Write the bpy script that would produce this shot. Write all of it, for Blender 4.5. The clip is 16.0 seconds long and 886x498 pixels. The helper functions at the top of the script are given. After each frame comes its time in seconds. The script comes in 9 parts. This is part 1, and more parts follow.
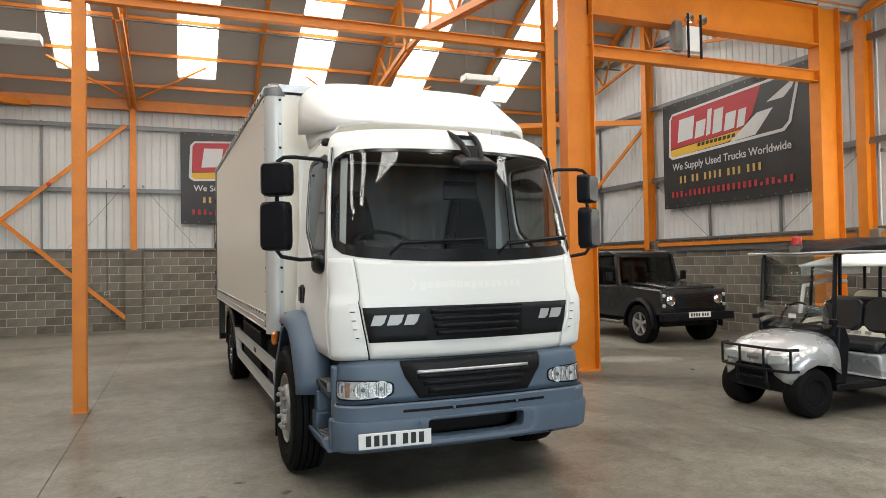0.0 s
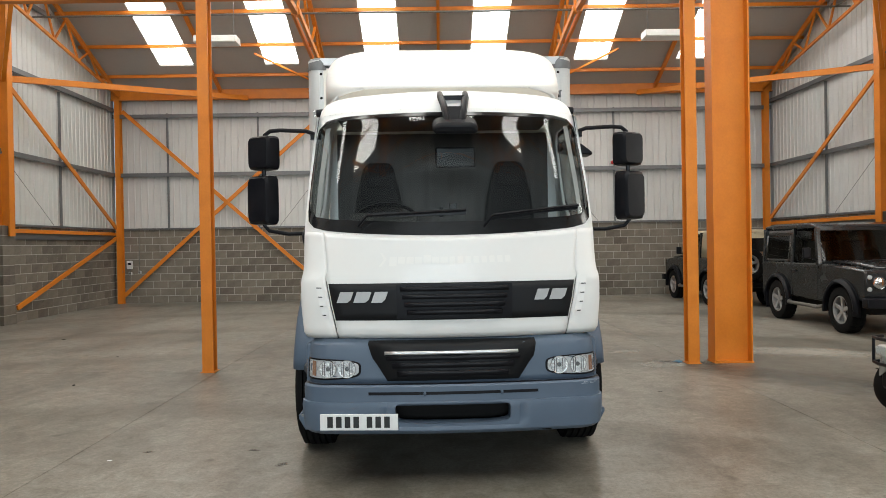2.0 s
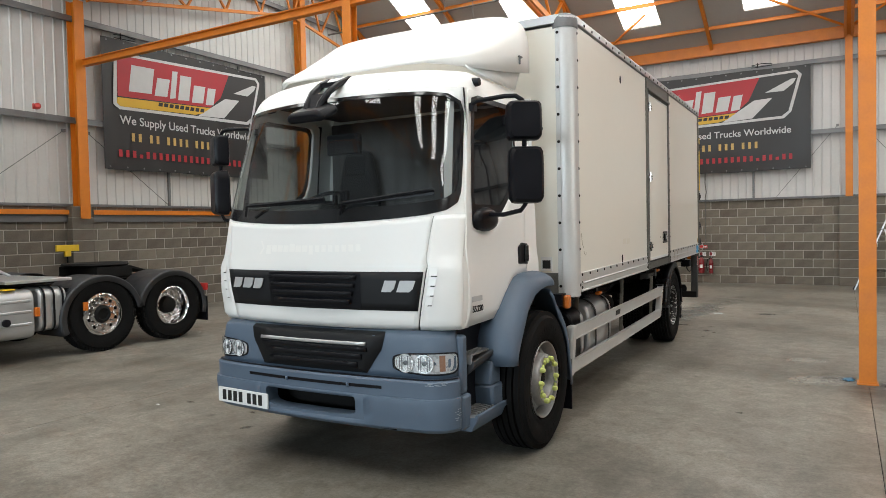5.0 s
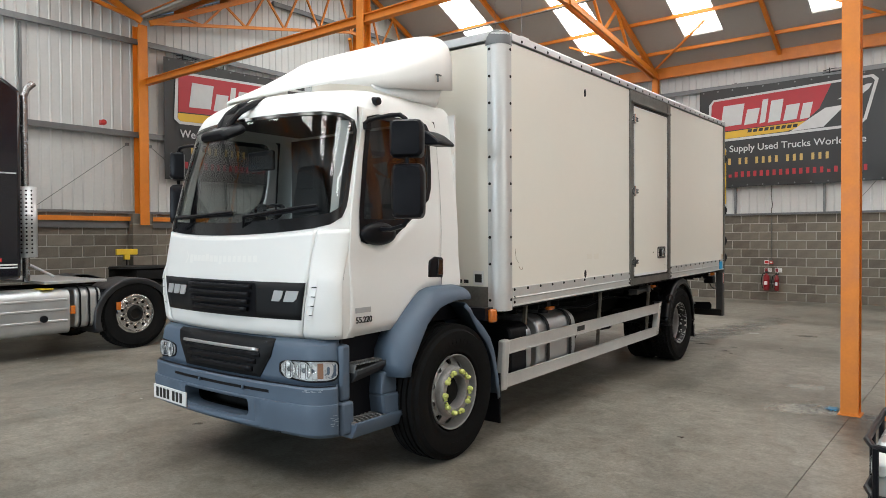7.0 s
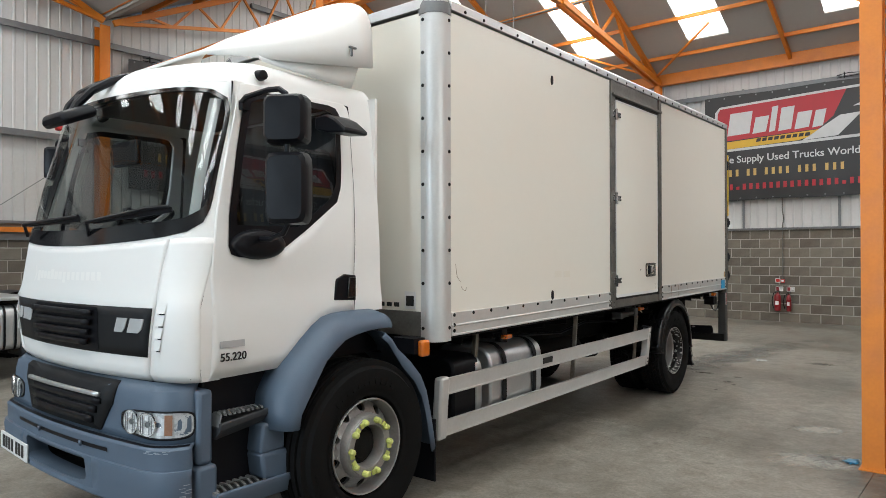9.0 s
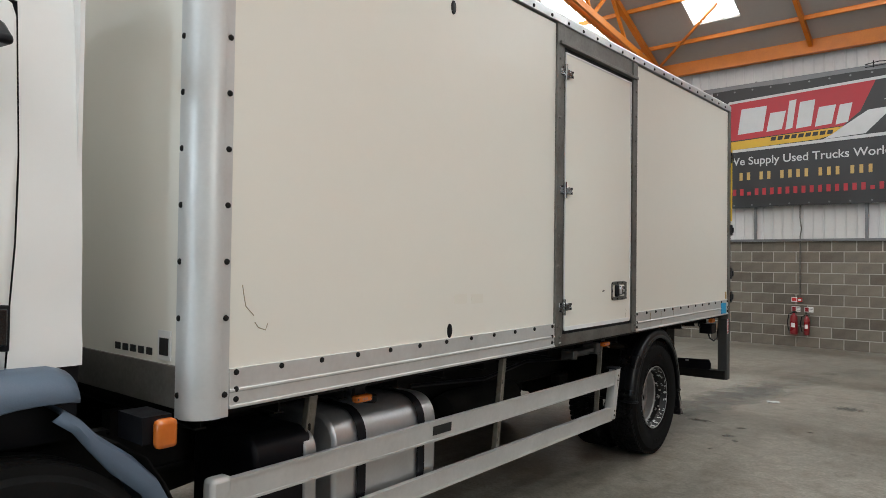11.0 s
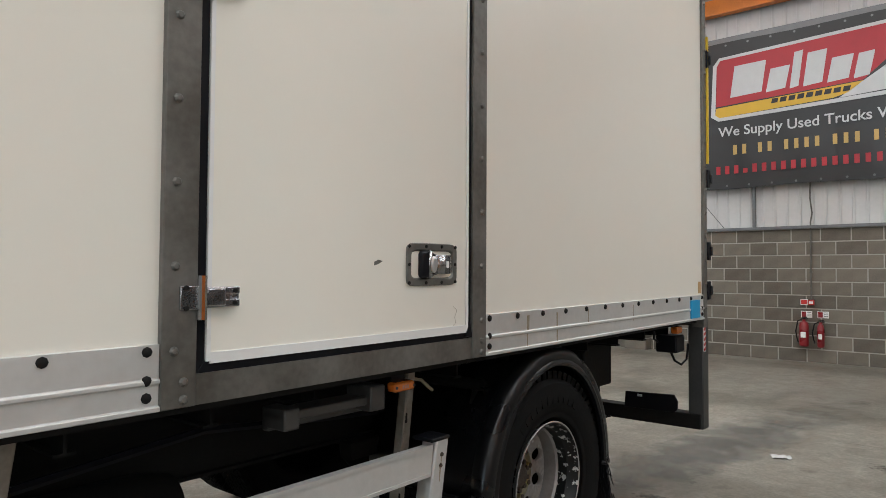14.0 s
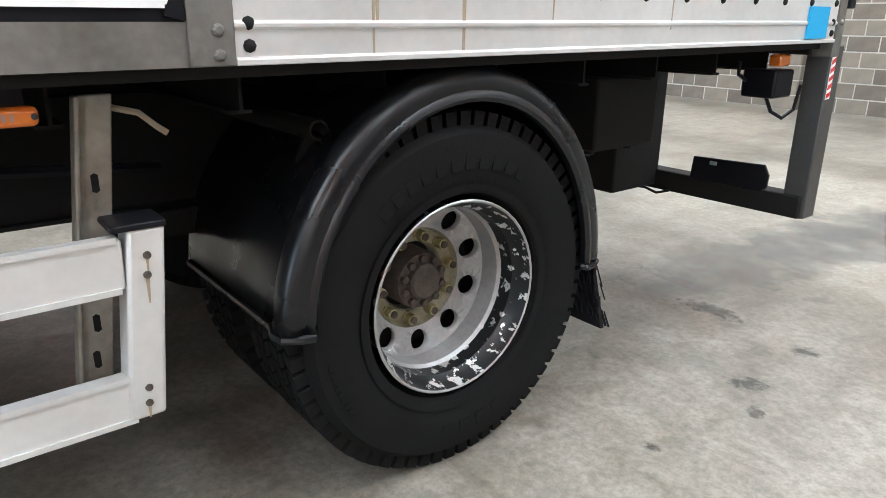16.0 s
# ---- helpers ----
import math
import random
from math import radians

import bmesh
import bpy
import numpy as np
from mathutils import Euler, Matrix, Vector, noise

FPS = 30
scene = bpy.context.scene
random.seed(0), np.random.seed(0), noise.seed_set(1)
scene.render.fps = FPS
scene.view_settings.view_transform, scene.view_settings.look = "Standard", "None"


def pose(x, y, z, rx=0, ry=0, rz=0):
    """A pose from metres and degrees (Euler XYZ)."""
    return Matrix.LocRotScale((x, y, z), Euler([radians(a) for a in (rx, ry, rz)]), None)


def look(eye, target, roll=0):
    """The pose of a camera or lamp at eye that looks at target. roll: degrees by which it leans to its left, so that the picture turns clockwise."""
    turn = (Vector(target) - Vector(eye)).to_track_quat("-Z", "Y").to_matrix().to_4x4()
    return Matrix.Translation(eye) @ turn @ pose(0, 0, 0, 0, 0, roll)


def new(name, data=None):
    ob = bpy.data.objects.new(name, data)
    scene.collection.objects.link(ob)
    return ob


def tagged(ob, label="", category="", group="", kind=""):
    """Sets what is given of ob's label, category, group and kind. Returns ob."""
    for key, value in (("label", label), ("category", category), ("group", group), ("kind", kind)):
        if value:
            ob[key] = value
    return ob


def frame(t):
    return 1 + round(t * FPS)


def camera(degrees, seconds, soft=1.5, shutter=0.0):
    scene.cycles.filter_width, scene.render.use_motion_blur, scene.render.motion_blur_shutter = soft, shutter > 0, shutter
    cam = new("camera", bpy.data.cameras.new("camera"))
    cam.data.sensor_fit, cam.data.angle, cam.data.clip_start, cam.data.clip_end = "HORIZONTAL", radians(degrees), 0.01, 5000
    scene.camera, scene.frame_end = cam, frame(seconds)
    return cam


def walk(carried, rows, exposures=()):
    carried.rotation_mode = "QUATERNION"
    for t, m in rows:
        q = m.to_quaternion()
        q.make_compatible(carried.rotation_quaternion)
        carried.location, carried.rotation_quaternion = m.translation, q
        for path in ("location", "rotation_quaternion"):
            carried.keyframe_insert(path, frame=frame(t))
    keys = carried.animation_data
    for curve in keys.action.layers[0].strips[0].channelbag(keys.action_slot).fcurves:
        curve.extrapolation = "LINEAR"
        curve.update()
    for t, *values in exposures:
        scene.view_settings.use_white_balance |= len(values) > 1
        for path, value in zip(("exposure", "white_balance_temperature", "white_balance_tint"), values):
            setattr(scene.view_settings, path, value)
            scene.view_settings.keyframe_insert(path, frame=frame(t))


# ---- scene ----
cam = camera(65.79, 16.0, 0.8)
PATH = [
    (0, (0.329, 0.278, 1.699), (1.0476, 2.1434, 1.7445), -0.94),
    (0.5, (0.750, 0.236, 1.680), (1.3003, 2.1589, 1.7085), -0.98),
    (1, (1.211, 0.272, 1.682), (1.6207, 2.2300, 1.6907), -0.99),
    (1.5, (1.735, 0.247, 1.685), (1.9706, 2.2334, 1.6865), -1.02),
    (2, (2.271, 0.353, 1.658), (2.2906, 2.3527, 1.6440), -0.96),
    (2.5, (2.847, 0.436, 1.656), (2.6912, 2.4294, 1.6333), -0.95),
    (3, (3.405, 0.567, 1.638), (3.0558, 2.5358, 1.6059), -0.95),
    (3.5, (3.950, 0.784, 1.639), (3.4056, 2.7078, 1.5891), -0.93),
    (3.7, (4.173, 0.861, 1.658), (3.5533, 2.7611, 1.5996), -0.74),
    (5.8, (6.205, 1.810, 1.691), (5.0454, 3.4389, 1.6340), -0.86),
    (6, (6.370, 1.910, 1.701), (5.1837, 3.5192, 1.6412), -0.54),
    (6.5, (6.643, 2.068, 1.696), (5.4110, 3.6428, 1.6462), -0.65),
    (7, (6.756, 2.110, 1.695), (5.5006, 3.6669, 1.6620), -0.33),
    (7.5, (6.771, 2.165, 1.684), (5.4995, 3.7093, 1.6664), -0.06),
    (8, (6.714, 2.419, 1.673), (5.4337, 3.9558, 1.6647), -0.07),
    (8.5, (6.594, 2.841, 1.677), (5.3137, 4.3778, 1.6772), -0.03),
    (9, (6.541, 3.350, 1.673), (5.2589, 4.8848, 1.6869), -0.11),
    (9.5, (6.360, 3.867, 1.663), (5.0763, 5.4007, 1.6729), 0.15),
    (10, (6.226, 4.373, 1.664), (4.9241, 5.8917, 1.6707), 0.44),
    (10.2, (6.190, 4.589, 1.708), (4.8821, 6.1015, 1.7166), 0.64),
    (12.5, (5.634, 7.084, 1.672), (4.3171, 8.5860, 1.7774), 0.25),
    (13, (5.500, 7.601, 1.591), (4.1812, 9.1001, 1.7066), -0.05),
    (13.5, (5.310, 8.167, 1.552), (3.9845, 9.6619, 1.6434), 0.38),
    (14, (5.109, 8.727, 1.469), (3.7938, 10.2323, 1.5375), 0.32),
    (14.5, (4.887, 9.234, 1.349), (3.5699, 10.7386, 1.3379), 0.33),
    (15, (4.782, 9.637, 1.261), (3.4624, 11.1118, 0.9707), 0.68),
    (15.5, (4.769, 10.002, 1.240), (3.4166, 11.3827, 0.7235), 0.77),
    (16, (4.762, 10.351, 1.227), (3.2438, 11.4930, 0.6012), 0.69),
]
walk(cam, [(t, look(eye, target, roll)) for t, eye, target, roll in PATH],
     exposures=[(0, 0.0, 6500, 5), (3.5, -0.04, 6350, 5), (5.8, 0.05, 6220, 5), (7, 0.06, 6150, 5), (9.5, 0.08, 6000, 4), (12.5, -0.20, 5980, 4), (13.5, -0.11, 6040, 5), (14, 0.04, 5980, 5), (14.5, 0.22, 5830, 3), (15, 0.47, 5700, 2), (15.5, 1.02, 5630, 3), (16, 1.46, 5600, 4)])

# ---------------- light ----------------
world = bpy.data.worlds.new("sky_world")
scene.world = world
world.use_nodes = True
_sky = world.node_tree.nodes.new("ShaderNodeTexSky")
_sky.sky_type = 'NISHITA'
_sky.sun_disc = False
_sky.sun_elevation, _sky.sun_rotation = radians(48), radians(150)
world.node_tree.links.new(_sky.outputs[0], world.node_tree.nodes["Background"].inputs[0])
world.node_tree.nodes["Background"].inputs[1].default_value = 0.12
_sun = bpy.data.lights.new("sun", 'SUN')
_sun.energy, _sun.angle, _sun.color = 1.0, radians(12), (1.0, 0.96, 0.9)
new("sun", _sun).matrix_world = look((10, -20, 30), (2, 10, 0))

ROOFLIGHT, DOOR_W, SIDE_W = 8.7, 1350.0, 140.0

# hall plan: metres
XL, XR = -7.55, 12.65          # inner faces of the side walls
YB, YF = 21.46, -14.42         # inner faces of the rear and front walls
HALF, RISE, EAVE = 5.96, 0.466, 6.42
RIDGES = (15.5, 3.58, -8.34)
VALLEYS = (9.54, -2.38)
BAYS = (-7.35, -0.86, 5.62, 12.45)
BLOCK_TOP = 2.25


def roof_z(y):
    return EAVE + RISE * max(HALF - abs(y - r) for r in RIDGES)


# ---------------- materials ----------------
def mat(name, c1, c2=None, rough=0.5, metal=0.0, scale=6.0, fine=60.0, bump=0.0, spec=0.5, coat=0.0, rvar=0.08, rand=0.0, contrast=1.0):
    """Two-scale procedural surface: broad colour drift, fine grain, roughness change and bump."""
    m = bpy.data.materials.new(name)
    m.use_nodes = True
    nt = m.node_tree
    b = nt.nodes["Principled BSDF"]
    c2 = c2 or tuple(v * 0.86 for v in c1)
    tc = nt.nodes.new("ShaderNodeTexCoord")
    n1 = nt.nodes.new("ShaderNodeTexNoise")
    n1.inputs["Scale"].default_value, n1.inputs["Detail"].default_value = scale, 6
    n2 = nt.nodes.new("ShaderNodeTexNoise")
    n2.inputs["Scale"].default_value, n2.inputs["Detail"].default_value = fine, 4
    for n in (n1, n2):
        nt.links.new(tc.outputs["Object"], n.inputs["Vector"])
    mix = nt.nodes.new("ShaderNodeMath")
    mix.operation = 'MULTIPLY_ADD'
    mix.inputs[1].default_value, mix.inputs[2].default_value = 0.3, 0.0
    nt.links.new(n2.outputs[0], mix.inputs[0])
    add = nt.nodes.new("ShaderNodeMath")
    add.operation = 'MULTIPLY_ADD'
    add.inputs[1].default_value = 0.7
    nt.links.new(n1.outputs[0], add.inputs[0])
    nt.links.new(mix.outputs[0], add.inputs[2])
    src = add
    if rand:
        oi = nt.nodes.new("ShaderNodeObjectInfo")
        r = nt.nodes.new("ShaderNodeMath")
        r.operation = 'MULTIPLY_ADD'
        r.inputs[1].default_value = rand
        nt.links.new(oi.outputs["Random"], r.inputs[0])
        nt.links.new(add.outputs[0], r.inputs[2])
        r2 = nt.nodes.new("ShaderNodeMath")
        r2.operation = 'SUBTRACT'
        r2.inputs[1].default_value = rand / 2
        nt.links.new(r.outputs[0], r2.inputs[0])
        src = r2
    ramp = nt.nodes.new("ShaderNodeValToRGB")
    w = 0.22 / contrast
    ramp.color_ramp.elements[0].position, ramp.color_ramp.elements[1].position = 0.5 - w, 0.5 + w
    ramp.color_ramp.elements[0].color, ramp.color_ramp.elements[1].color = (*c2, 1), (*c1, 1)
    nt.links.new(src.outputs[0], ramp.inputs[0])
    nt.links.new(ramp.outputs[0], b.inputs["Base Color"])
    rr = nt.nodes.new("ShaderNodeMapRange")
    rr.inputs["To Min"].default_value, rr.inputs["To Max"].default_value = max(0.02, rough - rvar), min(1, rough + rvar)
    rr.inputs["From Min"].default_value, rr.inputs["From Max"].default_value = 0.3, 0.7
    nt.links.new(n1.outputs[0], rr.inputs["Value"])
    nt.links.new(rr.outputs[0], b.inputs["Roughness"])
    b.inputs["Metallic"].default_value = metal
    b.inputs["Specular IOR Level"].default_value = spec
    if coat:
        b.inputs["Coat Weight"].default_value, b.inputs["Coat Roughness"].default_value = coat, 0.08
    if bump:
        bp = nt.nodes.new("ShaderNodeBump")
        bp.inputs["Strength"].default_value, bp.inputs["Distance"].default_value = bump, 0.01
        nt.links.new(n2.outputs[0], bp.inputs["Height"])
        nt.links.new(bp.outputs[0], b.inputs["Normal"])
    return m


def glass(name, tint, rough=0.0, gloss=1.0):
    """A thin pane: straight view through a tint, and mirror gloss by Fresnel."""
    m = bpy.data.materials.new(name)
    m.use_nodes = True
    nt = m.node_tree
    nt.nodes.remove(nt.nodes["Principled BSDF"])
    tr = nt.nodes.new("ShaderNodeBsdfTransparent")
    tr.inputs[0].default_value = (*tint, 1)
    gl = nt.nodes.new("ShaderNodeBsdfGlossy")
    gl.inputs["Roughness"].default_value = rough
    lw = nt.nodes.new("ShaderNodeLayerWeight")
    lw.inputs[0].default_value = 0.5
    pw = nt.nodes.new("ShaderNodeMath")
    pw.operation = 'POWER'
    pw.inputs[1].default_value = 5.0
    nt.links.new(lw.outputs["Facing"], pw.inputs[0])
    mu = nt.nodes.new("ShaderNodeMath")
    mu.operation = 'MULTIPLY_ADD'
    mu.use_clamp = True
    mu.inputs[1].default_value, mu.inputs[2].default_value = 0.95 * min(gloss, 1.0), 0.045 * gloss
    nt.links.new(pw.outputs[0], mu.inputs[0])
    mx = nt.nodes.new("ShaderNodeMixShader")
    nt.links.new(mu.outputs[0], mx.inputs[0])
    nt.links.new(tr.outputs[0], mx.inputs[1])
    nt.links.new(gl.outputs[0], mx.inputs[2])
    nt.links.new(mx.outputs[0], nt.nodes["Material Output"].inputs[0])
    return m


def concrete_floor():
    m = mat("floor_concrete", (0.345, 0.322, 0.282), (0.20, 0.186, 0.16), rough=0.40, scale=0.35, fine=9, rvar=0.10, spec=0.4)
    nt = m.node_tree
    b = nt.nodes["Principled BSDF"]
    tc = nt.nodes["Texture Coordinate"]
    base = b.inputs["Base Color"].links[0].from_socket
    # dark oily blotches and tyre scuffs
    n = nt.nodes.new("ShaderNodeTexNoise")
    n.inputs["Scale"].default_value, n.inputs["Detail"].default_value, n.inputs["Roughness"].default_value = 1.3, 8, 0.62
    mp = nt.nodes.new("ShaderNodeMapping")
    mp.inputs["Scale"].default_value = (1.0, 0.45, 1.0)
    mp.inputs["Rotation"].default_value = (0, 0, 0.5)
    nt.links.new(tc.outputs["Object"], mp.inputs[0])
    nt.links.new(mp.outputs[0], n.inputs["Vector"])
    rp = nt.nodes.new("ShaderNodeValToRGB")
    rp.color_ramp.elements[0].position, rp.color_ramp.elements[1].position = 0.32, 0.52
    rp.color_ramp.elements[0].color = (0.5, 0.49, 0.47, 1)
    rp.color_ramp.elements[1].color = (1, 1, 1, 1)
    nt.links.new(n.outputs[0], rp.inputs[0])
    v = nt.nodes.new("ShaderNodeTexVoronoi")
    v.inputs["Scale"].default_value = 1.9
    nd = nt.nodes.new("ShaderNodeTexNoise")
    nd.inputs["Scale"].default_value, nd.inputs["Detail"].default_value = 7, 5
    nt.links.new(tc.outputs["Object"], nd.inputs["Vector"])
    mv = nt.nodes.new("ShaderNodeVectorMath")
    mv.operation = 'MULTIPLY_ADD'
    mv.inputs[1].default_value = (0.22, 0.22, 0)
    nt.links.new(nd.outputs["Color"], mv.inputs[0])
    nt.links.new(tc.outputs["Object"], mv.inputs[2])
    nt.links.new(mv.outputs[0], v.inputs["Vector"])
    rs = nt.nodes.new("ShaderNodeValToRGB")
    rs.color_ramp.elements[0].position, rs.color_ramp.elements[1].position = 0.03, 0.11
    rs.color_ramp.elements[0].color = (0.5, 0.48, 0.45, 1)
    rs.color_ramp.elements[1].color = (1, 1, 1, 1)
    nt.links.new(v.outputs["Distance"], rs.inputs[0])
    x1 = nt.nodes.new("ShaderNodeMix")
    x1.data_type, x1.blend_type = 'RGBA', 'MULTIPLY'
    x1.inputs[0].default_value = 0.8
    nt.links.new(base, x1.inputs[6])
    nt.links.new(rp.outputs[0], x1.inputs[7])
    x2 = nt.nodes.new("ShaderNodeMix")
    x2.data_type, x2.blend_type = 'RGBA', 'MULTIPLY'
    x2.inputs[0].default_value = 0.8
    nt.links.new(x1.outputs[2], x2.inputs[6])
    nt.links.new(rs.outputs[0], x2.inputs[7])
    # fine dust and grit
    ng = nt.nodes.new("ShaderNodeTexNoise")
    ng.inputs["Scale"].default_value, ng.inputs["Detail"].default_value, ng.inputs["Roughness"].default_value = 5.0, 14, 0.75
    ng.inputs["Distortion"].default_value = 0.6
    nt.links.new(tc.outputs["Object"], ng.inputs["Vector"])
    rg = nt.nodes.new("ShaderNodeValToRGB")
    rg.color_ramp.elements[0].position, rg.color_ramp.elements[1].position = 0.34, 0.62
    rg.color_ramp.elements[0].color = (0.54, 0.515, 0.475, 1)
    rg.color_ramp.elements[1].color = (1.0, 1.0, 1.0, 1)
    nt.links.new(ng.outputs[0], rg.inputs[0])
    # long curved tyre sweeps
    wv = nt.nodes.new("ShaderNodeTexWave")
    wv.wave_type, wv.rings_direction = 'RINGS', 'Z'
    wv.inputs["Scale"].default_value, wv.inputs["Distortion"].default_value, wv.inputs["Detail"].default_value, wv.inputs["Detail Scale"].default_value = 0.09, 5.0, 6, 0.5
    nt.links.new(tc.outputs["Object"], wv.inputs["Vector"])
    rw = nt.nodes.new("ShaderNodeValToRGB")
    rw.color_ramp.elements[0].position, rw.color_ramp.elements[1].position = 0.02, 0.16
    rw.color_ramp.elements[0].color = (0.74, 0.73, 0.71, 1)
    rw.color_ramp.elements[1].color = (1, 1, 1, 1)
    nt.links.new(wv.outputs["Fac"], rw.inputs[0])
    # speckle of grit at the scale of a thumb
    nf = nt.nodes.new("ShaderNodeTexNoise")
    nf.inputs["Scale"].default_value, nf.inputs["Detail"].default_value, nf.inputs["Roughness"].default_value = 32.0, 6, 0.8
    nt.links.new(tc.outputs["Object"], nf.inputs["Vector"])
    rf = nt.nodes.new("ShaderNodeValToRGB")
    rf.color_ramp.elements[0].position, rf.color_ramp.elements[1].position = 0.30, 0.60
    rf.color_ramp.elements[0].color = (0.50, 0.485, 0.455, 1)
    rf.color_ramp.elements[1].color = (1.06, 1.055, 1.04, 1)
    nt.links.new(nf.outputs[0], rf.inputs[0])
    out = x2.outputs[2]
    for node in (rg, rw, rf):
        mx = nt.nodes.new("ShaderNodeMix")
        mx.data_type, mx.blend_type = 'RGBA', 'MULTIPLY'
        mx.inputs[0].default_value = 0.9
        nt.links.new(out, mx.inputs[6])
        nt.links.new(node.outputs[0], mx.inputs[7])
        out = mx.outputs[2]
    nt.links.new(out, b.inputs["Base Color"])
    return m


def patch(name, colour, strength, grain, edge=(0.05, 0.42), stretch=(1, 1, 1)):
    """Uneven see-through film whose edge fades out in a ragged way."""
    m = mat(name, colour, rough=0.5, scale=3, fine=30)
    nt = m.node_tree
    b = nt.nodes["Principled BSDF"]
    tc = nt.nodes["Texture Coordinate"]
    ln = nt.nodes.new("ShaderNodeVectorMath")
    ln.operation = 'LENGTH'
    nt.links.new(tc.outputs["Object"], ln.inputs[0])
    geo = nt.nodes.new("ShaderNodeNewGeometry")
    mp = nt.nodes.new("ShaderNodeMapping")
    mp.inputs["Scale"].default_value = stretch
    nt.links.new(geo.outputs["Position"], mp.inputs[0])
    n = nt.nodes.new("ShaderNodeTexNoise")
    n.inputs["Scale"].default_value, n.inputs["Detail"].default_value, n.inputs["Roughness"].default_value = grain, 8, 0.65
    nt.links.new(mp.outputs[0], n.inputs["Vector"])
    f = nt.nodes.new("ShaderNodeMath")
    f.operation = 'MULTIPLY_ADD'
    f.inputs[1].default_value = -0.5
    nt.links.new(ln.outputs["Value"], f.inputs[0])
    nt.links.new(n.outputs[0], f.inputs[2])
    r = nt.nodes.new("ShaderNodeMapRange")
    r.inputs["From Min"].default_value, r.inputs["From Max"].default_value = edge
    r.inputs["To Min"].default_value, r.inputs["To Max"].default_value = 0.0, strength
    nt.links.new(f.outputs[0], r.inputs["Value"])
    nt.links.new(r.outputs[0], b.inputs["Alpha"])
    return m


M_OIL = patch("oil_stain", (0.05, 0.045, 0.04), 0.6, 22, (0.15, 0.36))
M_DUST = patch("pale_dust", (0.40, 0.37, 0.32), 0.6, 10, (0.1, 0.35))
M_SKID = patch("rubber_skid", (0.075, 0.068, 0.06), 0.55, 3.0, (-0.05, 0.45))
M_FLOOR = concrete_floor()
M_ORANGE = mat("orange_steel_paint", (0.66, 0.208, 0.011), (0.52, 0.152, 0.008), rough=0.45, scale=4, fine=40, bump=0.02)
M_BLOCK = mat("concrete_block", (0.205, 0.180, 0.146), (0.092, 0.079, 0.063), rough=0.9, scale=3, fine=70, bump=0.35, rand=0.32)
M_MORTAR = mat("mortar", (0.41, 0.39, 0.35), (0.31, 0.297, 0.265), rough=0.95, scale=4, fine=90, bump=0.2)
M_CLAD = mat("white_steel_cladding", (0.575, 0.57, 0.557), (0.485, 0.481, 0.47), rough=0.45, scale=1.2, fine=18)
M_RAIL = mat("galvanised_rail", (0.20, 0.203, 0.205), (0.14, 0.143, 0.147), rough=0.5, metal=0.6, scale=5, fine=50)
M_LINER = mat("roof_liner_board", (0.40, 0.385, 0.36), (0.36, 0.345, 0.32), rough=0.7, scale=0.8, fine=12)
M_WHITE = mat("white_cab_paint", (0.845, 0.842, 0.825), (0.825, 0.82, 0.80), rough=0.45, scale=2, fine=30, coat=0.12, rvar=0.01)
M_CREAM = mat("cream_grp_panel", (0.82, 0.795, 0.72), (0.80, 0.773, 0.695), rough=0.3, scale=0.6, fine=12, rvar=0.0)
M_ALU = mat("anodised_aluminium", (0.62, 0.63, 0.64), (0.52, 0.53, 0.54), rough=0.36, metal=0.75, scale=4, fine=60)
M_DIRTYALU = mat("weathered_aluminium", (0.20, 0.192, 0.175), (0.10, 0.094, 0.083), rough=0.5, metal=0.5, scale=5, fine=45, contrast=1.3)
M_GREYP = mat("grey_bumper_plastic", (0.098, 0.134, 0.187), (0.078, 0.109, 0.155), rough=0.5, scale=5, fine=160, bump=0.06)
M_BLACKP = mat("black_plastic", (0.0095, 0.0095, 0.012), (0.006, 0.006, 0.008), rough=0.38, scale=8, fine=120, bump=0.05, spec=0.17)
M_BLACKG = mat("gloss_black", (0.012, 0.012, 0.013), (0.009, 0.009, 0.01), rough=0.16, scale=4, fine=40, coat=0.3)
M_TYRE = mat("tyre_rubber", (0.011, 0.0105, 0.0105), (0.006, 0.006, 0.006), rough=0.75, scale=7, fine=80, bump=0.12, spec=0.09)
M_CHASSIS = mat("dirty_black_chassis", (0.014, 0.0125, 0.0115), (0.006, 0.006, 0.006), rough=0.8, scale=5, fine=50, bump=0.15, spec=0.2)
M_RIMSTEEL = mat("silver_wheel_paint", (0.40, 0.395, 0.388), (0.27, 0.265, 0.258), rough=0.4, metal=0.4, scale=9, fine=60, contrast=1.3)
M_CHROME = mat("chrome", (0.75, 0.75, 0.76), (0.66, 0.66, 0.67), rough=0.1, metal=1.0, scale=6, fine=60, rvar=0.04)
M_NUTYEL = mat("yellow_nut_indicator", (0.62, 0.66, 0.20), (0.52, 0.55, 0.15), rough=0.4)
M_GREYSTEEL = mat("dull_grey_steel", (0.085, 0.083, 0.08), (0.05, 0.049, 0.047), rough=0.55, metal=0.4, scale=6, fine=50)
M_KICK = mat("white_coated_aluminium", (0.63, 0.625, 0.61), (0.52, 0.515, 0.50), rough=0.38, metal=0.3, scale=5, fine=40)
M_HANGER = mat("dirty_galvanised_steel", (0.36, 0.335, 0.29), (0.15, 0.13, 0.10), rough=0.6, metal=0.3, scale=6, fine=40, contrast=1.3)
M_DISCOLD = mat("yellowed_wheel_paint", (0.36, 0.335, 0.24), (0.19, 0.17, 0.11), rough=0.5, metal=0.2, scale=14, fine=70, contrast=1.3)
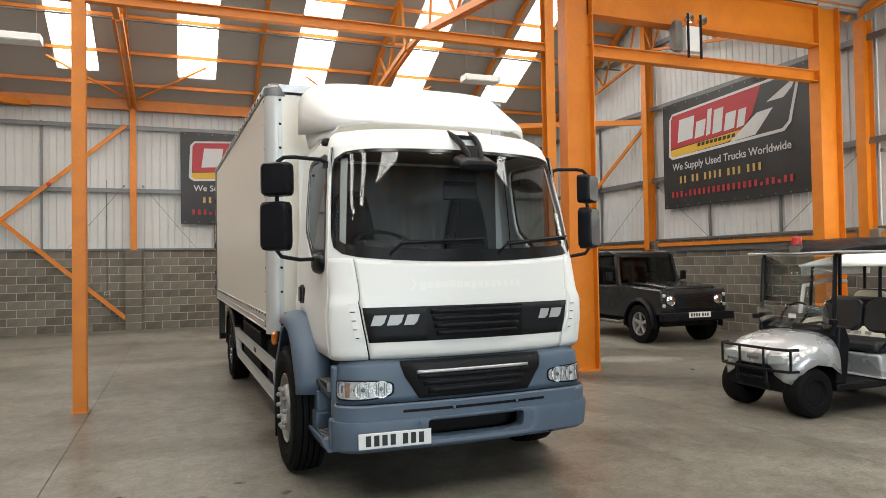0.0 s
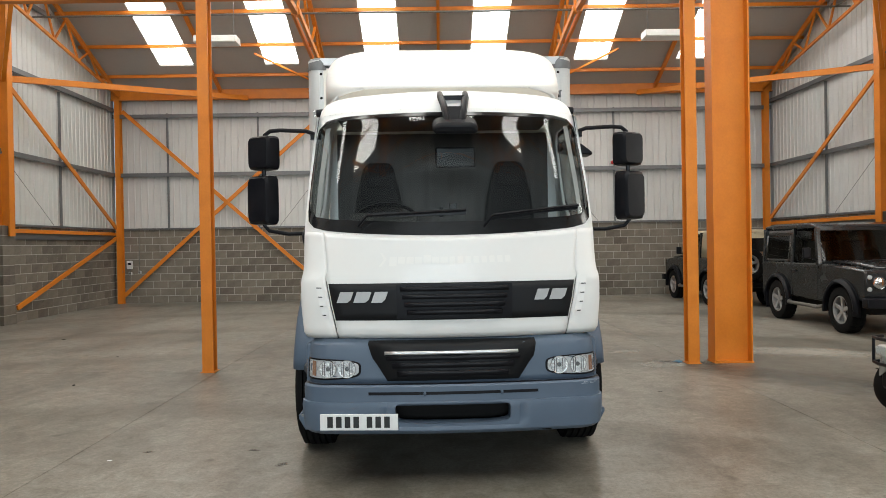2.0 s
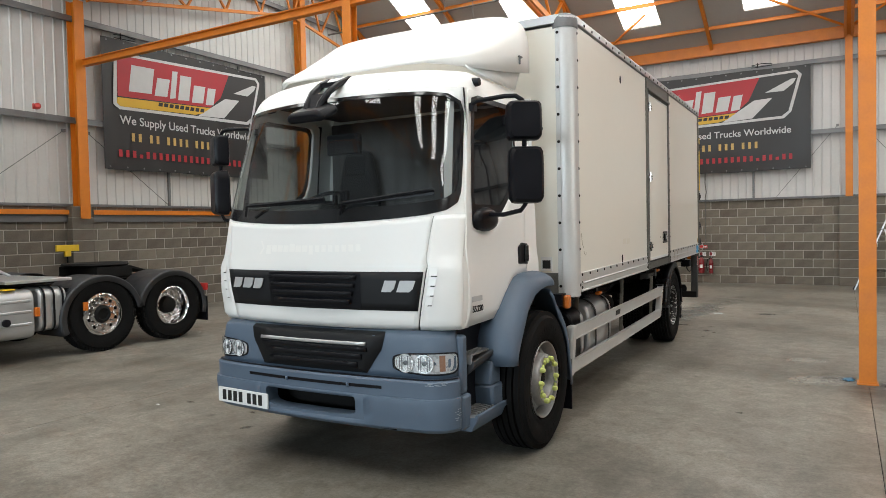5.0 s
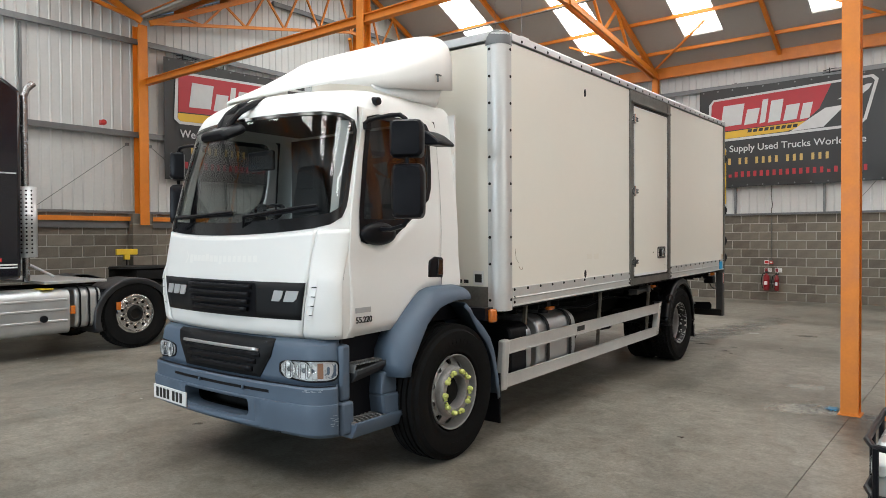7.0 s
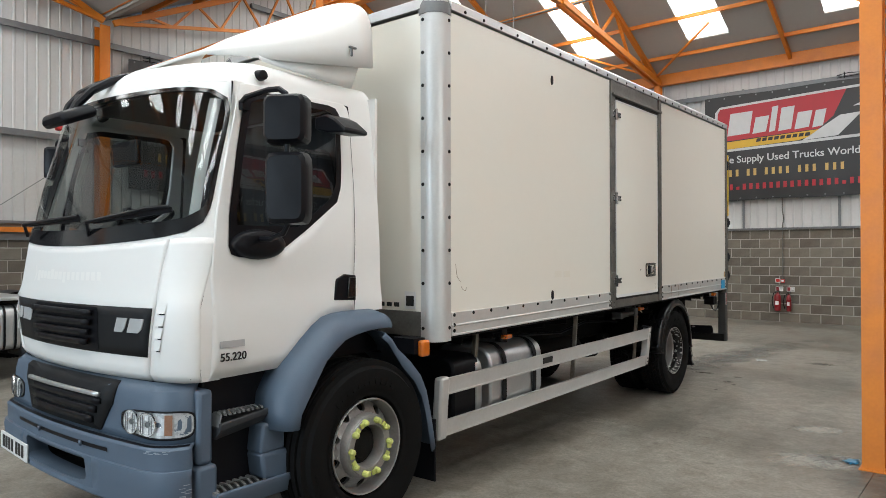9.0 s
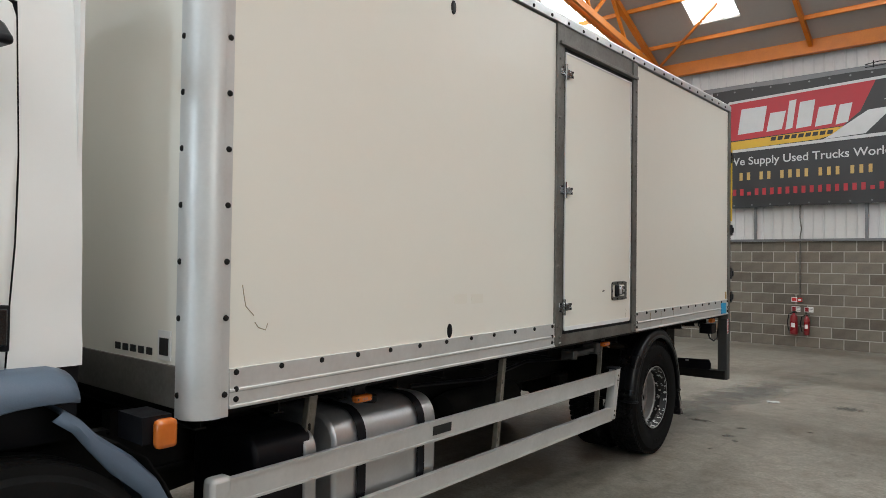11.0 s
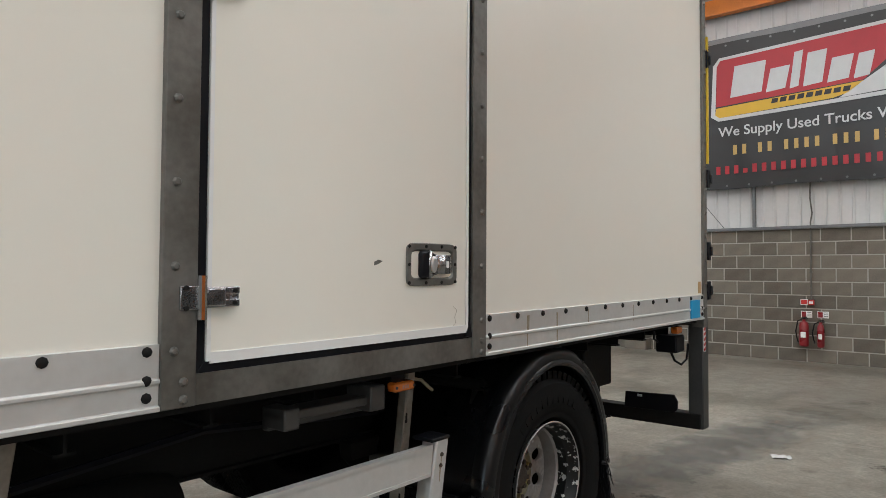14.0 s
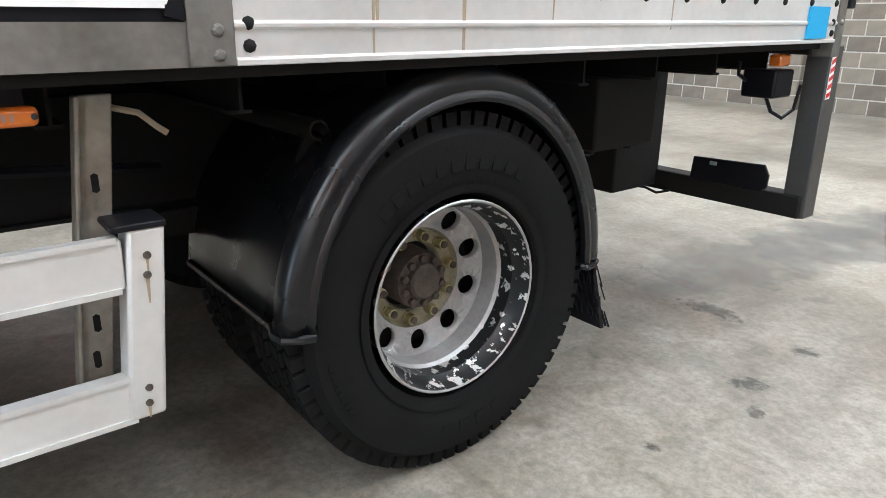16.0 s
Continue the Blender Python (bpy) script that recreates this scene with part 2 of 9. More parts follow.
M_BRASS = mat("brassy_nut", (0.40, 0.36, 0.16), (0.2, 0.17, 0.09), rough=0.5, metal=0.4, scale=20, fine=90)
M_LAMPREF = mat("headlamp_reflector", (0.92, 0.92, 0.92), (0.82, 0.82, 0.83), rough=0.22, metal=0.15, scale=30, fine=90, rvar=0.08)
M_EXTRED = mat("extinguisher_red", (0.23, 0.013, 0.018), (0.18, 0.01, 0.014), rough=0.3, coat=0.2)
M_CORNER = mat("satin_corner_extrusion", (0.62, 0.62, 0.61), (0.54, 0.54, 0.53), rough=0.42, metal=0.3, scale=4, fine=60)
M_DEFL = mat("white_deflector_moulding", (0.85, 0.845, 0.82), (0.82, 0.815, 0.785), rough=0.4, scale=1.5, fine=30, rvar=0.03)
M_PADDLE = mat("dull_chrome", (0.42, 0.42, 0.43), (0.3, 0.3, 0.31), rough=0.22, metal=0.95, scale=12, fine=80)
M_WING = mat("glossy_black_mudguard", (0.008, 0.008, 0.009), (0.005, 0.005, 0.006), rough=0.3, scale=5, fine=60, spec=0.4, rvar=0.1)
M_SCUFF = mat("pale_plastic_scuff", (0.42, 0.46, 0.50), (0.3, 0.34, 0.38), rough=0.7, scale=30, fine=120)
M_GLUE = mat("adhesive_ghost", (0.80, 0.77, 0.685), (0.785, 0.75, 0.66), rough=0.5, scale=6, fine=60)
M_SCRAP = mat("grubby_paper", (0.5, 0.5, 0.49), (0.4, 0.4, 0.39), rough=0.8)
M_STREAK = mat("rust_run", (0.36, 0.31, 0.22), (0.26, 0.21, 0.14), rough=0.7, scale=20, fine=90)
M_AMBERD = mat("dark_amber_lens", (0.36, 0.20, 0.13), (0.28, 0.14, 0.09), rough=0.15, coat=0.4)
M_AMBER = mat("amber_lens", (0.62, 0.17, 0.02), (0.5, 0.12, 0.012), rough=0.2, coat=0.4)
M_RED = mat("red_paint", (0.55, 0.03, 0.025), (0.42, 0.022, 0.02), rough=0.32, coat=0.2)
M_BAND = mat("matt_black_band", (0.013, 0.0135, 0.015), (0.009, 0.0095, 0.011), rough=0.55, scale=5, fine=120, bump=0.05, spec=0.25)
M_GLASS = glass("windscreen_glass", (0.80, 0.84, 0.82), gloss=1.6)
M_DARKGLASS = glass("door_glass", (0.30, 0.33, 0.335), gloss=1.5)
M_CARGLASS = glass("smoked_car_glass", (0.22, 0.24, 0.23), gloss=0.7)
M_STEP = mat("dark_step_plastic", (0.032, 0.034, 0.038), (0.022, 0.023, 0.026), rough=0.6, scale=6, fine=90, bump=0.1)
M_TREADP = mat("worn_tread_plate", (0.30, 0.30, 0.30), (0.17, 0.17, 0.172), rough=0.55, metal=0.2, scale=9, fine=60)
M_BLUECLOTH = mat("faded_blue_cloth", (0.13, 0.26, 0.36), (0.08, 0.16, 0.24), rough=0.9, scale=30, fine=120)
M_CLEAR = glass("clear_lens", (0.92, 0.94, 0.95), gloss=1.0)
M_PERSPEX = glass("clear_acrylic", (0.80, 0.83, 0.82), gloss=1.1)
M_LITETRIM = mat("pale_grey_trim", (0.42, 0.42, 0.42), (0.36, 0.36, 0.36), rough=0.6)
M_LAMPBACK = mat("dull_lamp_back", (0.72, 0.72, 0.73), (0.5, 0.5, 0.51), rough=0.3, metal=0.2, scale=30, fine=90)
M_FABRIC = mat("dark_seat_fabric", (0.022, 0.021, 0.023), (0.014, 0.014, 0.016), rough=0.9, scale=8, fine=220, bump=0.2)
M_INTGREY = mat("cab_interior_trim", (0.10, 0.092, 0.09), (0.08, 0.073, 0.071), rough=0.75, scale=6, fine=120)
M_DASH = mat("dark_dashboard", (0.018, 0.019, 0.021), (0.012, 0.013, 0.014), rough=0.6, scale=6, fine=150, bump=0.1)
M_PLATEW = mat("white_plate", (0.78, 0.78, 0.77), (0.74, 0.74, 0.73), rough=0.35)
M_PLATEY = mat("yellow_plate", (0.8, 0.55, 0.04), (0.74, 0.5, 0.04), rough=0.35)
M_INK = mat("black_ink", (0.012, 0.012, 0.012), rough=0.5)
M_BADGE = mat("silver_badge", (0.50, 0.505, 0.51), (0.44, 0.445, 0.45), rough=0.5, metal=0.2)
M_GHOST = mat("faded_lettering_ghost", (0.88, 0.872, 0.845), (0.86, 0.852, 0.825), rough=0.45)
M_BANNER = mat("black_vinyl_banner", (0.017, 0.0165, 0.017), (0.011, 0.011, 0.011), rough=0.42, scale=1.3, fine=90, bump=0.05)
M_BANRED = mat("red_banner_print", (0.38, 0.02, 0.03), (0.32, 0.016, 0.025), rough=0.5)
M_BANYEL = mat("yellow_banner_print", (0.6, 0.37, 0.025), (0.52, 0.32, 0.02), rough=0.5)
M_BANWHT = mat("white_banner_print", (0.52, 0.52, 0.52), (0.46, 0.46, 0.46), rough=0.5)
M_BANGLD = mat("gold_banner_print", (0.5, 0.33, 0.10), (0.44, 0.29, 0.09), rough=0.5)
M_BLUE = mat("blue_sticker", (0.03, 0.33, 0.62), (0.025, 0.28, 0.55), rough=0.4)
M_CARBLK = mat("dark_grey_car_paint", (0.017, 0.018, 0.02), (0.013, 0.014, 0.015), rough=0.25, scale=3, fine=40, coat=0.4, rvar=0.05)
M_SILVER = mat("silver_car_paint", (0.56, 0.57, 0.585), (0.5, 0.51, 0.525), rough=0.28, metal=0.4, scale=3, fine=60, coat=0.5)
M_CANVAS = mat("beige_canvas", (0.42, 0.36, 0.26), (0.35, 0.3, 0.21), rough=0.9, scale=4, fine=180, bump=0.15)
M_VINYL = mat("grey_black_vinyl", (0.03, 0.03, 0.033), (0.02, 0.02, 0.022), rough=0.55, scale=6, fine=150, bump=0.08)
M_CREAMV = mat("cream_vinyl", (0.6, 0.55, 0.44), (0.53, 0.48, 0.38), rough=0.55, scale=6, fine=100)
M_TRACTOR = mat("black_tractor_paint", (0.006, 0.006, 0.012), (0.005, 0.005, 0.009), rough=0.2, coat=0.3, scale=3, fine=40)
M_LAMPW = mat("white_lamp_housing", (0.72, 0.72, 0.7), (0.66, 0.66, 0.64), rough=0.4)
M_PAPER = mat("paper", (0.78, 0.78, 0.77), (0.7, 0.7, 0.69), rough=0.8)
M_YELLOW = mat("yellow_paint", (0.75, 0.52, 0.03), (0.65, 0.44, 0.02), rough=0.4)
M_RUST = mat("rusty_cast_steel", (0.10, 0.078, 0.06), (0.035, 0.028, 0.024), rough=0.8, metal=0.2, scale=14, fine=80, bump=0.4, contrast=1.4)
M_BROWN = mat("tan_tape", (0.5, 0.34, 0.16), (0.42, 0.28, 0.13), rough=0.7)


def chipped_rim():
    """Silver paint flaking off black primer on a wheel barrel."""
    m = mat("flaking_rim_paint", (0.62, 0.62, 0.61), (0.55, 0.55, 0.54), rough=0.4, metal=0.4, scale=10, fine=70)
    nt = m.node_tree
    b = nt.nodes["Principled BSDF"]
    n = nt.nodes.new("ShaderNodeTexNoise")
    n.inputs["Scale"].default_value, n.inputs["Detail"].default_value, n.inputs["Roughness"].default_value = 26, 7, 0.62
    nt.links.new(nt.nodes["Texture Coordinate"].outputs["Object"], n.inputs["Vector"])
    rp = nt.nodes.new("ShaderNodeValToRGB")
    rp.color_ramp.elements[0].position, rp.color_ramp.elements[1].position = 0.565, 0.58
    nt.links.new(n.outputs[0], rp.inputs[0])
    mx = nt.nodes.new("ShaderNodeMix")
    mx.data_type = 'RGBA'
    nt.links.new(rp.outputs[0], mx.inputs[0])
    mx.inputs[6].default_value = (0.012, 0.013, 0.014, 1)
    nt.links.new(b.inputs["Base Color"].links[0].from_socket, mx.inputs[7])
    nt.links.new(mx.outputs[2], b.inputs["Base Color"])
    return m


M_FLAKE = chipped_rim()


# ---------------- mesh helpers ----------------
class Solid:
    """Collects vertices and faces of one mesh."""

    def __init__(self):
        self.v, self.f = [], []

    def add(self, vs, fs):
        o = len(self.v)
        self.v += [tuple(p) for p in vs]
        self.f += [tuple(i + o for i in f) for f in fs]
        return self

    def box(self, x0, x1, y0, y1, z0, z1):
        vs = [(x, y, z) for x in (x0, x1) for y in (y0, y1) for z in (z0, z1)]
        return self.add(vs, [(0, 1, 3, 2), (4, 6, 7, 5), (0, 4, 5, 1), (2, 3, 7, 6), (0, 2, 6, 4), (1, 5, 7, 3)])

    def prism(self, poly, axis, a0, a1):
        """Extrudes a 2D polygon along x, y or z; poly is in the two other axes, in order."""
        def p(u, w, a):
            return {'x': (a, u, w), 'y': (u, a, w), 'z': (u, w, a)}[axis]
        n = len(poly)
        vs = [p(u, w, a0) for u, w in poly] + [p(u, w, a1) for u, w in poly]
        fs = [tuple(range(n)), tuple(range(2 * n - 1, n - 1, -1))]
        fs += [(i, i + n, (i + 1) % n + n, (i + 1) % n) for i in range(n)]
        return self.add(vs, fs)

    def beam(self, a, b, w, h, up=(0, 0, 1)):
        """A rectangular bar from a to b."""
        a, b = Vector(a), Vector(b)
        d = (b - a).normalized()
        s = d.cross(Vector(up))
        s = s.normalized() if s.length > 1e-4 else d.cross(Vector((1, 0, 0))).normalized()
        u = s.cross(d)
        vs = [p + s * i * w / 2 + u * j * h / 2 for p in (a, b) for i, j in ((-1, -1), (1, -1), (1, 1), (-1, 1))]
        return self.add(vs, [(3, 2, 1, 0), (4, 5, 6, 7)] + [(i, (i + 1) % 4, (i + 1) % 4 + 4, i + 4) for i in range(4)])

    def ibeam(self, a, b, w, h, t=0.014, up=(0, 0, 1)):
        """An I section from a to b: h between flanges of width w."""
        a, b = Vector(a), Vector(b)
        d = (b - a).normalized()
        s = d.cross(Vector(up)).normalized()
        u = s.cross(d)
        prof = [(-w / 2, -h / 2), (w / 2, -h / 2), (w / 2, -h / 2 + t), (t / 2, -h / 2 + t), (t / 2, h / 2 - t), (w / 2, h / 2 - t),
                (w / 2, h / 2), (-w / 2, h / 2), (-w / 2, h / 2 - t), (-t / 2, h / 2 - t), (-t / 2, -h / 2 + t), (-w / 2, -h / 2 + t)]
        vs = [p + s * i + u * j for p in (a, b) for i, j in prof]
        n = 12
        fs = [(i, (i + 1) % n, (i + 1) % n + n, i + n) for i in range(n)]
        fs += [(0, 11, 2, 1), (11, 10, 3, 2), (10, 9, 4, 3), (9, 8, 5, 4), (8, 7, 6, 5)]
        fs += [(12, 13, 14, 23), (23, 14, 15, 22), (22, 15, 16, 21), (21, 16, 17, 20), (20, 17, 18, 19)]
        return self.add(vs, fs)

    def tube(self, pts, r, n=8, closed=False):
        """A round bar along points."""
        pts = [Vector(p) for p in pts]
        m = len(pts)
        rings, last = [], None
        for i, p in enumerate(pts):
            a = pts[i - 1] if (i or closed) else p
            b = pts[(i + 1) % m] if (i < m - 1 or closed) else p
            d = (b - a).normalized()
            if last is None:
                s = d.cross(Vector((0, 0, 1)))
                s = s if s.length > 0.05 else d.cross(Vector((1, 0, 0)))
            else:
                s = last - d * last.dot(d)
            s = s.normalized()
            last = s
            u = s.cross(d)
            rr = r[i] if isinstance(r, (list, tuple)) else r
            rings.append([p + (s * math.cos(2 * math.pi * k / n) + u * math.sin(2 * math.pi * k / n)) * rr for k in range(n)])
        vs = [q for ring in rings for q in ring]
        fs = []
        for i in range(m if closed else m - 1):
            j = (i + 1) % m
            fs += [(i * n + k, i * n + (k + 1) % n, j * n + (k + 1) % n, j * n + k) for k in range(n)]
        if not closed:
            fs += [tuple(range(n - 1, -1, -1)), tuple((m - 1) * n + k for k in range(n))]
        return self.add(vs, fs)

    def lathe(self, prof, axis, c, n=32, cap=True):
        """Turns (radius, along) pairs about an axis through c."""
        vs = []
        for r, a in prof:
            for k in range(n):
                q = 2 * math.pi * k / n
                u, w = r * math.cos(q), r * math.sin(q)
                p = {'x': (a, u, w), 'y': (u, a, w), 'z': (u, w, a)}[axis]
                vs.append((p[0] + c[0], p[1] + c[1], p[2] + c[2]))
        m = len(prof)
        fs = [(i * n + k, i * n + (k + 1) % n, (i + 1) * n + (k + 1) % n, (i + 1) * n + k) for i in range(m - 1) for k in range(n)]
        if cap and prof[0][0] > 1e-5 and prof[0] != prof[-1]:
            fs += [tuple(range(n))]
        if cap and prof[-1][0] > 1e-5 and prof[0] != prof[-1]:
            fs += [tuple((m - 1) * n + k for k in range(n - 1, -1, -1))]
        return self.add(vs, fs)

    def sheet(self, rows, flip=False, wrap=False):
        """A skin over rows of points of one length."""
        n = len(rows[0])
        vs = [p for r in rows for p in r]
        fs = []
        for i in range(len(rows) - 1):
            for k in range(n if wrap else n - 1):
                f = (i * n + k, i * n + (k + 1) % n, (i + 1) * n + (k + 1) % n, (i + 1) * n + k)
                fs.append(f[::-1] if flip else f)
        return self.add(vs, fs)

    def mesh(self, name, angle=32, recalc=True):
        me = bpy.data.meshes.new(name)
        me.from_pydata(self.v, [], self.f)
        if recalc:
            bm = bmesh.new()
            bm.from_mesh(me)
            bmesh.ops.recalc_face_normals(bm, faces=bm.faces)
            bm.to_mesh(me)
            bm.free()
        if angle:
            me.shade_smooth()
            me.set_sharp_from_angle(angle=radians(angle))
        return me


def part(name, shape, material, parent=None, label="", bevel=0.0, at=None, angle=32, thick=0.0, recalc=True):
    """Links a shape as one mesh object under a thing or a part."""
    me = shape.mesh(name, angle, recalc) if isinstance(shape, Solid) else shape
    if not me.materials:
        me.materials.append(material)
    ob = new(name, me)
    if parent is not None:
        ob.parent = parent
    if at is not None:
        ob.matrix_basis = at
    if thick:
        md = ob.modifiers.new("thickness", 'SOLIDIFY')
        md.thickness, md.offset = thick, -1
    if bevel:
        md = ob.modifiers.new("soft_edges", 'BEVEL')
        md.width, md.segments, md.limit_method, md.angle_limit = bevel, 2, 'ANGLE', radians(40)
    if label:
        ob["label"] = label
    return ob


def thing(name, x, y, z, turn=0, label="", category="", group="", kind=""):
    """An empty at a thing's base, to hold its parts."""
    ob = new(name)
    ob.empty_display_size = 0.1
    ob.matrix_basis = pose(x, y, z, 0, 0, turn)
    return tagged(ob, label, category, group, kind)


def setting(name, shape, material, label="", category="", bevel=0.0, angle=32):
    return tagged(part(name, shape, material, None, label, bevel, angle=angle), label, category, "", "structure")


def rrect(u0, u1, w0, w1, r, n=5):
    """A rounded rectangle as a list of 2D points."""
    out = []
    for cu, cw, a in ((u1 - r, w0 + r, -90), (u1 - r, w1 - r, 0), (u0 + r, w1 - r, 90), (u0 + r, w0 + r, 180)):
        out += [(cu + r * math.cos(radians(a + 90 * k / n)), cw + r * math.sin(radians(a + 90 * k / n))) for k in range(n + 1)]
    return out


def lettering(name, words, size, material, parent, m, depth=0.0015, label="", spread=1.0, bold=0.0):
    """Text in the built-in font as a mesh."""
    cu = bpy.data.curves.new(name, 'FONT')
    cu.body, cu.size, cu.extrude, cu.align_x, cu.align_y, cu.offset = words, size, depth, 'CENTER', 'CENTER', bold
    cu.space_character = spread
    tmp = bpy.data.objects.new(name, cu)
    scene.collection.objects.link(tmp)
    bpy.context.view_layer.update()
    me = bpy.data.meshes.new_from_object(tmp.evaluated_get(bpy.context.evaluated_depsgraph_get()))
    bpy.data.objects.remove(tmp)
    me.materials.clear()
    me.materials.append(material)
    ob = new(name, me)
    ob.parent = parent
    ob.matrix_basis = m
    if label:
        ob["label"] = label
    return ob

# ---------------- the hall ----------------
part_floor = setting("floor", Solid().box(XL - 0.3, XR + 0.3, YF - 0.3, YB + 0.3, -0.25, -0.012), M_CHASSIS, "grey concrete floor with saw-cut joints and oil stains", "floor")
_xs = (XL - 0.2, -4.2, -0.68, 2.4, 5.71, 9.1, XR + 0.2)
_ys = (YF - 0.2, -8.4, -2.4, 3.2, 9.66, 15.6, YB + 0.2)
for i in range(3):
    for j in range(6):
        x0, x1 = _xs[2 * i], _xs[2 * i + 2]
        y0, y1 = _ys[j], _ys[j + 1]
        part("slab", Solid().box(x0 + 0.0022, x1 - 0.0022, y0 + 0.0012, y1 - 0.0012, -0.2, 0), M_FLOOR, part_floor, "", 0.002)


STAINS = ((3.66, 12.56, 0.11, 0.08, 20, "oil"), (3.66, 12.99, 0.07, 0.09, -30, "oil"), (3.71, 11.95, 0.05, 0.04, 40, "oil"), (3.79, 12.40, 0.05, 0.06, 10, "oil"), (4.25, 13.3, 0.06, 0.04, 0, "oil"), (5.40, 9.62, 0.34, 0.24, 15, "oil"), (5.30, 9.5, 0.5, 0.3, 30, "dust"), (5.95, 9.5, 0.35, 0.25, 0, "oil"),
          (3.12, 15.6, 0.42, 2.4, -7, "tyre"), (2.98, 14.5, 0.4, 1.5, -8, "tyre"), (3.2, 13.06, 0.25, 0.1, 5, "oil"), (6.6, 8.2, 0.5, 2.2, 40, "tyre"), (7.6, 10.3, 1.4, 0.6, -20, "dust"), (-0.1, 5.96, 0.08, 0.04, 10, "oil"), (0.75, 5.95, 0.08, 0.04, -15, "oil"), (1.07, 5.57, 0.10, 0.06, 40, "oil"), (4.71, 7.84, 0.06, 0.04, 0, "oil"), (5.1, 10.6, 0.3, 0.2, 30, "dust"), (4.3, 14.9, 0.3, 0.2, 0, "oil"))
span_u = [-1 + 0.25 * k for k in range(9)]
for i, (x, y, sx, sy, turn, m) in enumerate(STAINS):
    # unit patch scaled to size, so its uneven edge keeps its shape
    q = part("stain", Solid().sheet([[(u, v, 0) for u in span_u] for v in span_u]), {"oil": M_OIL, "dust": M_DUST, "tyre": M_SKID}[m], part_floor, at=pose(x, y, 0.0012 + 0.0003 * (i % 6), 0, 0, turn) @ Matrix.Diagonal((sx, sy, 1, 1)))
    q.visible_shadow = False


rag = thing("cloth_scrap", 5.50, 9.57, 0.0, 25, "small crumpled blue cloth on the broken floor by a post", "cloth")
s = Solid()
rr = random.Random(11)
s.sheet([[(0.022 * i + rr.uniform(-0.008, 0.008), 0.018 * j + rr.uniform(-0.008, 0.008), 0.004 + rr.uniform(0.0, 0.022)) for i in range(6)] for j in range(5)])
part("cloth", s, M_BLUECLOTH, rag, thick=0.003, angle=60)


def wall_run(name, p0, p1, inward, label):
    """A side or end wall: block plinth, ribbed cladding, rails. p0 to p1 in plan; inward: unit vector into the hall."""
    p0, p1, inw = Vector((*p0, 0)), Vector((*p1, 0)), Vector((*inward, 0))
    along = (p1 - p0).normalized()
    length = (p1 - p0).length
    outer = Solid()
    # outer skin follows the roofline
    n = 48
    low = [p0 + along * length * k / n - inw * 0.10 for k in range(n + 1)]
    rows = []
    for off in (0.0, 0.12):
        rows.append([q - inw * off + Vector((0, 0, BLOCK_TOP - 0.02)) for q in low])
        rows.append([q - inw * off + Vector((0, 0, roof_z(min(max(q.y, YF), YB)) - 0.02)) for q in low])
    outer.sheet([rows[0], rows[1]]).sheet([rows[2], rows[3]])
    w = setting(name, outer, M_RAIL, label, "wall")
    plinth = Solid()
    a, b = p0 - inw * 0.006, p1 - inw * 0.22
    plinth.box(min(a.x, b.x), max(a.x, b.x), min(a.y, b.y), max(a.y, b.y), 0, BLOCK_TOP - 0.005)
    part("mortar_bed", plinth, M_MORTAR, w, "grey mortar between concrete blocks")
    return w, p0, along, length, inw


def frame_at(origin, along, inw):
    """A pose whose x runs along a wall, y points into it and z is up."""
    m = Matrix.Identity(4)
    m.col[0][:3], m.col[1][:3], m.col[2][:3], m.col[3][:3] = along, -inw, (0, 0, 1), origin
    return m


def cladding_mesh(width, h0, h1, base):
    """One ribbed sheet: trapezoid ribs, top edge from h0 to h1."""
    s = Solid()
    prof, x = [], 0.0
    while x < width - 0.001:
        prof += [(x, 0.0), (x + 0.15, 0.0), (x + 0.163, -0.018), (x + 0.187, -0.018)]
        x += 0.2
    prof.append((width, 0.0))
    s.sheet([[(u, d, base) for u, d in prof], [(u, d, h0 + (h1 - h0) * u / width) for u, d in prof]])
    return s.mesh("cladding_sheet", 20, False)


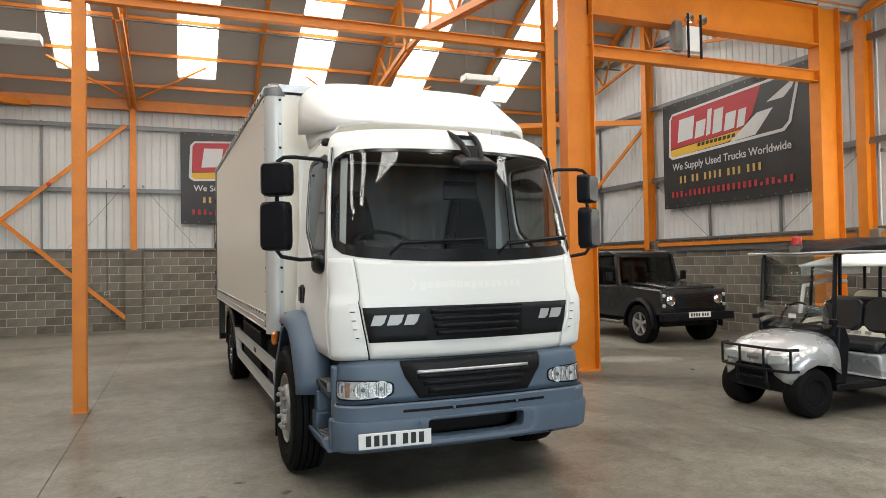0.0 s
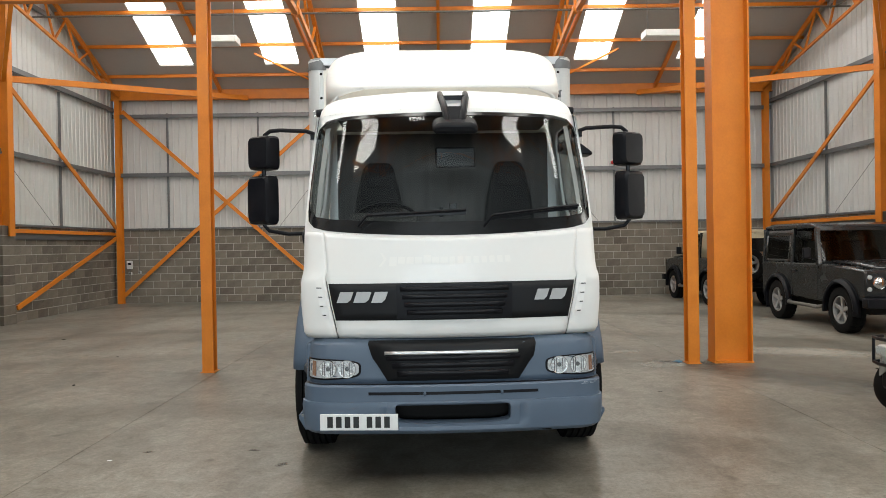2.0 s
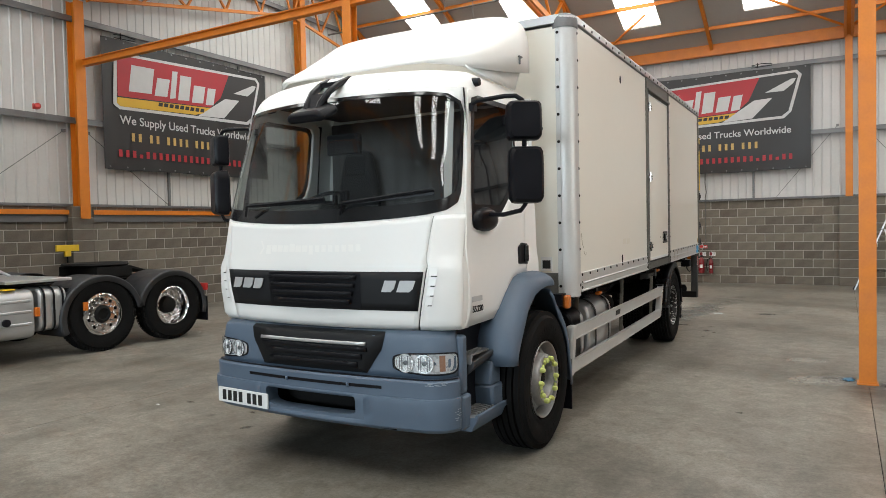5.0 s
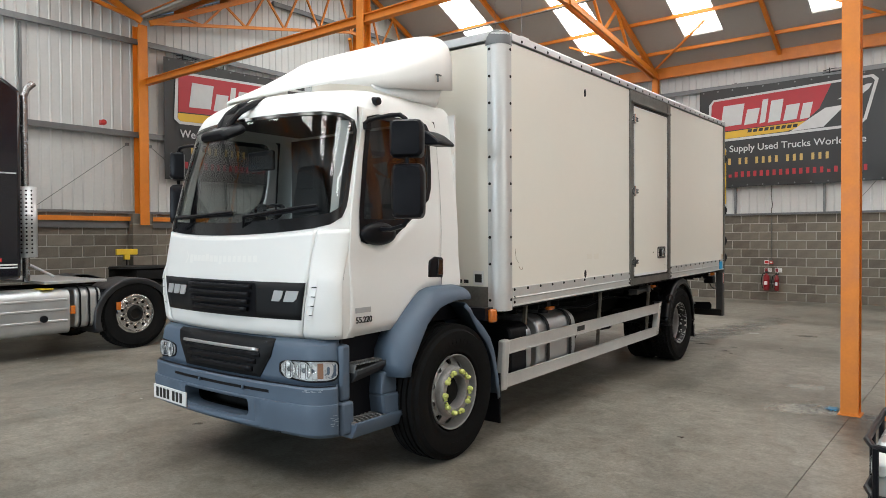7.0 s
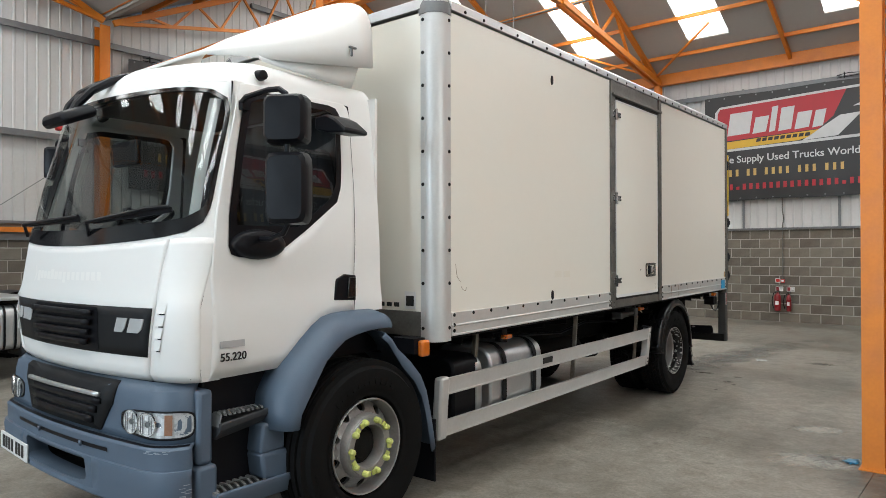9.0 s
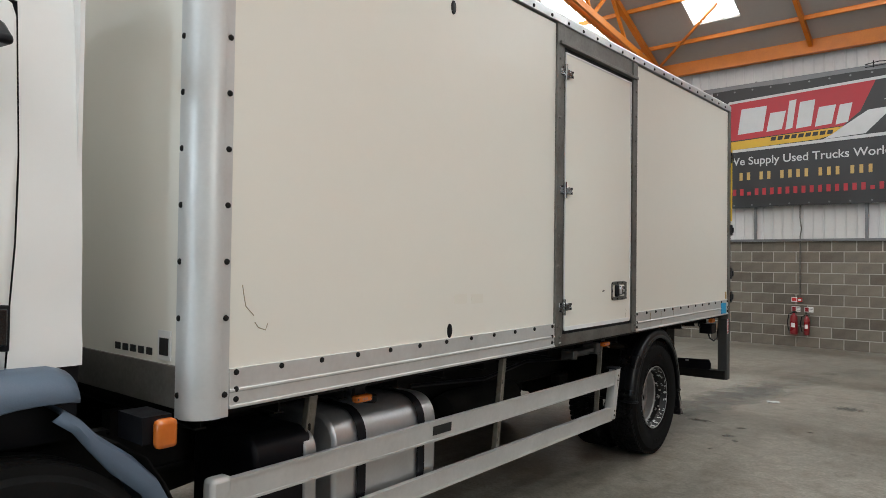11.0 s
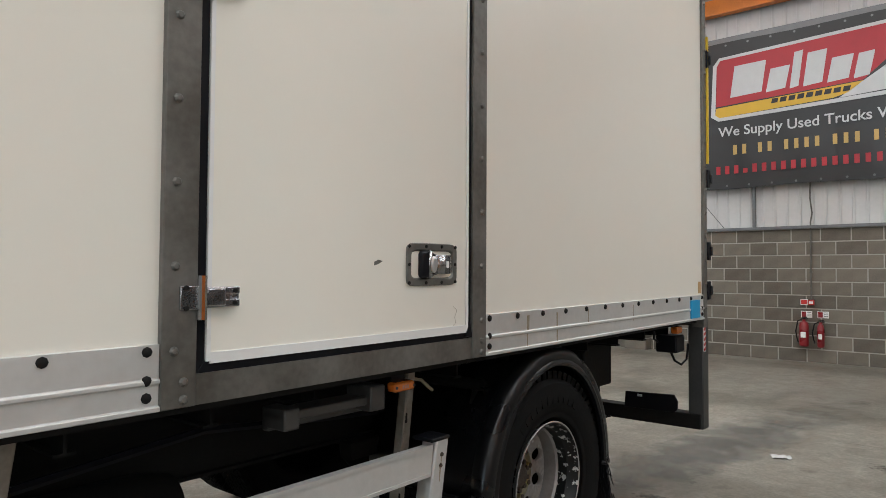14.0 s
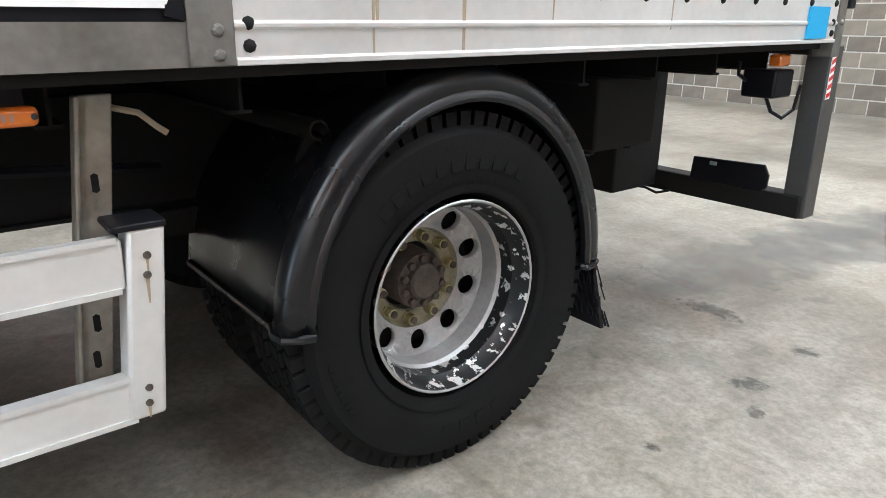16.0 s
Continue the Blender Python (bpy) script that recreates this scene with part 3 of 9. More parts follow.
WALLS = {}
for nm, a, b, inw, lab in (("wall_north", (XL, YB), (XR, YB), (0, -1), "white ribbed steel wall over a concrete block plinth"),
                           ("wall_west", (XL, YF), (XL, YB), (1, 0), "white ribbed steel gable wall over concrete blocks"),
                           ("wall_east", (XR, YF), (XR, YB), (-1, 0), "white ribbed steel gable wall over concrete blocks")):
    w, p0, along, length, inw = wall_run(nm, a, b, inw, lab)
    WALLS[nm] = (w, p0, along, length, inw)
    flat = None
    k = 0
    while k * 1.0 < length - 0.05:
        wid = min(1.0, length - k)
        q0, q1 = p0 + along * k, p0 + along * (k + wid)
        h0, h1 = roof_z(max(min(q0.y, YB), YF)) - 0.03, roof_z(max(min(q1.y, YB), YF)) - 0.03
        me = cladding_mesh(wid, h0, h1, BLOCK_TOP) if (nm != "wall_north" or flat is None or wid < 0.99) else flat
        flat = me if nm == "wall_north" else None
        part("cladding_sheet", me, M_CLAD, w, at=frame_at(q0 - inw * 0.06, along, inw))
        k += 1
    # sheeting rails and posts behind the columns
    rails = [3.93, 5.72 if nm == 'wall_north' else 5.9] + ([7.65] if nm != "wall_north" else [])
    for z in rails:
        s = Solid()

        c0, c1 = (p0 + inw * 0.03), (p0 + along * length + inw * 0.03)
        if z > 7:
            c0, c1 = Vector((c0.x, 13.0, 0)), Vector((c0.x, 18.0, 0))
        s.beam((c0.x, c0.y, z), (c1.x, c1.y, z), 0.10, 0.10).beam((c0.x + inw.x * .05, c0.y + inw.y * .05, z - 0.045), (c1.x + inw.x * .05, c1.y + inw.y * .05, z - 0.045), 0.03, 0.05)
        part("sheeting_rail", s, M_RAIL, w, "grey galvanised sheeting rail")
    for d in ((-5.91, -3.14, 1.3, 3.42, 7.8, 10.15) if nm == "wall_north" else (18.4, 13.75, 11.6, 7.2, 5.0, 0.6)):
        q = Vector((d, p0.y, 0)) if nm == "wall_north" else Vector((p0.x, d, 0))
        q += inw * 0.012
        part("stud", Solid().box(q.x - 0.025, q.x + 0.025, q.y - 0.025, q.y + 0.025, BLOCK_TOP, 5.8), M_RAIL, w, "grey galvanised stud")
    # dark flashing where the cladding meets the blocks
    q0, q1 = p0 + inw * 0.006, p0 + along * length + inw * 0.006
    part("flashing", Solid().beam((q0.x, q0.y, BLOCK_TOP + 0.02), (q1.x, q1.y, BLOCK_TOP + 0.02), 0.09, 0.05), M_RAIL, w, "dark metal flashing")

# front wall with a wide loading door behind the camera
front = Solid().box(XL - 0.2, -1.5, YF - 0.2, YF, 0, EAVE).box(6.5, XR + 0.2, YF - 0.2, YF, 0, EAVE).box(-1.5, 6.5, YF - 0.2, YF, 5.0, EAVE)
setting("wall_south", front, M_CLAD, "white front wall with an open loading doorway", "wall")
setting("ground", Solid().box(-120, 120, -160, YF - 0.3, -0.3, -0.03), mat("yard_asphalt", (0.09, 0.09, 0.09), (0.06, 0.06, 0.06), rough=0.9, fine=40), "grey yard outside the loading door", "ground")

# roof: liner board between rooflights, one object
LIGHT_X = (-5.15, -2.1, 0.82, 3.84, 6.85, 9.85)
LIGHT_W = 0.98
roof = Solid()
edges = [XL - 0.2]
for c in LIGHT_X:
    edges += [c - LIGHT_W / 2, c + LIGHT_W / 2]
edges.append(XR + 0.2)
SLOPES = []
for r in RIDGES:
    for sgn in (1, -1):
        SLOPES.append((r, sgn))
NEAR, FAR = 0.65, HALF - 1.15   # rooflight from near the ridge down the slope
for r, sgn in SLOPES:
    lit = r > 0
    for k in range(len(edges) - 1):
        x0, x1 = edges[k], edges[k + 1]
        spans = [(0, HALF + 0.05)] if (k % 2 == 0 or not lit) else [(0, NEAR), (FAR, HALF + 0.05)]
        for d0, d1 in spans:
            ya, yb = r + sgn * d0, r + sgn * d1
            za, zb = EAVE + RISE * (HALF - d0), EAVE + RISE * (HALF - d1)
            vs = [(x, y, z + t) for t in (0, 0.12) for x, y, z in ((x0, ya, za), (x1, ya, za), (x1, yb, zb), (x0, yb, zb))]
            roof.add(vs, [(0, 1, 2, 3), (7, 6, 5, 4), (0, 4, 5, 1), (1, 5, 6, 2), (2, 6, 7, 3), (3, 7, 4, 0)])
setting("ceiling", roof, M_LINER, "grey insulated pitched roof lining", "ceiling")

# translucent sheets; their own emission stands in for the sky's light above them
M_PANE = mat("rooflight_sheet", (0.85, 0.86, 0.87), rough=0.5)
M_PANE.node_tree.nodes["Principled BSDF"].inputs["Emission Color"].default_value = (1.0, 0.985, 0.955, 1)
M_PANE.node_tree.nodes["Principled BSDF"].inputs["Emission Strength"].default_value = ROOFLIGHT
_pane_n = 0
for r, sgn in SLOPES[:4]:
    for c in LIGHT_X:
        ya, yb = r + sgn * NEAR, r + sgn * FAR
        za, zb = EAVE + RISE * (HALF - NEAR) + 0.05, EAVE + RISE * (HALF - FAR) + 0.05
        _pane_n += 1
        s = Solid().add([(c - LIGHT_W / 2, ya, za), (c + LIGHT_W / 2, ya, za), (c + LIGHT_W / 2, yb, zb), (c - LIGHT_W / 2, yb, zb)], [(0, 1, 2, 3)])
        setting("window_%d" % _pane_n, s, M_PANE, "white translucent rooflight sheet in the roof slope", "rooflight")
dl = bpy.data.lights.new("doorway_daylight", 'AREA')
dl.shape, dl.size, dl.size_y, dl.energy, dl.color = 'RECTANGLE', 7.8, 3.0, DOOR_W, (0.79, 0.895, 1.0)
# added fill lamp for the truck's side; the east wall has no opening
sl = bpy.data.lights.new("side_fill", 'AREA')
sl.shape, sl.size, sl.size_y, sl.energy, sl.color = 'RECTANGLE', 3.4, 2.6, SIDE_W, (1.0, 0.97, 0.92)
new("side_fill", sl).matrix_world = look((XR - 0.9, 6.6, 3.2), (0, 16.0, 1.6))
new("doorway_daylight", dl).matrix_world = look((2.5, YF - 0.1, 3.4), (2.5, 5, 1.6))

# ---------------- orange steelwork ----------------
def steel(name, build, label, category):
    return tagged(part(name, build, M_ORANGE), label, category, "", "structure")


# rear eaves beam and its columns
steel("trim", Solid().ibeam((XL, YB - 0.14, 6.36), (XR, YB - 0.14, 6.36), 0.16, 0.36), "orange painted steel eaves beam", "beam")
for x in BAYS:
    steel("trim", Solid().ibeam((x, YB - 0.13, 0.0 if x in (BAYS[0], BAYS[3]) else BLOCK_TOP), (x, YB - 0.13, 6.2), 0.16, 0.17, up=(0, 1, 0)), "orange painted steel wall column", "column")
# thin side-wall columns and the block-top rail
for x, sg in ((XL, 1), (XR, -1)):
    for y in (15.87, 9.45, 3.58, -2.4):
        top = roof_z(y) - 0.25
        steel("trim", Solid().ibeam((x + sg * 0.17, y, BLOCK_TOP - 0.25), (x + sg * 0.17, y, top), 0.2, 0.25, up=(1, 0, 0)), "orange painted steel gable column", "column")
    steel("trim", Solid().beam((x + sg * 0.06, YF, 2.13), (x + sg * 0.06, YB - 0.2, 2.13), 0.1, 0.09), "orange painted steel angle along the block top", "rail")
    part("ledge", Solid().beam((x + sg * 0.025, YF, 2.02), (x + sg * 0.025, YB, 2.02), 0.05, 0.16), M_RAIL, WALLS["wall_west" if sg > 0 else "wall_east"][0], "grey metal ledge")

# middle row of posts on the valley line
for x in (-0.79, 5.70):
    s = Solid().ibeam((x, 9.56, 0.012), (x, 9.56, 6.5), 0.15, 0.16, up=(0, 1, 0)).box(x - 0.095, x + 0.095, 9.46, 9.66, 0, 0.012)
    steel("trim", s, "slim orange painted steel post on the floor", "post")
steel("trim", Solid().ibeam((6.24, 9.6, 0.02), (6.24, 9.6, 6.9), 0.24, 0.51, 0.02, up=(1, 0, 0)).box(5.975, 6.505, 9.47, 9.73, 0, 0.02), "broad orange painted steel crane column", "column")
steel("trim", Solid().ibeam((11.65, 9.6, 0.02), (11.65, 9.6, 6.9), 0.24, 0.54, 0.02, up=(1, 0, 0)).box(11.3, 12.0, 9.44, 9.76, 0, 0.02), "broad orange painted steel crane column", "column")
steel("trim", Solid().ibeam((6.45, 9.6, 6.0), (11.4, 9.6, 6.0), 0.26, 0.72, 0.02), "deep orange painted steel crane girder", "beam")
steel("trim", Solid().ibeam((6.45, 9.6, 5.08), (11.4, 9.6, 5.08), 0.16, 0.2), "orange painted steel tie beam", "beam")
steel("trim", Solid().ibeam((XL + 0.2, 9.54, 5.03), (5.62, 9.54, 5.03), 0.12, 0.13), "orange painted steel tie beam between posts", "beam")
for yv in VALLEYS:
    steel("trim", Solid().ibeam((XL, yv, 6.62), (XR, yv, 6.62), 0.2, 0.34), "orange painted steel valley girder", "beam")

# roof trusses, rafters and purlins
for r in RIDGES[:2]:
    for x in (-7.3, -0.86, 5.62, 12.4):
        gable = x in (-7.3, 12.4)
        s = Solid()
        for sg in (1, -1):
            e = (x, r + sg * (HALF - 0.1), EAVE - 0.12)
            top = (x, r, EAVE + RISE * HALF - 0.16)
            s.beam(e, top, 0.10 if not gable else 0.07, 0.12)
            if gable:
                # light lattice under the gable rafter
                cb = [(x, r + sg * (HALF - 0.2 - 1.15 * k), EAVE - 0.14 + RISE * (0.2 + 1.15 * k) * 0.42) for k in range(6)]
                ct = [(x, r + sg * (HALF - 0.2 - 1.15 * (k + 0.5)), EAVE - 0.16 + RISE * (0.2 + 1.15 * (k + 0.5))) for k in range(5)]
                s.beam(cb[0], cb[5], 0.06, 0.07)
                for k in range(5):
                    s.beam(cb[k], ct[k], 0.045, 0.045).beam(ct[k], cb[k + 1], 0.045, 0.045)
            else:
                crown = (x, r + sg * 0.6, EAVE + 0.62)
                for o in (-0.075, 0.075):
                    s.beam((x + o, e[1], e[2] - 0.05), (x + o, crown[1], crown[2]), 0.06, 0.14)
                for f, g in ((0.35, 0.45), (0.65, 0.45), (0.65, 0.8), (0.95, 0.8)):
                    lo = Vector(e).lerp(Vector(crown), f)
                    hi = Vector(e).lerp(Vector(top), g)
                    s.beam(lo, hi, 0.06, 0.06)
        if not gable:
            s.beam((x, r - 0.6, EAVE + 0.62), (x, r + 0.6, EAVE + 0.62), 0.12, 0.12)
        steel("trim", s, "orange painted steel roof truss" if not gable else "orange painted lattice truss at the gable", "truss")
    for x in (-4.2, 2.42, 9.05):
        s = Solid()
        for sg in (1, -1):
            s.beam((x, r + sg * (HALF - 0.05), EAVE - 0.07), (x, r, EAVE + RISE * HALF - 0.1), 0.08, 0.12)
        steel("trim", s, "slim orange painted rafter", "rafter")
    for sg in (1, -1):
        for k in range(5):
            dd = 0.5 + k * 1.16
            s = Solid().beam((XL, r + sg * dd, EAVE + RISE * (HALF - dd) - 0.06), (XR, r + sg * dd, EAVE + RISE * (HALF - dd) - 0.06), 0.05, 0.09)
            steel("trim", s, "orange painted purlin", "purlin")
        # wind braces from the truss feet to the purlins
        for x in (-0.86, 5.62):
            for dx in (-1.9, 1.9):
                s = Solid().beam((x, r + sg * (HALF - 0.3), EAVE - 0.02), (x + dx, r + sg * (HALF - 1.75), EAVE + RISE * 1.7 - 0.1), 0.04, 0.05)
                steel("trim", s, "orange painted diagonal brace under the roof", "brace")
# cross bracing on the rear wall and side walls
def braces(pairs, label):
    for a, b in pairs:
        steel("trim", Solid().beam(a, b, 0.04, 0.11), label, "brace")


yb = YB - 0.12
braces([((-7.25, yb, 0.25), (-1.05, yb, 5.75)), ((-7.2, yb - 0.05, 5.85), (-0.95, yb - 0.05, 0.24))], "orange painted diagonal wall brace")
for x, sg in ((XL + 0.16, 1), (XR - 0.16, -1)):
    braces([((x, 16.1, 5.4), (x, YB - 0.3, 2.3)), ((x, YB - 0.3, 2.0), (x, 16.2, 0.35))], "orange painted diagonal wall brace")
# horizontal struts from the side columns to the rear posts
for x, sg in ((XL + 0.15, 1), (XR - 0.15, -1)):
    steel("trim", Solid().beam((x, 15.87, 5.55), (x + sg * 4.0, YB - 0.2, 6.2), 0.1, 0.14), "orange painted horizontal strut", "strut")
    steel("trim", Solid().beam((x, 15.87, 5.5), (x + sg * 1.0, 14.6, 6.9), 0.08, 0.08), "orange painted knee brace", "brace")

# ---------------- the box truck ----------------
TX, TY = 2.377, 4.907
truck = thing("box_truck", TX, TY, -0.047, 1.25, "white cab box truck with grey plastic bumper and cream panelled body", "truck")
truck.scale = (1.01, 1.0, 1.002)


def table(z, rows):
    """Linear look-up of a row of numbers by height."""
    if z <= rows[0][0]:
        return rows[0][1:]
    for a, b in zip(rows, rows[1:]):
        if z <= b[0]:
            k = (z - a[0]) / (b[0] - a[0])
            return tuple(p + (q - p) * k for p, q in zip(a[1:], b[1:]))
    return rows[-1][1:]


# height: half width, front, bow, corner width, corner depth
CAB = [(1.06, 1.00, 0.10, 0.10, 0.15, 0.12), (1.10, 1.025, 0.065, 0.10, 0.17, 0.13), (1.30, 1.04, 0.045, 0.10, 0.17, 0.14), (1.46, 1.04, 0.045, 0.10, 0.17, 0.14),
       (1.53, 1.025, 0.05, 0.10, 0.20, 0.17), (1.82, 1.02, 0.075, 0.10, 0.24, 0.23), (2.20, 0.995, 0.145, 0.10, 0.26, 0.27), (2.66, 0.955, 0.235, 0.12, 0.28, 0.30),
       (2.72, 0.945, 0.255, 0.12, 0.28, 0.30), (2.80, 0.93, 0.30, 0.12, 0.28, 0.30), (2.86, 0.885, 0.37, 0.12, 0.28, 0.28), (2.89, 0.80, 0.48, 0.12, 0.26, 0.24)]
BUMPER = [(0.43, 1.00, 0.05, 0.06, 0.16, 0.17), (0.46, 1.025, 0.01, 0.06, 0.17, 0.18), (0.62, 1.035, -0.005, 0.06, 0.17, 0.18), (0.665, 1.03, 0.0, 0.06, 0.17, 0.18), (0.672, 1.02, 0.012, 0.06, 0.17, 0.18),
          (0.70, 1.02, 0.012, 0.06, 0.17, 0.18), (0.80, 1.02, 0.01, 0.06, 0.17, 0.18), (0.822, 1.01, 0.02, 0.06, 0.17, 0.18), (0.835, 0.99, 0.055, 0.05, 0.17, 0.18), (0.99, 0.985, 0.06, 0.05, 0.17, 0.18), (1.05, 0.975, 0.075, 0.05, 0.17, 0.18), (1.07, 0.95, 0.11, 0.05, 0.17, 0.18)]
CAB_BACK = 1.69


def skin_at(s, z, rows, proud=0.0):
    """A point on a bowed front: s 0 to 1 across the front, 1 to 2 round the corner, signed."""
    w, f, b, r, ry = table(z, rows)
    q, sg = abs(s), (1 if s >= 0 else -1)
    if q <= 1:
        x, y = q * (w - r), f + b * q * q
    else:
        a = (min(q, 2) - 1) * math.pi / 2
        x = w - r + r * math.sin(a)
        y = f + b * (x / (w - r)) ** 2 + (ry - b * ((w / (w - r)) ** 2 - 1)) * (1 - math.cos(a))
        if q > 2:
            y += (q - 2)
    nx, ny = (0, -1) if q <= 1 else (math.sin((q - 1) * math.pi / 2), -math.cos((q - 1) * math.pi / 2))
    return (sg * (x + nx * proud), y + ny * proud, z)


def arc_end(z):
    w, f, b, r, ry = table(z, CAB)
    return f + b + ry


def span(a, b, n):
    return [a + (b - a) * k / n for k in range(n + 1)]


def skin(rows, ss, zs, proud=0.0, holes=()):
    """A patch of the bowed front as a grid, leaving out the cells of the holes (s0, s1, z0, z1)."""
    s = Solid()
    n = len(ss)
    vs = [skin_at(u, z, rows, proud) for z in zs for u in ss]
    fs = []
    for i in range(len(zs) - 1):
        for k in range(n - 1):
            um, zm = (ss[k] + ss[k + 1]) / 2, (zs[i] + zs[i + 1]) / 2
            if any(h[0] < um < h[1] and h[2] < zm < h[3] for h in holes):
                continue
            fs.append((i * n + k, i * n + k + 1, (i + 1) * n + k + 1, (i + 1) * n + k))
    return s.add(vs, fs)


def ray_hit(poly, c, d):
    """Distance from c along d to a closed outline."""
    best = None
    for (ax, ay), (bx, by) in zip(poly, poly[1:] + poly[:1]):
        ex, ey = bx - ax, by - ay
        den = d[0] * ey - d[1] * ex
        if abs(den) < 1e-12:
            continue
        t = ((ax - c[0]) * ey - (ay - c[1]) * ex) / den
        k = ((ax - c[0]) * d[1] - (ay - c[1]) * d[0]) / den
        if t > 1e-9 and -1e-9 <= k <= 1 + 1e-9 and (best is None or t > best):
            best = t
    return best or 0.0


def ring(outer, inner, c, place, steps=3, n=64):
    """Fills between two outlines that are star-shaped about c; inner None fills all. place maps (u, w) to a point."""
    angs = {round(2 * math.pi * k / n, 6) for k in range(n)}
    for poly in (outer, inner or outer):
        angs |= {round(math.atan2(p[1] - c[1], p[0] - c[0]) % (2 * math.pi), 6) for p in poly}
    angs = sorted(angs)
    rows = []
    for st in range(steps + 1):
        row = []
        for a in angs:
            d = (math.cos(a), math.sin(a))
            ro = ray_hit(outer, c, d)
            ri = ray_hit(inner, c, d) if inner else ro * 0.001
            r = ri + (ro - ri) * st / steps
            row.append(place(c[0] + d[0] * r, c[1] + d[1] * r))
        rows.append(row)
    return Solid().sheet(rows, wrap=True)


def squircle(u0, u1, w0, w1, p=7.0, n=48):
    cu, cw, hu, hw = (u0 + u1) / 2, (w0 + w1) / 2, (u1 - u0) / 2, (w1 - w0) / 2
    out = []
    for k in range(n):
        a = 2 * math.pi * (k + 0.5) / n
        ca, sa = math.cos(a), math.sin(a)
        r = (abs(ca) ** p + abs(sa) ** p) ** (-1 / p)
        out.append((cu + hu * ca * r, cw + hw * sa * r))
    return out


# drawing lengths and true lengths along the truck, and heights of the bumper's lines
ALONG = [(-1.0, -1.0), (0.05, 0.05), (0.60, 0.56), (1.36, 1.30), (1.69, 1.57), (1.80, 1.77), (1.90, 1.90), (3.41, 3.46), (4.58, 4.69), (5.62, 5.71), (5.84, 5.92), (6.47, 6.53), (8.23, 8.23), (20.0, 20.0)]
RISERS = [(0.0, 0.0), (0.43, 0.43), (0.645, 0.645), (0.672, 0.655), (0.735, 0.713), (0.835, 0.775), (0.93, 0.905), (1.07, 1.063), (9.0, 9.0)]


def true_point(p, cab=True):
    """Moves a drawn point of the truck to its true place: shorter cab, lower cab roof, dipped windscreen foot."""
    x, y, z = p
    if cab and y < 1.75:
        if y < 0.42 and z < 1.07:
            z = table(z, RISERS)[0]
        elif z > 1.5:
            dip = 0.05 * max(0.0, 1 - (x / 0.95) ** 2) * max(0.0, 1 - abs(z - 1.83) / 0.4) if y < 0.4 else 0.0
            z -= 0.075 * min((z - 1.5) / 1.3, 1.0) + dip
    y = table(y, ALONG)[0]
    return (x, y, z + nose_down(y))


def nose_down(y):
    """The unladen body rides higher at the tail than at the cab."""
    return 0.0105 * (y - 4.2) if y > 1.86 else 0.0


def put(name, shape, material, label="", bevel=0.0, parent=None, cab=True, local=False, **kw):
    if not local:
        at = kw.get("at")
        if at is not None:
            at = at.copy()
            at.translation = true_point(at.translation, cab)
            kw["at"] = at
        else:
            shape.v = [true_point(p, cab) for p in shape.v]
    return part(name, shape, material, parent or truck, label, bevel, **kw)


cab_place = lambda u, w: skin_at(u, w, CAB)
# front lower white panel and shoulders
FS = span(-2, 2, 40)


def gap_u(z):
    """Where the dark joint between front panel and corner panel runs."""
    return table(z, [(1.07, 0.905), (1.25, 0.93), (1.46, 0.97), (1.54, 1.06), (1.82, 1.245)])[0]


zs = span(1.07, 1.82, 20)
put("front_panel", Solid().sheet([[skin_at(u * gap_u(z), z, CAB) for u in span(-1, 1, 36)] for z in zs]), M_WHITE, "glossy white front panel with faded lettering", thick=0.02)
for sg in (-1, 1):
    put("corner_panel", Solid().sheet([[skin_at(sg * (gap_u(z) + 0.012 + (1.988 - gap_u(z)) * k / 14), z, CAB) for k in range(15)] for z in zs]), M_WHITE, "white cab corner panel", thick=0.02)
put("inner_lining", skin(CAB, FS, span(1.07, 1.82, 8), -0.03), M_BLACKP, "black lining behind the front panel gaps")
# windscreen surround, seal and glass
hole = (-1.84, 1.84, 1.82, 2.72)
rect = [(-1.84, 1.82), (1.84, 1.82), (1.84, 2.72), (-1.84, 2.72)]
seal_o, seal_i = squircle(-1.76, 1.76, 1.832, 2.69, 7), squircle(-1.69, 1.69, 1.918, 2.664, 8)
put("windscreen_surround", ring(rect, seal_o, (0, 2.27), cab_place, 2), M_WHITE, "white painted windscreen surround")
put("windscreen_seal", ring(seal_o, seal_i, (0, 2.27), lambda u, w: skin_at(u, w, CAB, 0.004), 3), M_BLACKG, "black windscreen border")
ws = put("windscreen", skin(CAB, span(-1.70, 1.70, 56), span(1.90, 2.672, 24), -0.004), M_GLASS, "tinted curved windscreen")
ws.visible_shadow = False
for a, b in ((-1.60, -1.44), (1.44, 1.60)):
    put("pillar_trim", skin(CAB, span(a, b, 4), span(1.93, 2.62, 8), -0.03), M_LITETRIM, "pale grey inner pillar trim")
for a, b in ((-2, -1.84), (1.84, 2)):
    put("pillar", skin(CAB, span(a, b, 4), span(1.82, 2.72, 12)), M_WHITE, "white windscreen pillar")
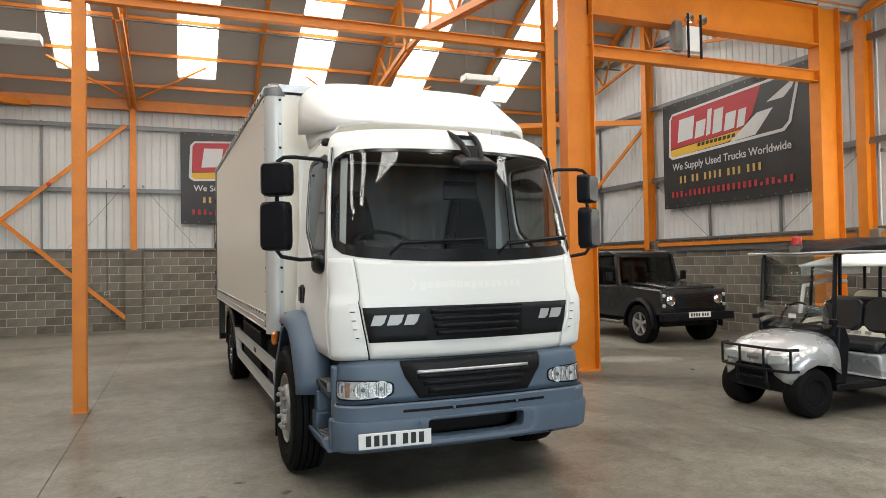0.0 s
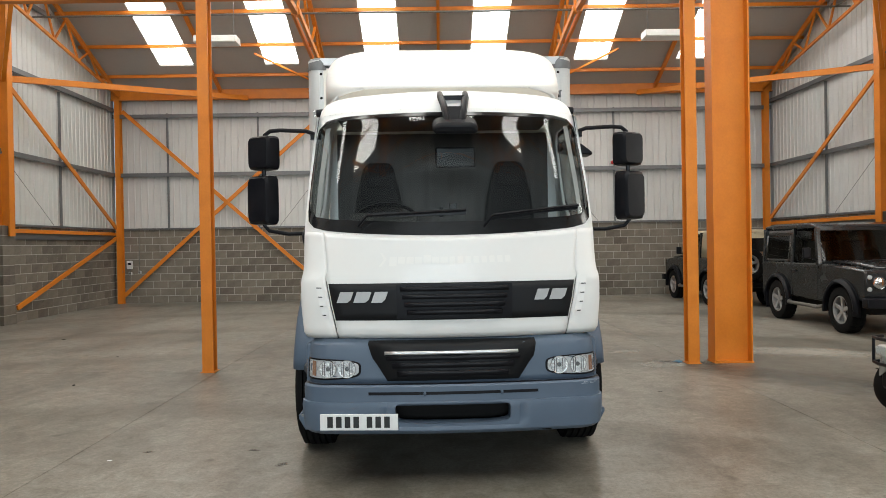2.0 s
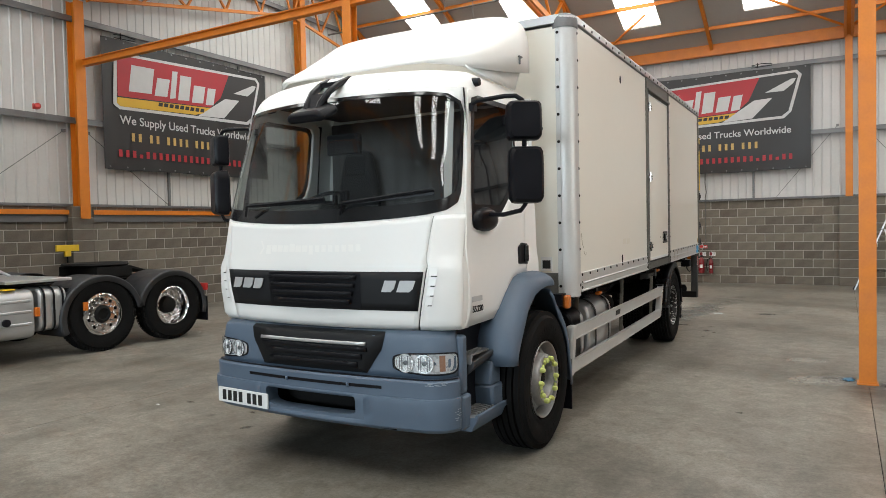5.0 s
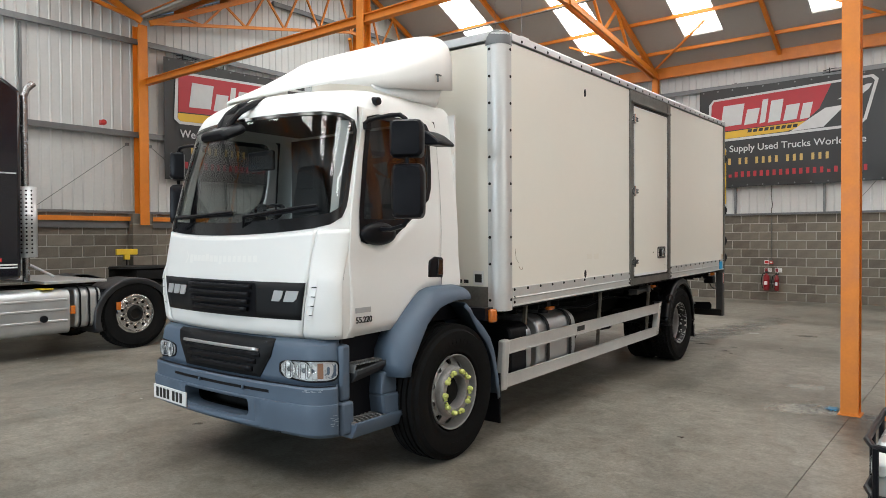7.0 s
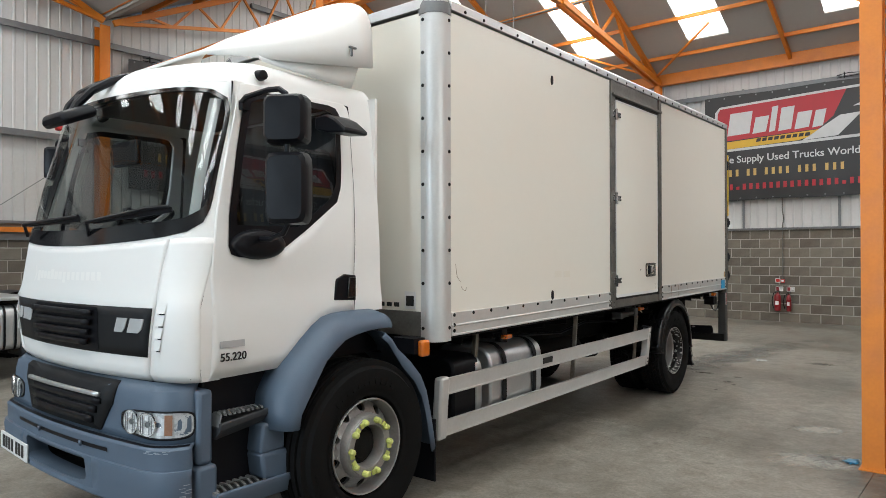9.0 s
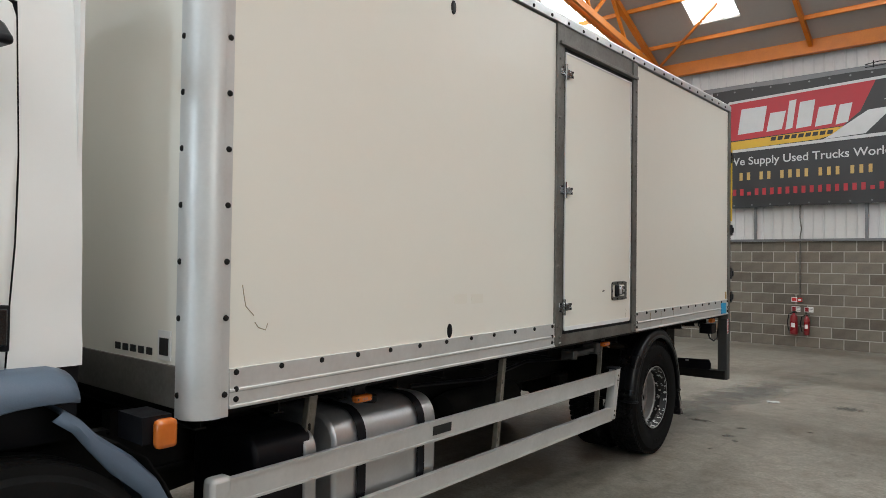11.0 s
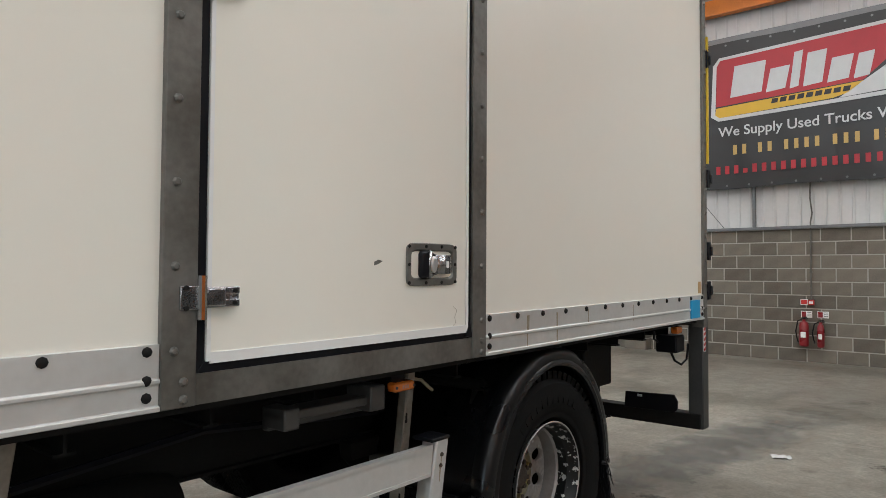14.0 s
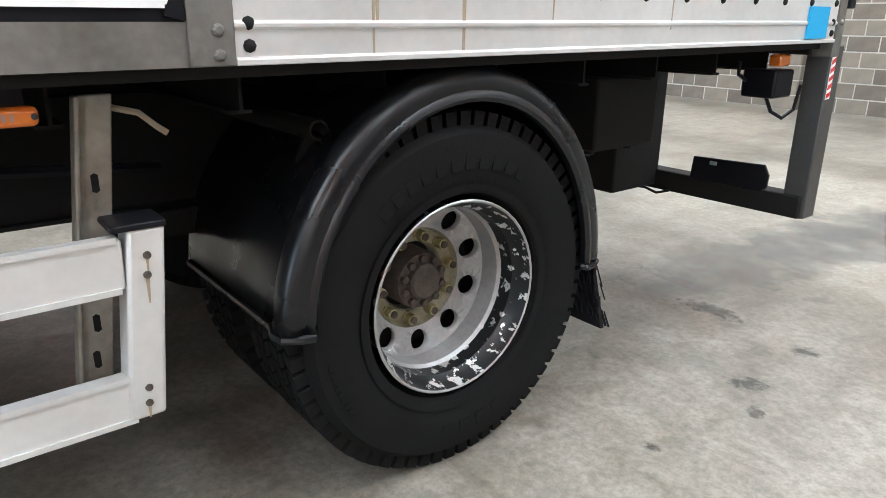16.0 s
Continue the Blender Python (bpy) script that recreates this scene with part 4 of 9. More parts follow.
# roof
roofz = [2.72, 2.75, 2.78, 2.81, 2.84, 2.865, 2.88, 2.89]
s = Solid()
outl = lambda z: [skin_at(u, z, CAB) for u in span(-2, 2, 40)]
rows = []
for z in roofz:
    w = table(z, CAB)[0]
    base = outl(z)
    rows.append([(base[0][0], CAB_BACK, z)] + [(base[0][0], y, z) for y in span(CAB_BACK, base[0][1], 6)[1:-1]] + base + [(base[-1][0], y, z) for y in span(base[-1][1], CAB_BACK, 6)[1:-1]] + [(base[-1][0], CAB_BACK, z)])
s.sheet(rows)
top = rows[-1]
s.add(top, [tuple(range(len(top)))])
put("cab_roof", s, M_WHITE, "white cab roof")
# sides
def side(sg, yz, w0=0.0):
    return lambda y, z: (sg * (table(z, CAB)[0] + w0), y, z)


def drawn(poly):
    """True lengths of a cab side outline back to drawing lengths."""
    back = [(b, a) for a, b in ALONG]
    return [(table(y, back)[0], z if z < 1.5 else (z - 1.5) / (1 - 0.075 / 1.3) + 1.5) for y, z in poly]


WIN = drawn([(0.585, 2.585), (0.70, 2.618), (1.19, 2.625), (1.245, 2.615), (1.275, 2.57), (1.262, 2.25), (1.245, 2.12), (1.21, 2.03), (0.975, 1.864), (0.79, 1.745), (0.72, 1.712), (0.63, 1.697), (0.50, 1.70), (0.455, 1.715), (0.437, 1.755), (0.447, 1.92), (0.515, 2.29)])
GLS = drawn([(0.625, 2.55), (0.70, 2.58), (1.17, 2.588), (1.215, 2.575), (1.237, 2.53), (1.225, 2.25), (1.21, 2.14), (1.175, 2.06), (0.955, 1.905), (0.90, 1.87), (0.49, 1.87), (0.495, 1.95), (0.56, 2.29)])
DOOR = drawn([(0.335, 1.075), (0.79, 1.085), (0.90, 1.19), (1.04, 1.31), (1.15, 1.35), (1.318, 1.37), (1.345, 1.80), (1.356, 2.1), (1.356, 2.59), (1.345, 2.635), (1.31, 2.655), (0.60, 2.65), (0.555, 2.632), (0.44, 2.2), (0.37, 1.9), (0.335, 1.6)])
for sg in (1, -1):
    d = put("door", ring(DOOR, WIN, (0.88, 2.12), side(sg, 0, 0.004), 8), M_WHITE, "white cab door with a raked window", thick=0.02)
    put("window_seal", ring(WIN, GLS, (0.95, 2.22), side(sg, 0, 0.006), 2), M_BLACKP, "black window seal and mirror base", parent=d)
    g = put("window_glass", ring(GLS, None, (0.95, 2.25), side(sg, 0, 0.0), 5), M_DARKGLASS, "dark tinted side window", parent=d)
    g.visible_shadow = False
    # recessed pull handle
    put("handle", Solid().prism([(1.21, 1.44), (1.40, 1.43), (1.40, 1.59), (1.30, 1.60), (1.235, 1.57)], 'x', sg * 1.028, sg * 1.048), M_BLACKP, "black recessed door handle", 0.006, parent=d)
    put("handle_grip", Solid().prism([(1.31, 1.45), (1.385, 1.45), (1.385, 1.58), (1.32, 1.58)], 'x', sg * 1.046, sg * 1.062), M_BLACKG, "", 0.006, parent=d)
    # fixed side panels before and behind the door, and sill over the arch
    zs = span(1.07, 2.72, 22)
    s = Solid().sheet([[(sg * table(z, CAB)[0], y, z) for y in (arc_end(z), (arc_end(z) + 0.44) / 2, 0.425 + max(0, (z - 1.1)) * 0.09)] for z in zs])
    put("pillar_panel", s, M_WHITE, "white panel before the door")
    s = Solid().sheet([[(sg * table(z, CAB)[0], y, z) for y in (drawn([(table(z, [(1.37, 1.318), (1.80, 1.345), (2.1, 1.356), (2.72, 1.356)])[0] + 0.007, z)])[0][0], 1.56, 1.66, CAB_BACK)] for z in span(1.36, 2.72, 18)])
    put("rear_panel", s, M_WHITE, "white panel behind the door")
    s = Solid().sheet([[(sg * (table(z, CAB)[0] - 0.022), y, z) for y in (arc_end(z) - 0.05, 0.56, 1.44, CAB_BACK)] for z in [1.09, 1.4, 1.7]])
    s.sheet([[(sg * (table(z, CAB)[0] - 0.012), y, z) for y in (1.40, 1.46)] for z in span(1.36, 2.72, 10)])
    s.sheet([[(sg * (table(z, CAB)[0] - 0.012), y, z) for y in (0.41 + max(0, z - 1.1) * 0.09, 0.47 + max(0, z - 1.1) * 0.09)] for z in span(1.07, 2.72, 10)])
    put("door_frame", s, M_BLACKP, "black door frame")
    # side-view camera hood on the window edge and roof marker lamp
    if sg > 0:
        put("kerb_mirror", Solid().prism([(0.96, 2.60), (1.06, 2.605), (1.13, 2.57), (1.215, 2.50), (1.21, 2.475), (1.06, 2.49), (0.96, 2.52)], 'y', 1.13, 1.33), M_BLACKP, "black hooded kerb mirror above the door window", 0.018)
    lamp = put("roof_marker", Solid().lathe([(0.001, -0.06), (0.03, -0.055), (0.035, 0.0), (0.028, 0.05), (0.001, 0.055)], 'x', (sg * 0.92, 0.745, 2.785), 14), M_BLACKP, "black roof marker lamp")
    put("marker_lens", Solid().lathe([(0.026, 0.0), (0.026, 0.012), (0.001, 0.02)], 'x', (sg * 0.92 - 0.08, 0.745, 2.785), 12), M_CLEAR, "", parent=lamp)
put("cab_rear_wall", Solid().box(-1.0, 1.0, CAB_BACK - 0.02, CAB_BACK, 1.2, 2.80), M_WHITE, "white cab rear wall")
put("cab_floor", Solid().box(-0.84, 0.84, 0.36, CAB_BACK - 0.02, 1.10, 1.16), M_BLACKP, "dark cab floor")

# dark radiator band with slats and badge bars
band = put("grille_band", Solid().sheet([[skin_at(u * (gap_u(z) - 0.01), z, CAB, 0.005) for u in span(-1, 1, 24)] for z in span(1.195, 1.445, 5)]), M_BAND, "matt black band across the front", thick=0.006)
put("grille_recess", skin(CAB, span(-0.43, 0.46, 14), span(1.205, 1.435, 3), 0.008), M_BLACKP, "matt black air intake", parent=band)
for k in range(4):
    z = 1.235 + k * 0.052
    inset = 0.05 * (3 - k) / 3
    put("slat", skin(CAB, span(-0.40 + inset, 0.43 - inset, 10), [z, z + 0.016, z + 0.03], 0.022), M_BLACKP, "", parent=band, thick=0.022)
for u0, widths in ((-0.894, (0.130, 0.140, 0.128)), (0.632, (0.120, 0.145))):
    u = u0
    for wd in widths:
        # plain slanted bars with a clipped corner
        pts = [(u + (wd - 0.028) * a + 0.030 * b, 1.316 + 0.073 * b) for a, b in ((0, 0), (0.82, 0), (1, 0.28), (1, 1), (0, 1))]
        ctr = (u + wd / 2, 1.352)
        put("badge", ring(pts, None, ctr, lambda a, b: skin_at(a, b, CAB, 0.011), 1, 64), M_BADGE, "plain silver badge shape", parent=band, thick=0.005, angle=0)
        u += wd
# louvred vents in the corner panels, tapering downwards
for sg in (1, -1):
    uo = lambda z, w: sg * (gap_u(z) + 0.035 + w * (0.05 + 0.17 * (z - 1.15) / 0.33))
    v = put("side_vent", Solid().sheet([[skin_at(uo(z, w), z, CAB, 0.002) for w in span(0, 1, 5)] for z in span(1.20, 1.475, 8)]), M_WHITE, "white louvred corner vent")
    for k in range(4):
        z = 1.235 + k * 0.062
        put("louvre", Solid().sheet([[skin_at(uo(zz, w), zz, CAB, p) for w in span(0.05, 0.95, 5)] for zz, p in ((z, 0.003), (z, 0.010), (z + 0.05, 0.003))]), M_WHITE, "white louvre", parent=v)
        # black strip paints the shade in the slot below the louvre
        put("slot_shade", Solid().sheet([[skin_at(uo(zz, w), zz, CAB, 0.0035) for w in span(0.25, 0.95, 4)] for zz in (z - 0.007, z)]), M_BLACKP, "dark strip painted as shade in a louvre slot", parent=v)
# ghost of old lettering on the panel
for u0, n, wd, tall in ((-0.515, 7, 0.070, (0, 0, 0, 0, 1, 0, 0)), (-0.02, 8, 0.066, (0,) * 8)):
    for k in range(n):
        u = u0 + k * wd
        put("old_lettering", skin(CAB, span(u, u + wd - (0.010 if n == 7 else 0.022), 3), [1.60 - (0.02 if k == 0 else 0), 1.63, 1.655 + 0.014 * tall[k]], 0.0015), M_GHOST, "faint ghost of removed lettering")
put("old_lettering", Solid().sheet([[skin_at(u + b, z, CAB, 0.0015) for b in (0.0, 0.022)] for u, z in ((-0.60, 1.575), (-0.562, 1.63), (-0.60, 1.685))]), M_GHOST, "faint ghost of a removed arrow mark")

# grey bumper: upper and lower parts, headlamps, intake, slots, plate
slot = squircle(-0.455, 0.43, 0.508, 0.655, 6)
srect = [(-0.52, 0.49), (0.50, 0.49), (0.50, 0.664), (-0.52, 0.664)]
BS = sorted(set(span(-2, 2, 40) + [-0.52, 0.50]))
bz = [0.43, 0.437, 0.46, 0.49, 0.55, 0.62, 0.664, 0.672, 0.70, 0.75, 0.80, 0.822, 0.835]
bumper = put("bumper", skin(BUMPER, BS, bz, 0, [(-0.52, 0.50, 0.49, 0.664)]), M_GREYP, "blue-grey plastic bumper with scuffs", thick=0.02)
put("slot_frame", ring(srect, slot, (-0.01, 0.578), lambda u, w: skin_at(u, w, BUMPER), 2), M_GREYP, "", parent=bumper)
put("slot_lip", Solid().sheet([[skin_at(u, w, BUMPER, -d) for u, w in slot] for d in (0.0, 0.05, 0.12)], wrap=True), M_GREYP, "grey rim of the lower air slot", parent=bumper)
put("slot_back", Solid().box(-0.5, 0.65, 0.30, 0.33, 0.45, 0.7), M_CHASSIS, "dark void behind the air slot", parent=bumper)
for a in (-0.58, 0.52):
    put("slot_side", Solid().box(a, a + 0.06, 0.10, 0.33, 0.44, 0.7), M_CHASSIS, "", parent=bumper)
put("slot_floor", Solid().box(-0.5, 0.65, 0.06, 0.32, 0.44, 0.46), M_CHASSIS, "dark floor of the air slot", parent=bumper)
up = put("bumper_top", skin(BUMPER, BS, span(0.835, 1.07, 8)), M_GREYP, "blue-grey plastic headlamp panel", thick=0.02)
put("air_groove", skin(BUMPER, span(-0.67, 0.66, 16), [0.722, 0.735, 0.748], 0.003), M_BLACKP, "dark narrow slot in the bumper", parent=bumper)
for u in (-0.24, 0.36):
    put("groove_rib", skin(BUMPER, [u, u + 0.02], [0.718, 0.752], 0.008), M_GREYP, "", parent=bumper, thick=0.01)
put("parting_line", skin(BUMPER, span(-1.9, 1.9, 30), [0.824, 0.832], 0.006), M_BLACKP, "dark joint between bumper parts", parent=bumper)
# scratches and scuffs on the bumper
rs = random.Random(21)
for k in range(16):
    u, z, ln = rs.uniform(1.02, 1.55), rs.uniform(0.775, 0.80), rs.uniform(0.02, 0.10)
    put("scratch", skin(BUMPER, span(u, u + ln, 3), [z, z + rs.uniform(0.002, 0.006)], 0.0015), M_SCUFF, "pale scratch on the bumper", parent=bumper)
for k in range(12):
    u, z, ln = rs.uniform(1.72, 1.95), rs.uniform(0.50, 0.585), rs.uniform(0.04, 0.14)
    put("scratch", skin(BUMPER, span(u, min(2.0, u + ln), 3), [z, z + rs.uniform(0.0015, 0.004)], 0.0015), M_SCUFF, "pale scratch on the bumper", parent=bumper)
# lower grille
inter = [(-0.72, 1.065), (0.70, 1.065), (0.66, 0.96), (0.53, 0.845), (-0.54, 0.845), (-0.66, 0.96)]
gr = put("lower_grille", ring(inter, None, (0.03, 0.96), lambda u, w: skin_at(u, w, BUMPER, 0.012), 3, 160), M_BAND, "black lower radiator grille", thick=0.015)
for k, (a, b) in enumerate(((-0.46, 0.45), (-0.50, 0.49), (-0.55, 0.54))):
    put("slat", skin(BUMPER, span(a, b, 10), [0.868 + k * 0.04, 0.884 + k * 0.04, 0.894 + k * 0.04], 0.03), M_BLACKP, "", parent=gr, thick=0.018)
put("chrome_strip", skin(BUMPER, span(-0.565, 0.53, 12), [0.985, 0.995, 1.005], 0.035), M_ALU, "bright silver trim strip", parent=gr, thick=0.02)
for sg in (1, -1):
    ho = [(sg * u, w) for u, w in squircle(0.758, 2.0, 0.850, 0.960, 4, 48)]
    hi = [(sg * u, w) for u, w in squircle(0.775, 1.97, 0.858, 0.952, 4, 48)]
    c = (sg * 1.40, 0.905)
    h = put("headlamp", ring(ho, hi, c, lambda u, w: skin_at(u, w, BUMPER, 0.006), 1, 40), M_BLACKP, "clear lens twin headlamp with amber corner", thick=0.01)
    put("reflector", ring(hi, None, c, lambda u, w: skin_at(u, w, BUMPER, 0.001), 3, 40), M_LAMPBACK, "silvery headlamp reflector", parent=h)
    for cu, rr in ((0.872, 0.059), (1.085, 0.058)):
        p = Vector(skin_at(sg * cu, 0.905, BUMPER, 0.0))
        d = Vector(skin_at(sg * cu + 0.03, 0.905, BUMPER, 0.0)) - Vector(skin_at(sg * cu - 0.03, 0.905, BUMPER, 0.0))
        at = Matrix.Translation(p) @ Matrix.Rotation(math.atan2(d.y, d.x), 4, 'Z')
        # fluted bowl round a small bulb cap
        n = 24
        rows = [[(rr * f * math.cos(2 * math.pi * k / n), -0.003 - dep - (flute if (k + i) % 2 else 0.0), rr * f * math.sin(2 * math.pi * k / n)) for k in range(n)] for i, (f, dep, flute) in enumerate(((1.0, 0.010, 0.0), (0.93, 0.009, 0.0), (0.78, 0.0, 0.013), (0.56, 0.0, 0.012), (0.36, 0.0, 0.010), (0.24, 0.0, 0.0)))]
        put("bulb_bowl", Solid().sheet(rows, wrap=True), M_LAMPREF, "fluted bright lamp bowl", parent=h, at=at, angle=0)
        # grey bars stand in for the shaded facets of the flutes
        for q in (-0.62, -0.36, 0.36, 0.62):
            hh = rr * math.sqrt(1 - q * q) * 0.86
            put("dark_facet", Solid().box(rr * q - 0.0022, rr * q + 0.0022, -0.019, -0.017, -hh, hh), M_RAIL, "grey bar painted as a dark facet of the lamp flutes", parent=h, at=at)
        put("bulb", Solid().lathe([(0.015, 0.006), (0.014, -0.012), (0.001, -0.014)], 'y', (0, 0, 0), 14), M_RAIL, "", parent=h, at=at)
        put("bulb_ring", Solid().lathe([(rr * 1.05, -0.006), (rr * 1.04, -0.014), (rr * 0.99, -0.014)], 'y', (0, -0.002, 0), 28, False), M_CHROME, "", parent=h, at=at)
    put("indicator_lens", skin(BUMPER, [sg * u for u in span(1.42, 1.56, 4)], span(0.868, 0.944, 3), 0.008), M_AMBERD, "amber indicator lens", parent=h)
    ln = put("lens", ring(hi, None, c, lambda u, w: skin_at(u, w, BUMPER, 0.02), 3, 40), M_CLEAR, "clear headlamp lens", parent=h)
    ln.visible_shadow = False
plate = put("number_plate", Solid().box(-0.895, -0.375, -0.018, -0.006, 0.471, 0.580), M_PLATEW, "white number plate with black bars", 0.004, at=pose(0, -0.010, 0, 0, 0, -4.5), local=True)
for k in range(7):
    x = -0.845 + k * 0.058 + (0.03 if k > 3 else 0)
    put("bar", Solid().box(x, x + 0.037, -0.021, -0.017, 0.490, 0.564), M_INK, "", parent=plate, local=True)
# wipers and cowl
for x0, x1 in ((-0.62, 0.10), (0.22, 0.88)):
    w = put("wiper", Solid().tube([(x0, 0.10, 1.88), (x0 + 0.06, 0.055, 1.95), (x1 - 0.1, 0.075 if x1 < 0.5 else 0.13, 1.985), (x1, 0.09 if x1 < 0.5 else 0.2, 1.99)], 0.011, 6), M_BLACKP, "black windscreen wiper")
    put("wiper_blade", Solid().beam((x0 + 0.08, 0.085, 1.955), (x1, 0.10 if x1 < 0.5 else 0.215, 1.975), 0.012, 0.03), M_BLACKP, "", parent=w)
# front blind-spot mirror on its bracket
br = put("front_mirror", Solid().tube([(-0.055, 0.52, 2.862), (-0.055, 0.40, 2.85), (-0.05, 0.28, 2.80), (-0.035, 0.17, 2.725), (-0.02, 0.09, 2.63), (-0.012, 0.06, 2.56)], [0.018, 0.024, 0.025, 0.025, 0.024, 0.022], 8)
         .tube([(0.125, 0.52, 2.862), (0.125, 0.40, 2.85), (0.12, 0.28, 2.80), (0.105, 0.17, 2.725), (0.09, 0.09, 2.63), (0.082, 0.06, 2.56)], [0.018, 0.024, 0.025, 0.025, 0.024, 0.022], 8).box(-0.05, 0.12, 0.26, 0.29, 2.785, 2.815)
         .prism([(0.045, 2.55), (0.085, 2.55), (0.16, 2.70), (0.13, 2.71)], 'x', -0.02, 0.09), M_BLACKP, "black blind-spot mirror arching over the windscreen")
put("mirror_head", Solid().prism([(-0.165, 0.0), (0.165, 0.0), (0.178, 0.03), (0.17, 0.062), (0.12, 0.08), (-0.12, 0.08), (-0.17, 0.062), (-0.178, 0.03)], 'y', -0.10, 0.10), M_BLACKP, "", 0.025, parent=br, at=pose(0.035, 0.085, 2.525, 24, 0, 0) @ Matrix.Diagonal((0.85, 1, 0.95, 1)))
# door mirrors
def mirror_head(w, h):
    o = [(u, v) for u, v in squircle(-w / 2, w / 2, -h / 2, h / 2, 8, 40)]
    return Solid().sheet([[(u * 0.9, 0.05, v * 0.92) for u, v in o], [(u, 0.045, v) for u, v in o], [(u, 0.0, v) for u, v in o], [(u * 0.95, -0.045, v * 0.965) for u, v in o], [(u * 0.80, -0.066, v * 0.86) for u, v in o], [(0, -0.068, 0) for u, v in o]], wrap=True)


for sg in (1, -1):
    xa, ya = (1.345 if sg > 0 else -1.345), 0.60
    arm = put("mirror_arm", Solid().tube([(sg * 0.95, 0.60, 2.585), (sg * 1.03, 0.58, 2.615), (sg * 1.22, 0.58, 2.625), (xa - sg * 0.05, 0.59, 2.62), (xa - sg * 0.01, 0.60, 2.59), (xa, ya, 2.55), (xa, ya, 1.88), (xa - sg * 0.03, ya, 1.84), (sg * 1.18, 0.63, 1.815), (sg * 1.0, 0.66, 1.82)], 0.016, 8)
              .box(min(sg * 0.93, sg * 1.0), max(sg * 0.93, sg * 1.0), 0.58, 0.63, 2.55, 2.605), M_BLACKP, "black tubular mirror arm with two mirror heads")
    put("mirror_head", mirror_head(0.225, 0.25), M_BLACKP, "black upper mirror head", parent=arm, at=pose(xa, ya, 2.448, 0, 0, sg * 32))
    put("mirror_head", mirror_head(0.22, 0.365), M_BLACKP, "black lower mirror head", parent=arm, at=pose(xa + sg * 0.01, ya, 2.08, 0, 0, sg * 32))
    for zc, hh in ((2.448, 0.20), (2.08, 0.31)):
        put("mirror_glass", Solid().box(-0.085, 0.085, 0.051, 0.054, -hh / 2, hh / 2), M_CHROME, "mirror glass", parent=arm, at=pose(xa, ya, zc, 0, 0, sg * 32))
    put("mirror_foot", Solid().lathe([(0.001, -0.03), (0.97, -0.028), (1.0, 0.0), (0.97, 0.022), (0.86, 0.040), (0.6, 0.050), (0.001, 0.054)], 'x', (0, 0, 0), 32), M_BLACKP, "black moulded mirror base", parent=arm, at=pose(sg * 1.02, 0.665, 1.785, 0, 0, 0 if sg > 0 else 180) @ Matrix.Diagonal((1, 0.175, 0.082, 1)))

# roof wind deflector
sp_rows = []
for y, zt, w, zb in ((0.56, 2.875, 0.62, 2.86), (0.64, 2.915, 0.73, 2.855), (0.74, 2.96, 0.81, 2.85), (0.88, 3.025, 0.88, 2.85), (1.03, 3.10, 0.925, 2.86), (1.24, 3.22, 0.965, 2.88), (1.44, 3.33, 0.995, 2.90), (1.58, 3.405, 1.01, 2.915)):
    row = []
    for k in range(49):
        a = math.pi * k / 48
        ca, sa = math.cos(a), math.sin(a)
        n = 5.4
        row.append((-w * (1 if ca >= 0 else -1) * abs(ca) ** (2 / n), y + 0.05 * (1 - sa), zb + (zt - zb) * abs(sa) ** (2 / n)))
    sp_rows.append(row)
defl = put("roof_deflector", Solid().sheet(sp_rows), M_DEFL, "white moulded roof wind deflector", thick=0.02, cab=False)
for sg in (1, -1):
    put("deflector_skirt", Solid().sheet([[(sg * 0.82, 0.82, 2.87), (sg * 0.90, 1.15, 2.89), (sg * 0.965, 1.54, 2.93)], [(sg * 0.86, 0.82, 2.83), (sg * 0.915, 1.15, 2.79), (sg * 0.94, 1.48, 2.77)]]), M_DEFL, "white skirt under the deflector", parent=defl, thick=0.015, cab=False)

put("deflector_clip", Solid().box(0.998, 1.012, 1.40, 1.415, 2.95, 3.01).box(0.998, 1.016, 1.38, 1.45, 3.0, 3.012), M_RAIL, "small grey clip", 0.003, parent=defl, cab=False)

# cab interior
put("dashboard", Solid().prism([(0.30, 1.16), (0.36, 1.80), (0.42, 1.86), (0.62, 1.88), (0.72, 1.80), (0.74, 1.55), (0.62, 1.16)], 'x', -0.93, 0.93), M_DASH, "dark cab dashboard", 0.02)
put("instrument_hood", Solid().prism([(0.42, 1.86), (0.50, 1.965), (0.68, 1.97), (0.74, 1.86)], 'x', -0.72, -0.22), M_DASH, "", 0.02)
sw = put("steering_wheel", Solid().tube([(0.23 * math.cos(2 * math.pi * k / 28), 0.23 * math.sin(2 * math.pi * k / 28), 0) for k in range(28)], 0.017, 8, True), M_BLACKP, "black steering wheel", at=pose(-0.47, 0.80, 1.93, 32, 0, 0))
put("spoke", Solid().box(-0.22, 0.22, -0.03, 0.03, -0.03, 0.0).box(-0.03, 0.03, -0.22, 0, -0.03, 0).lathe([(0.08, -0.05), (0.085, 0.0), (0.001, 0.01)], 'z', (0, 0, 0), 16), M_BLACKP, "", parent=sw, local=True)
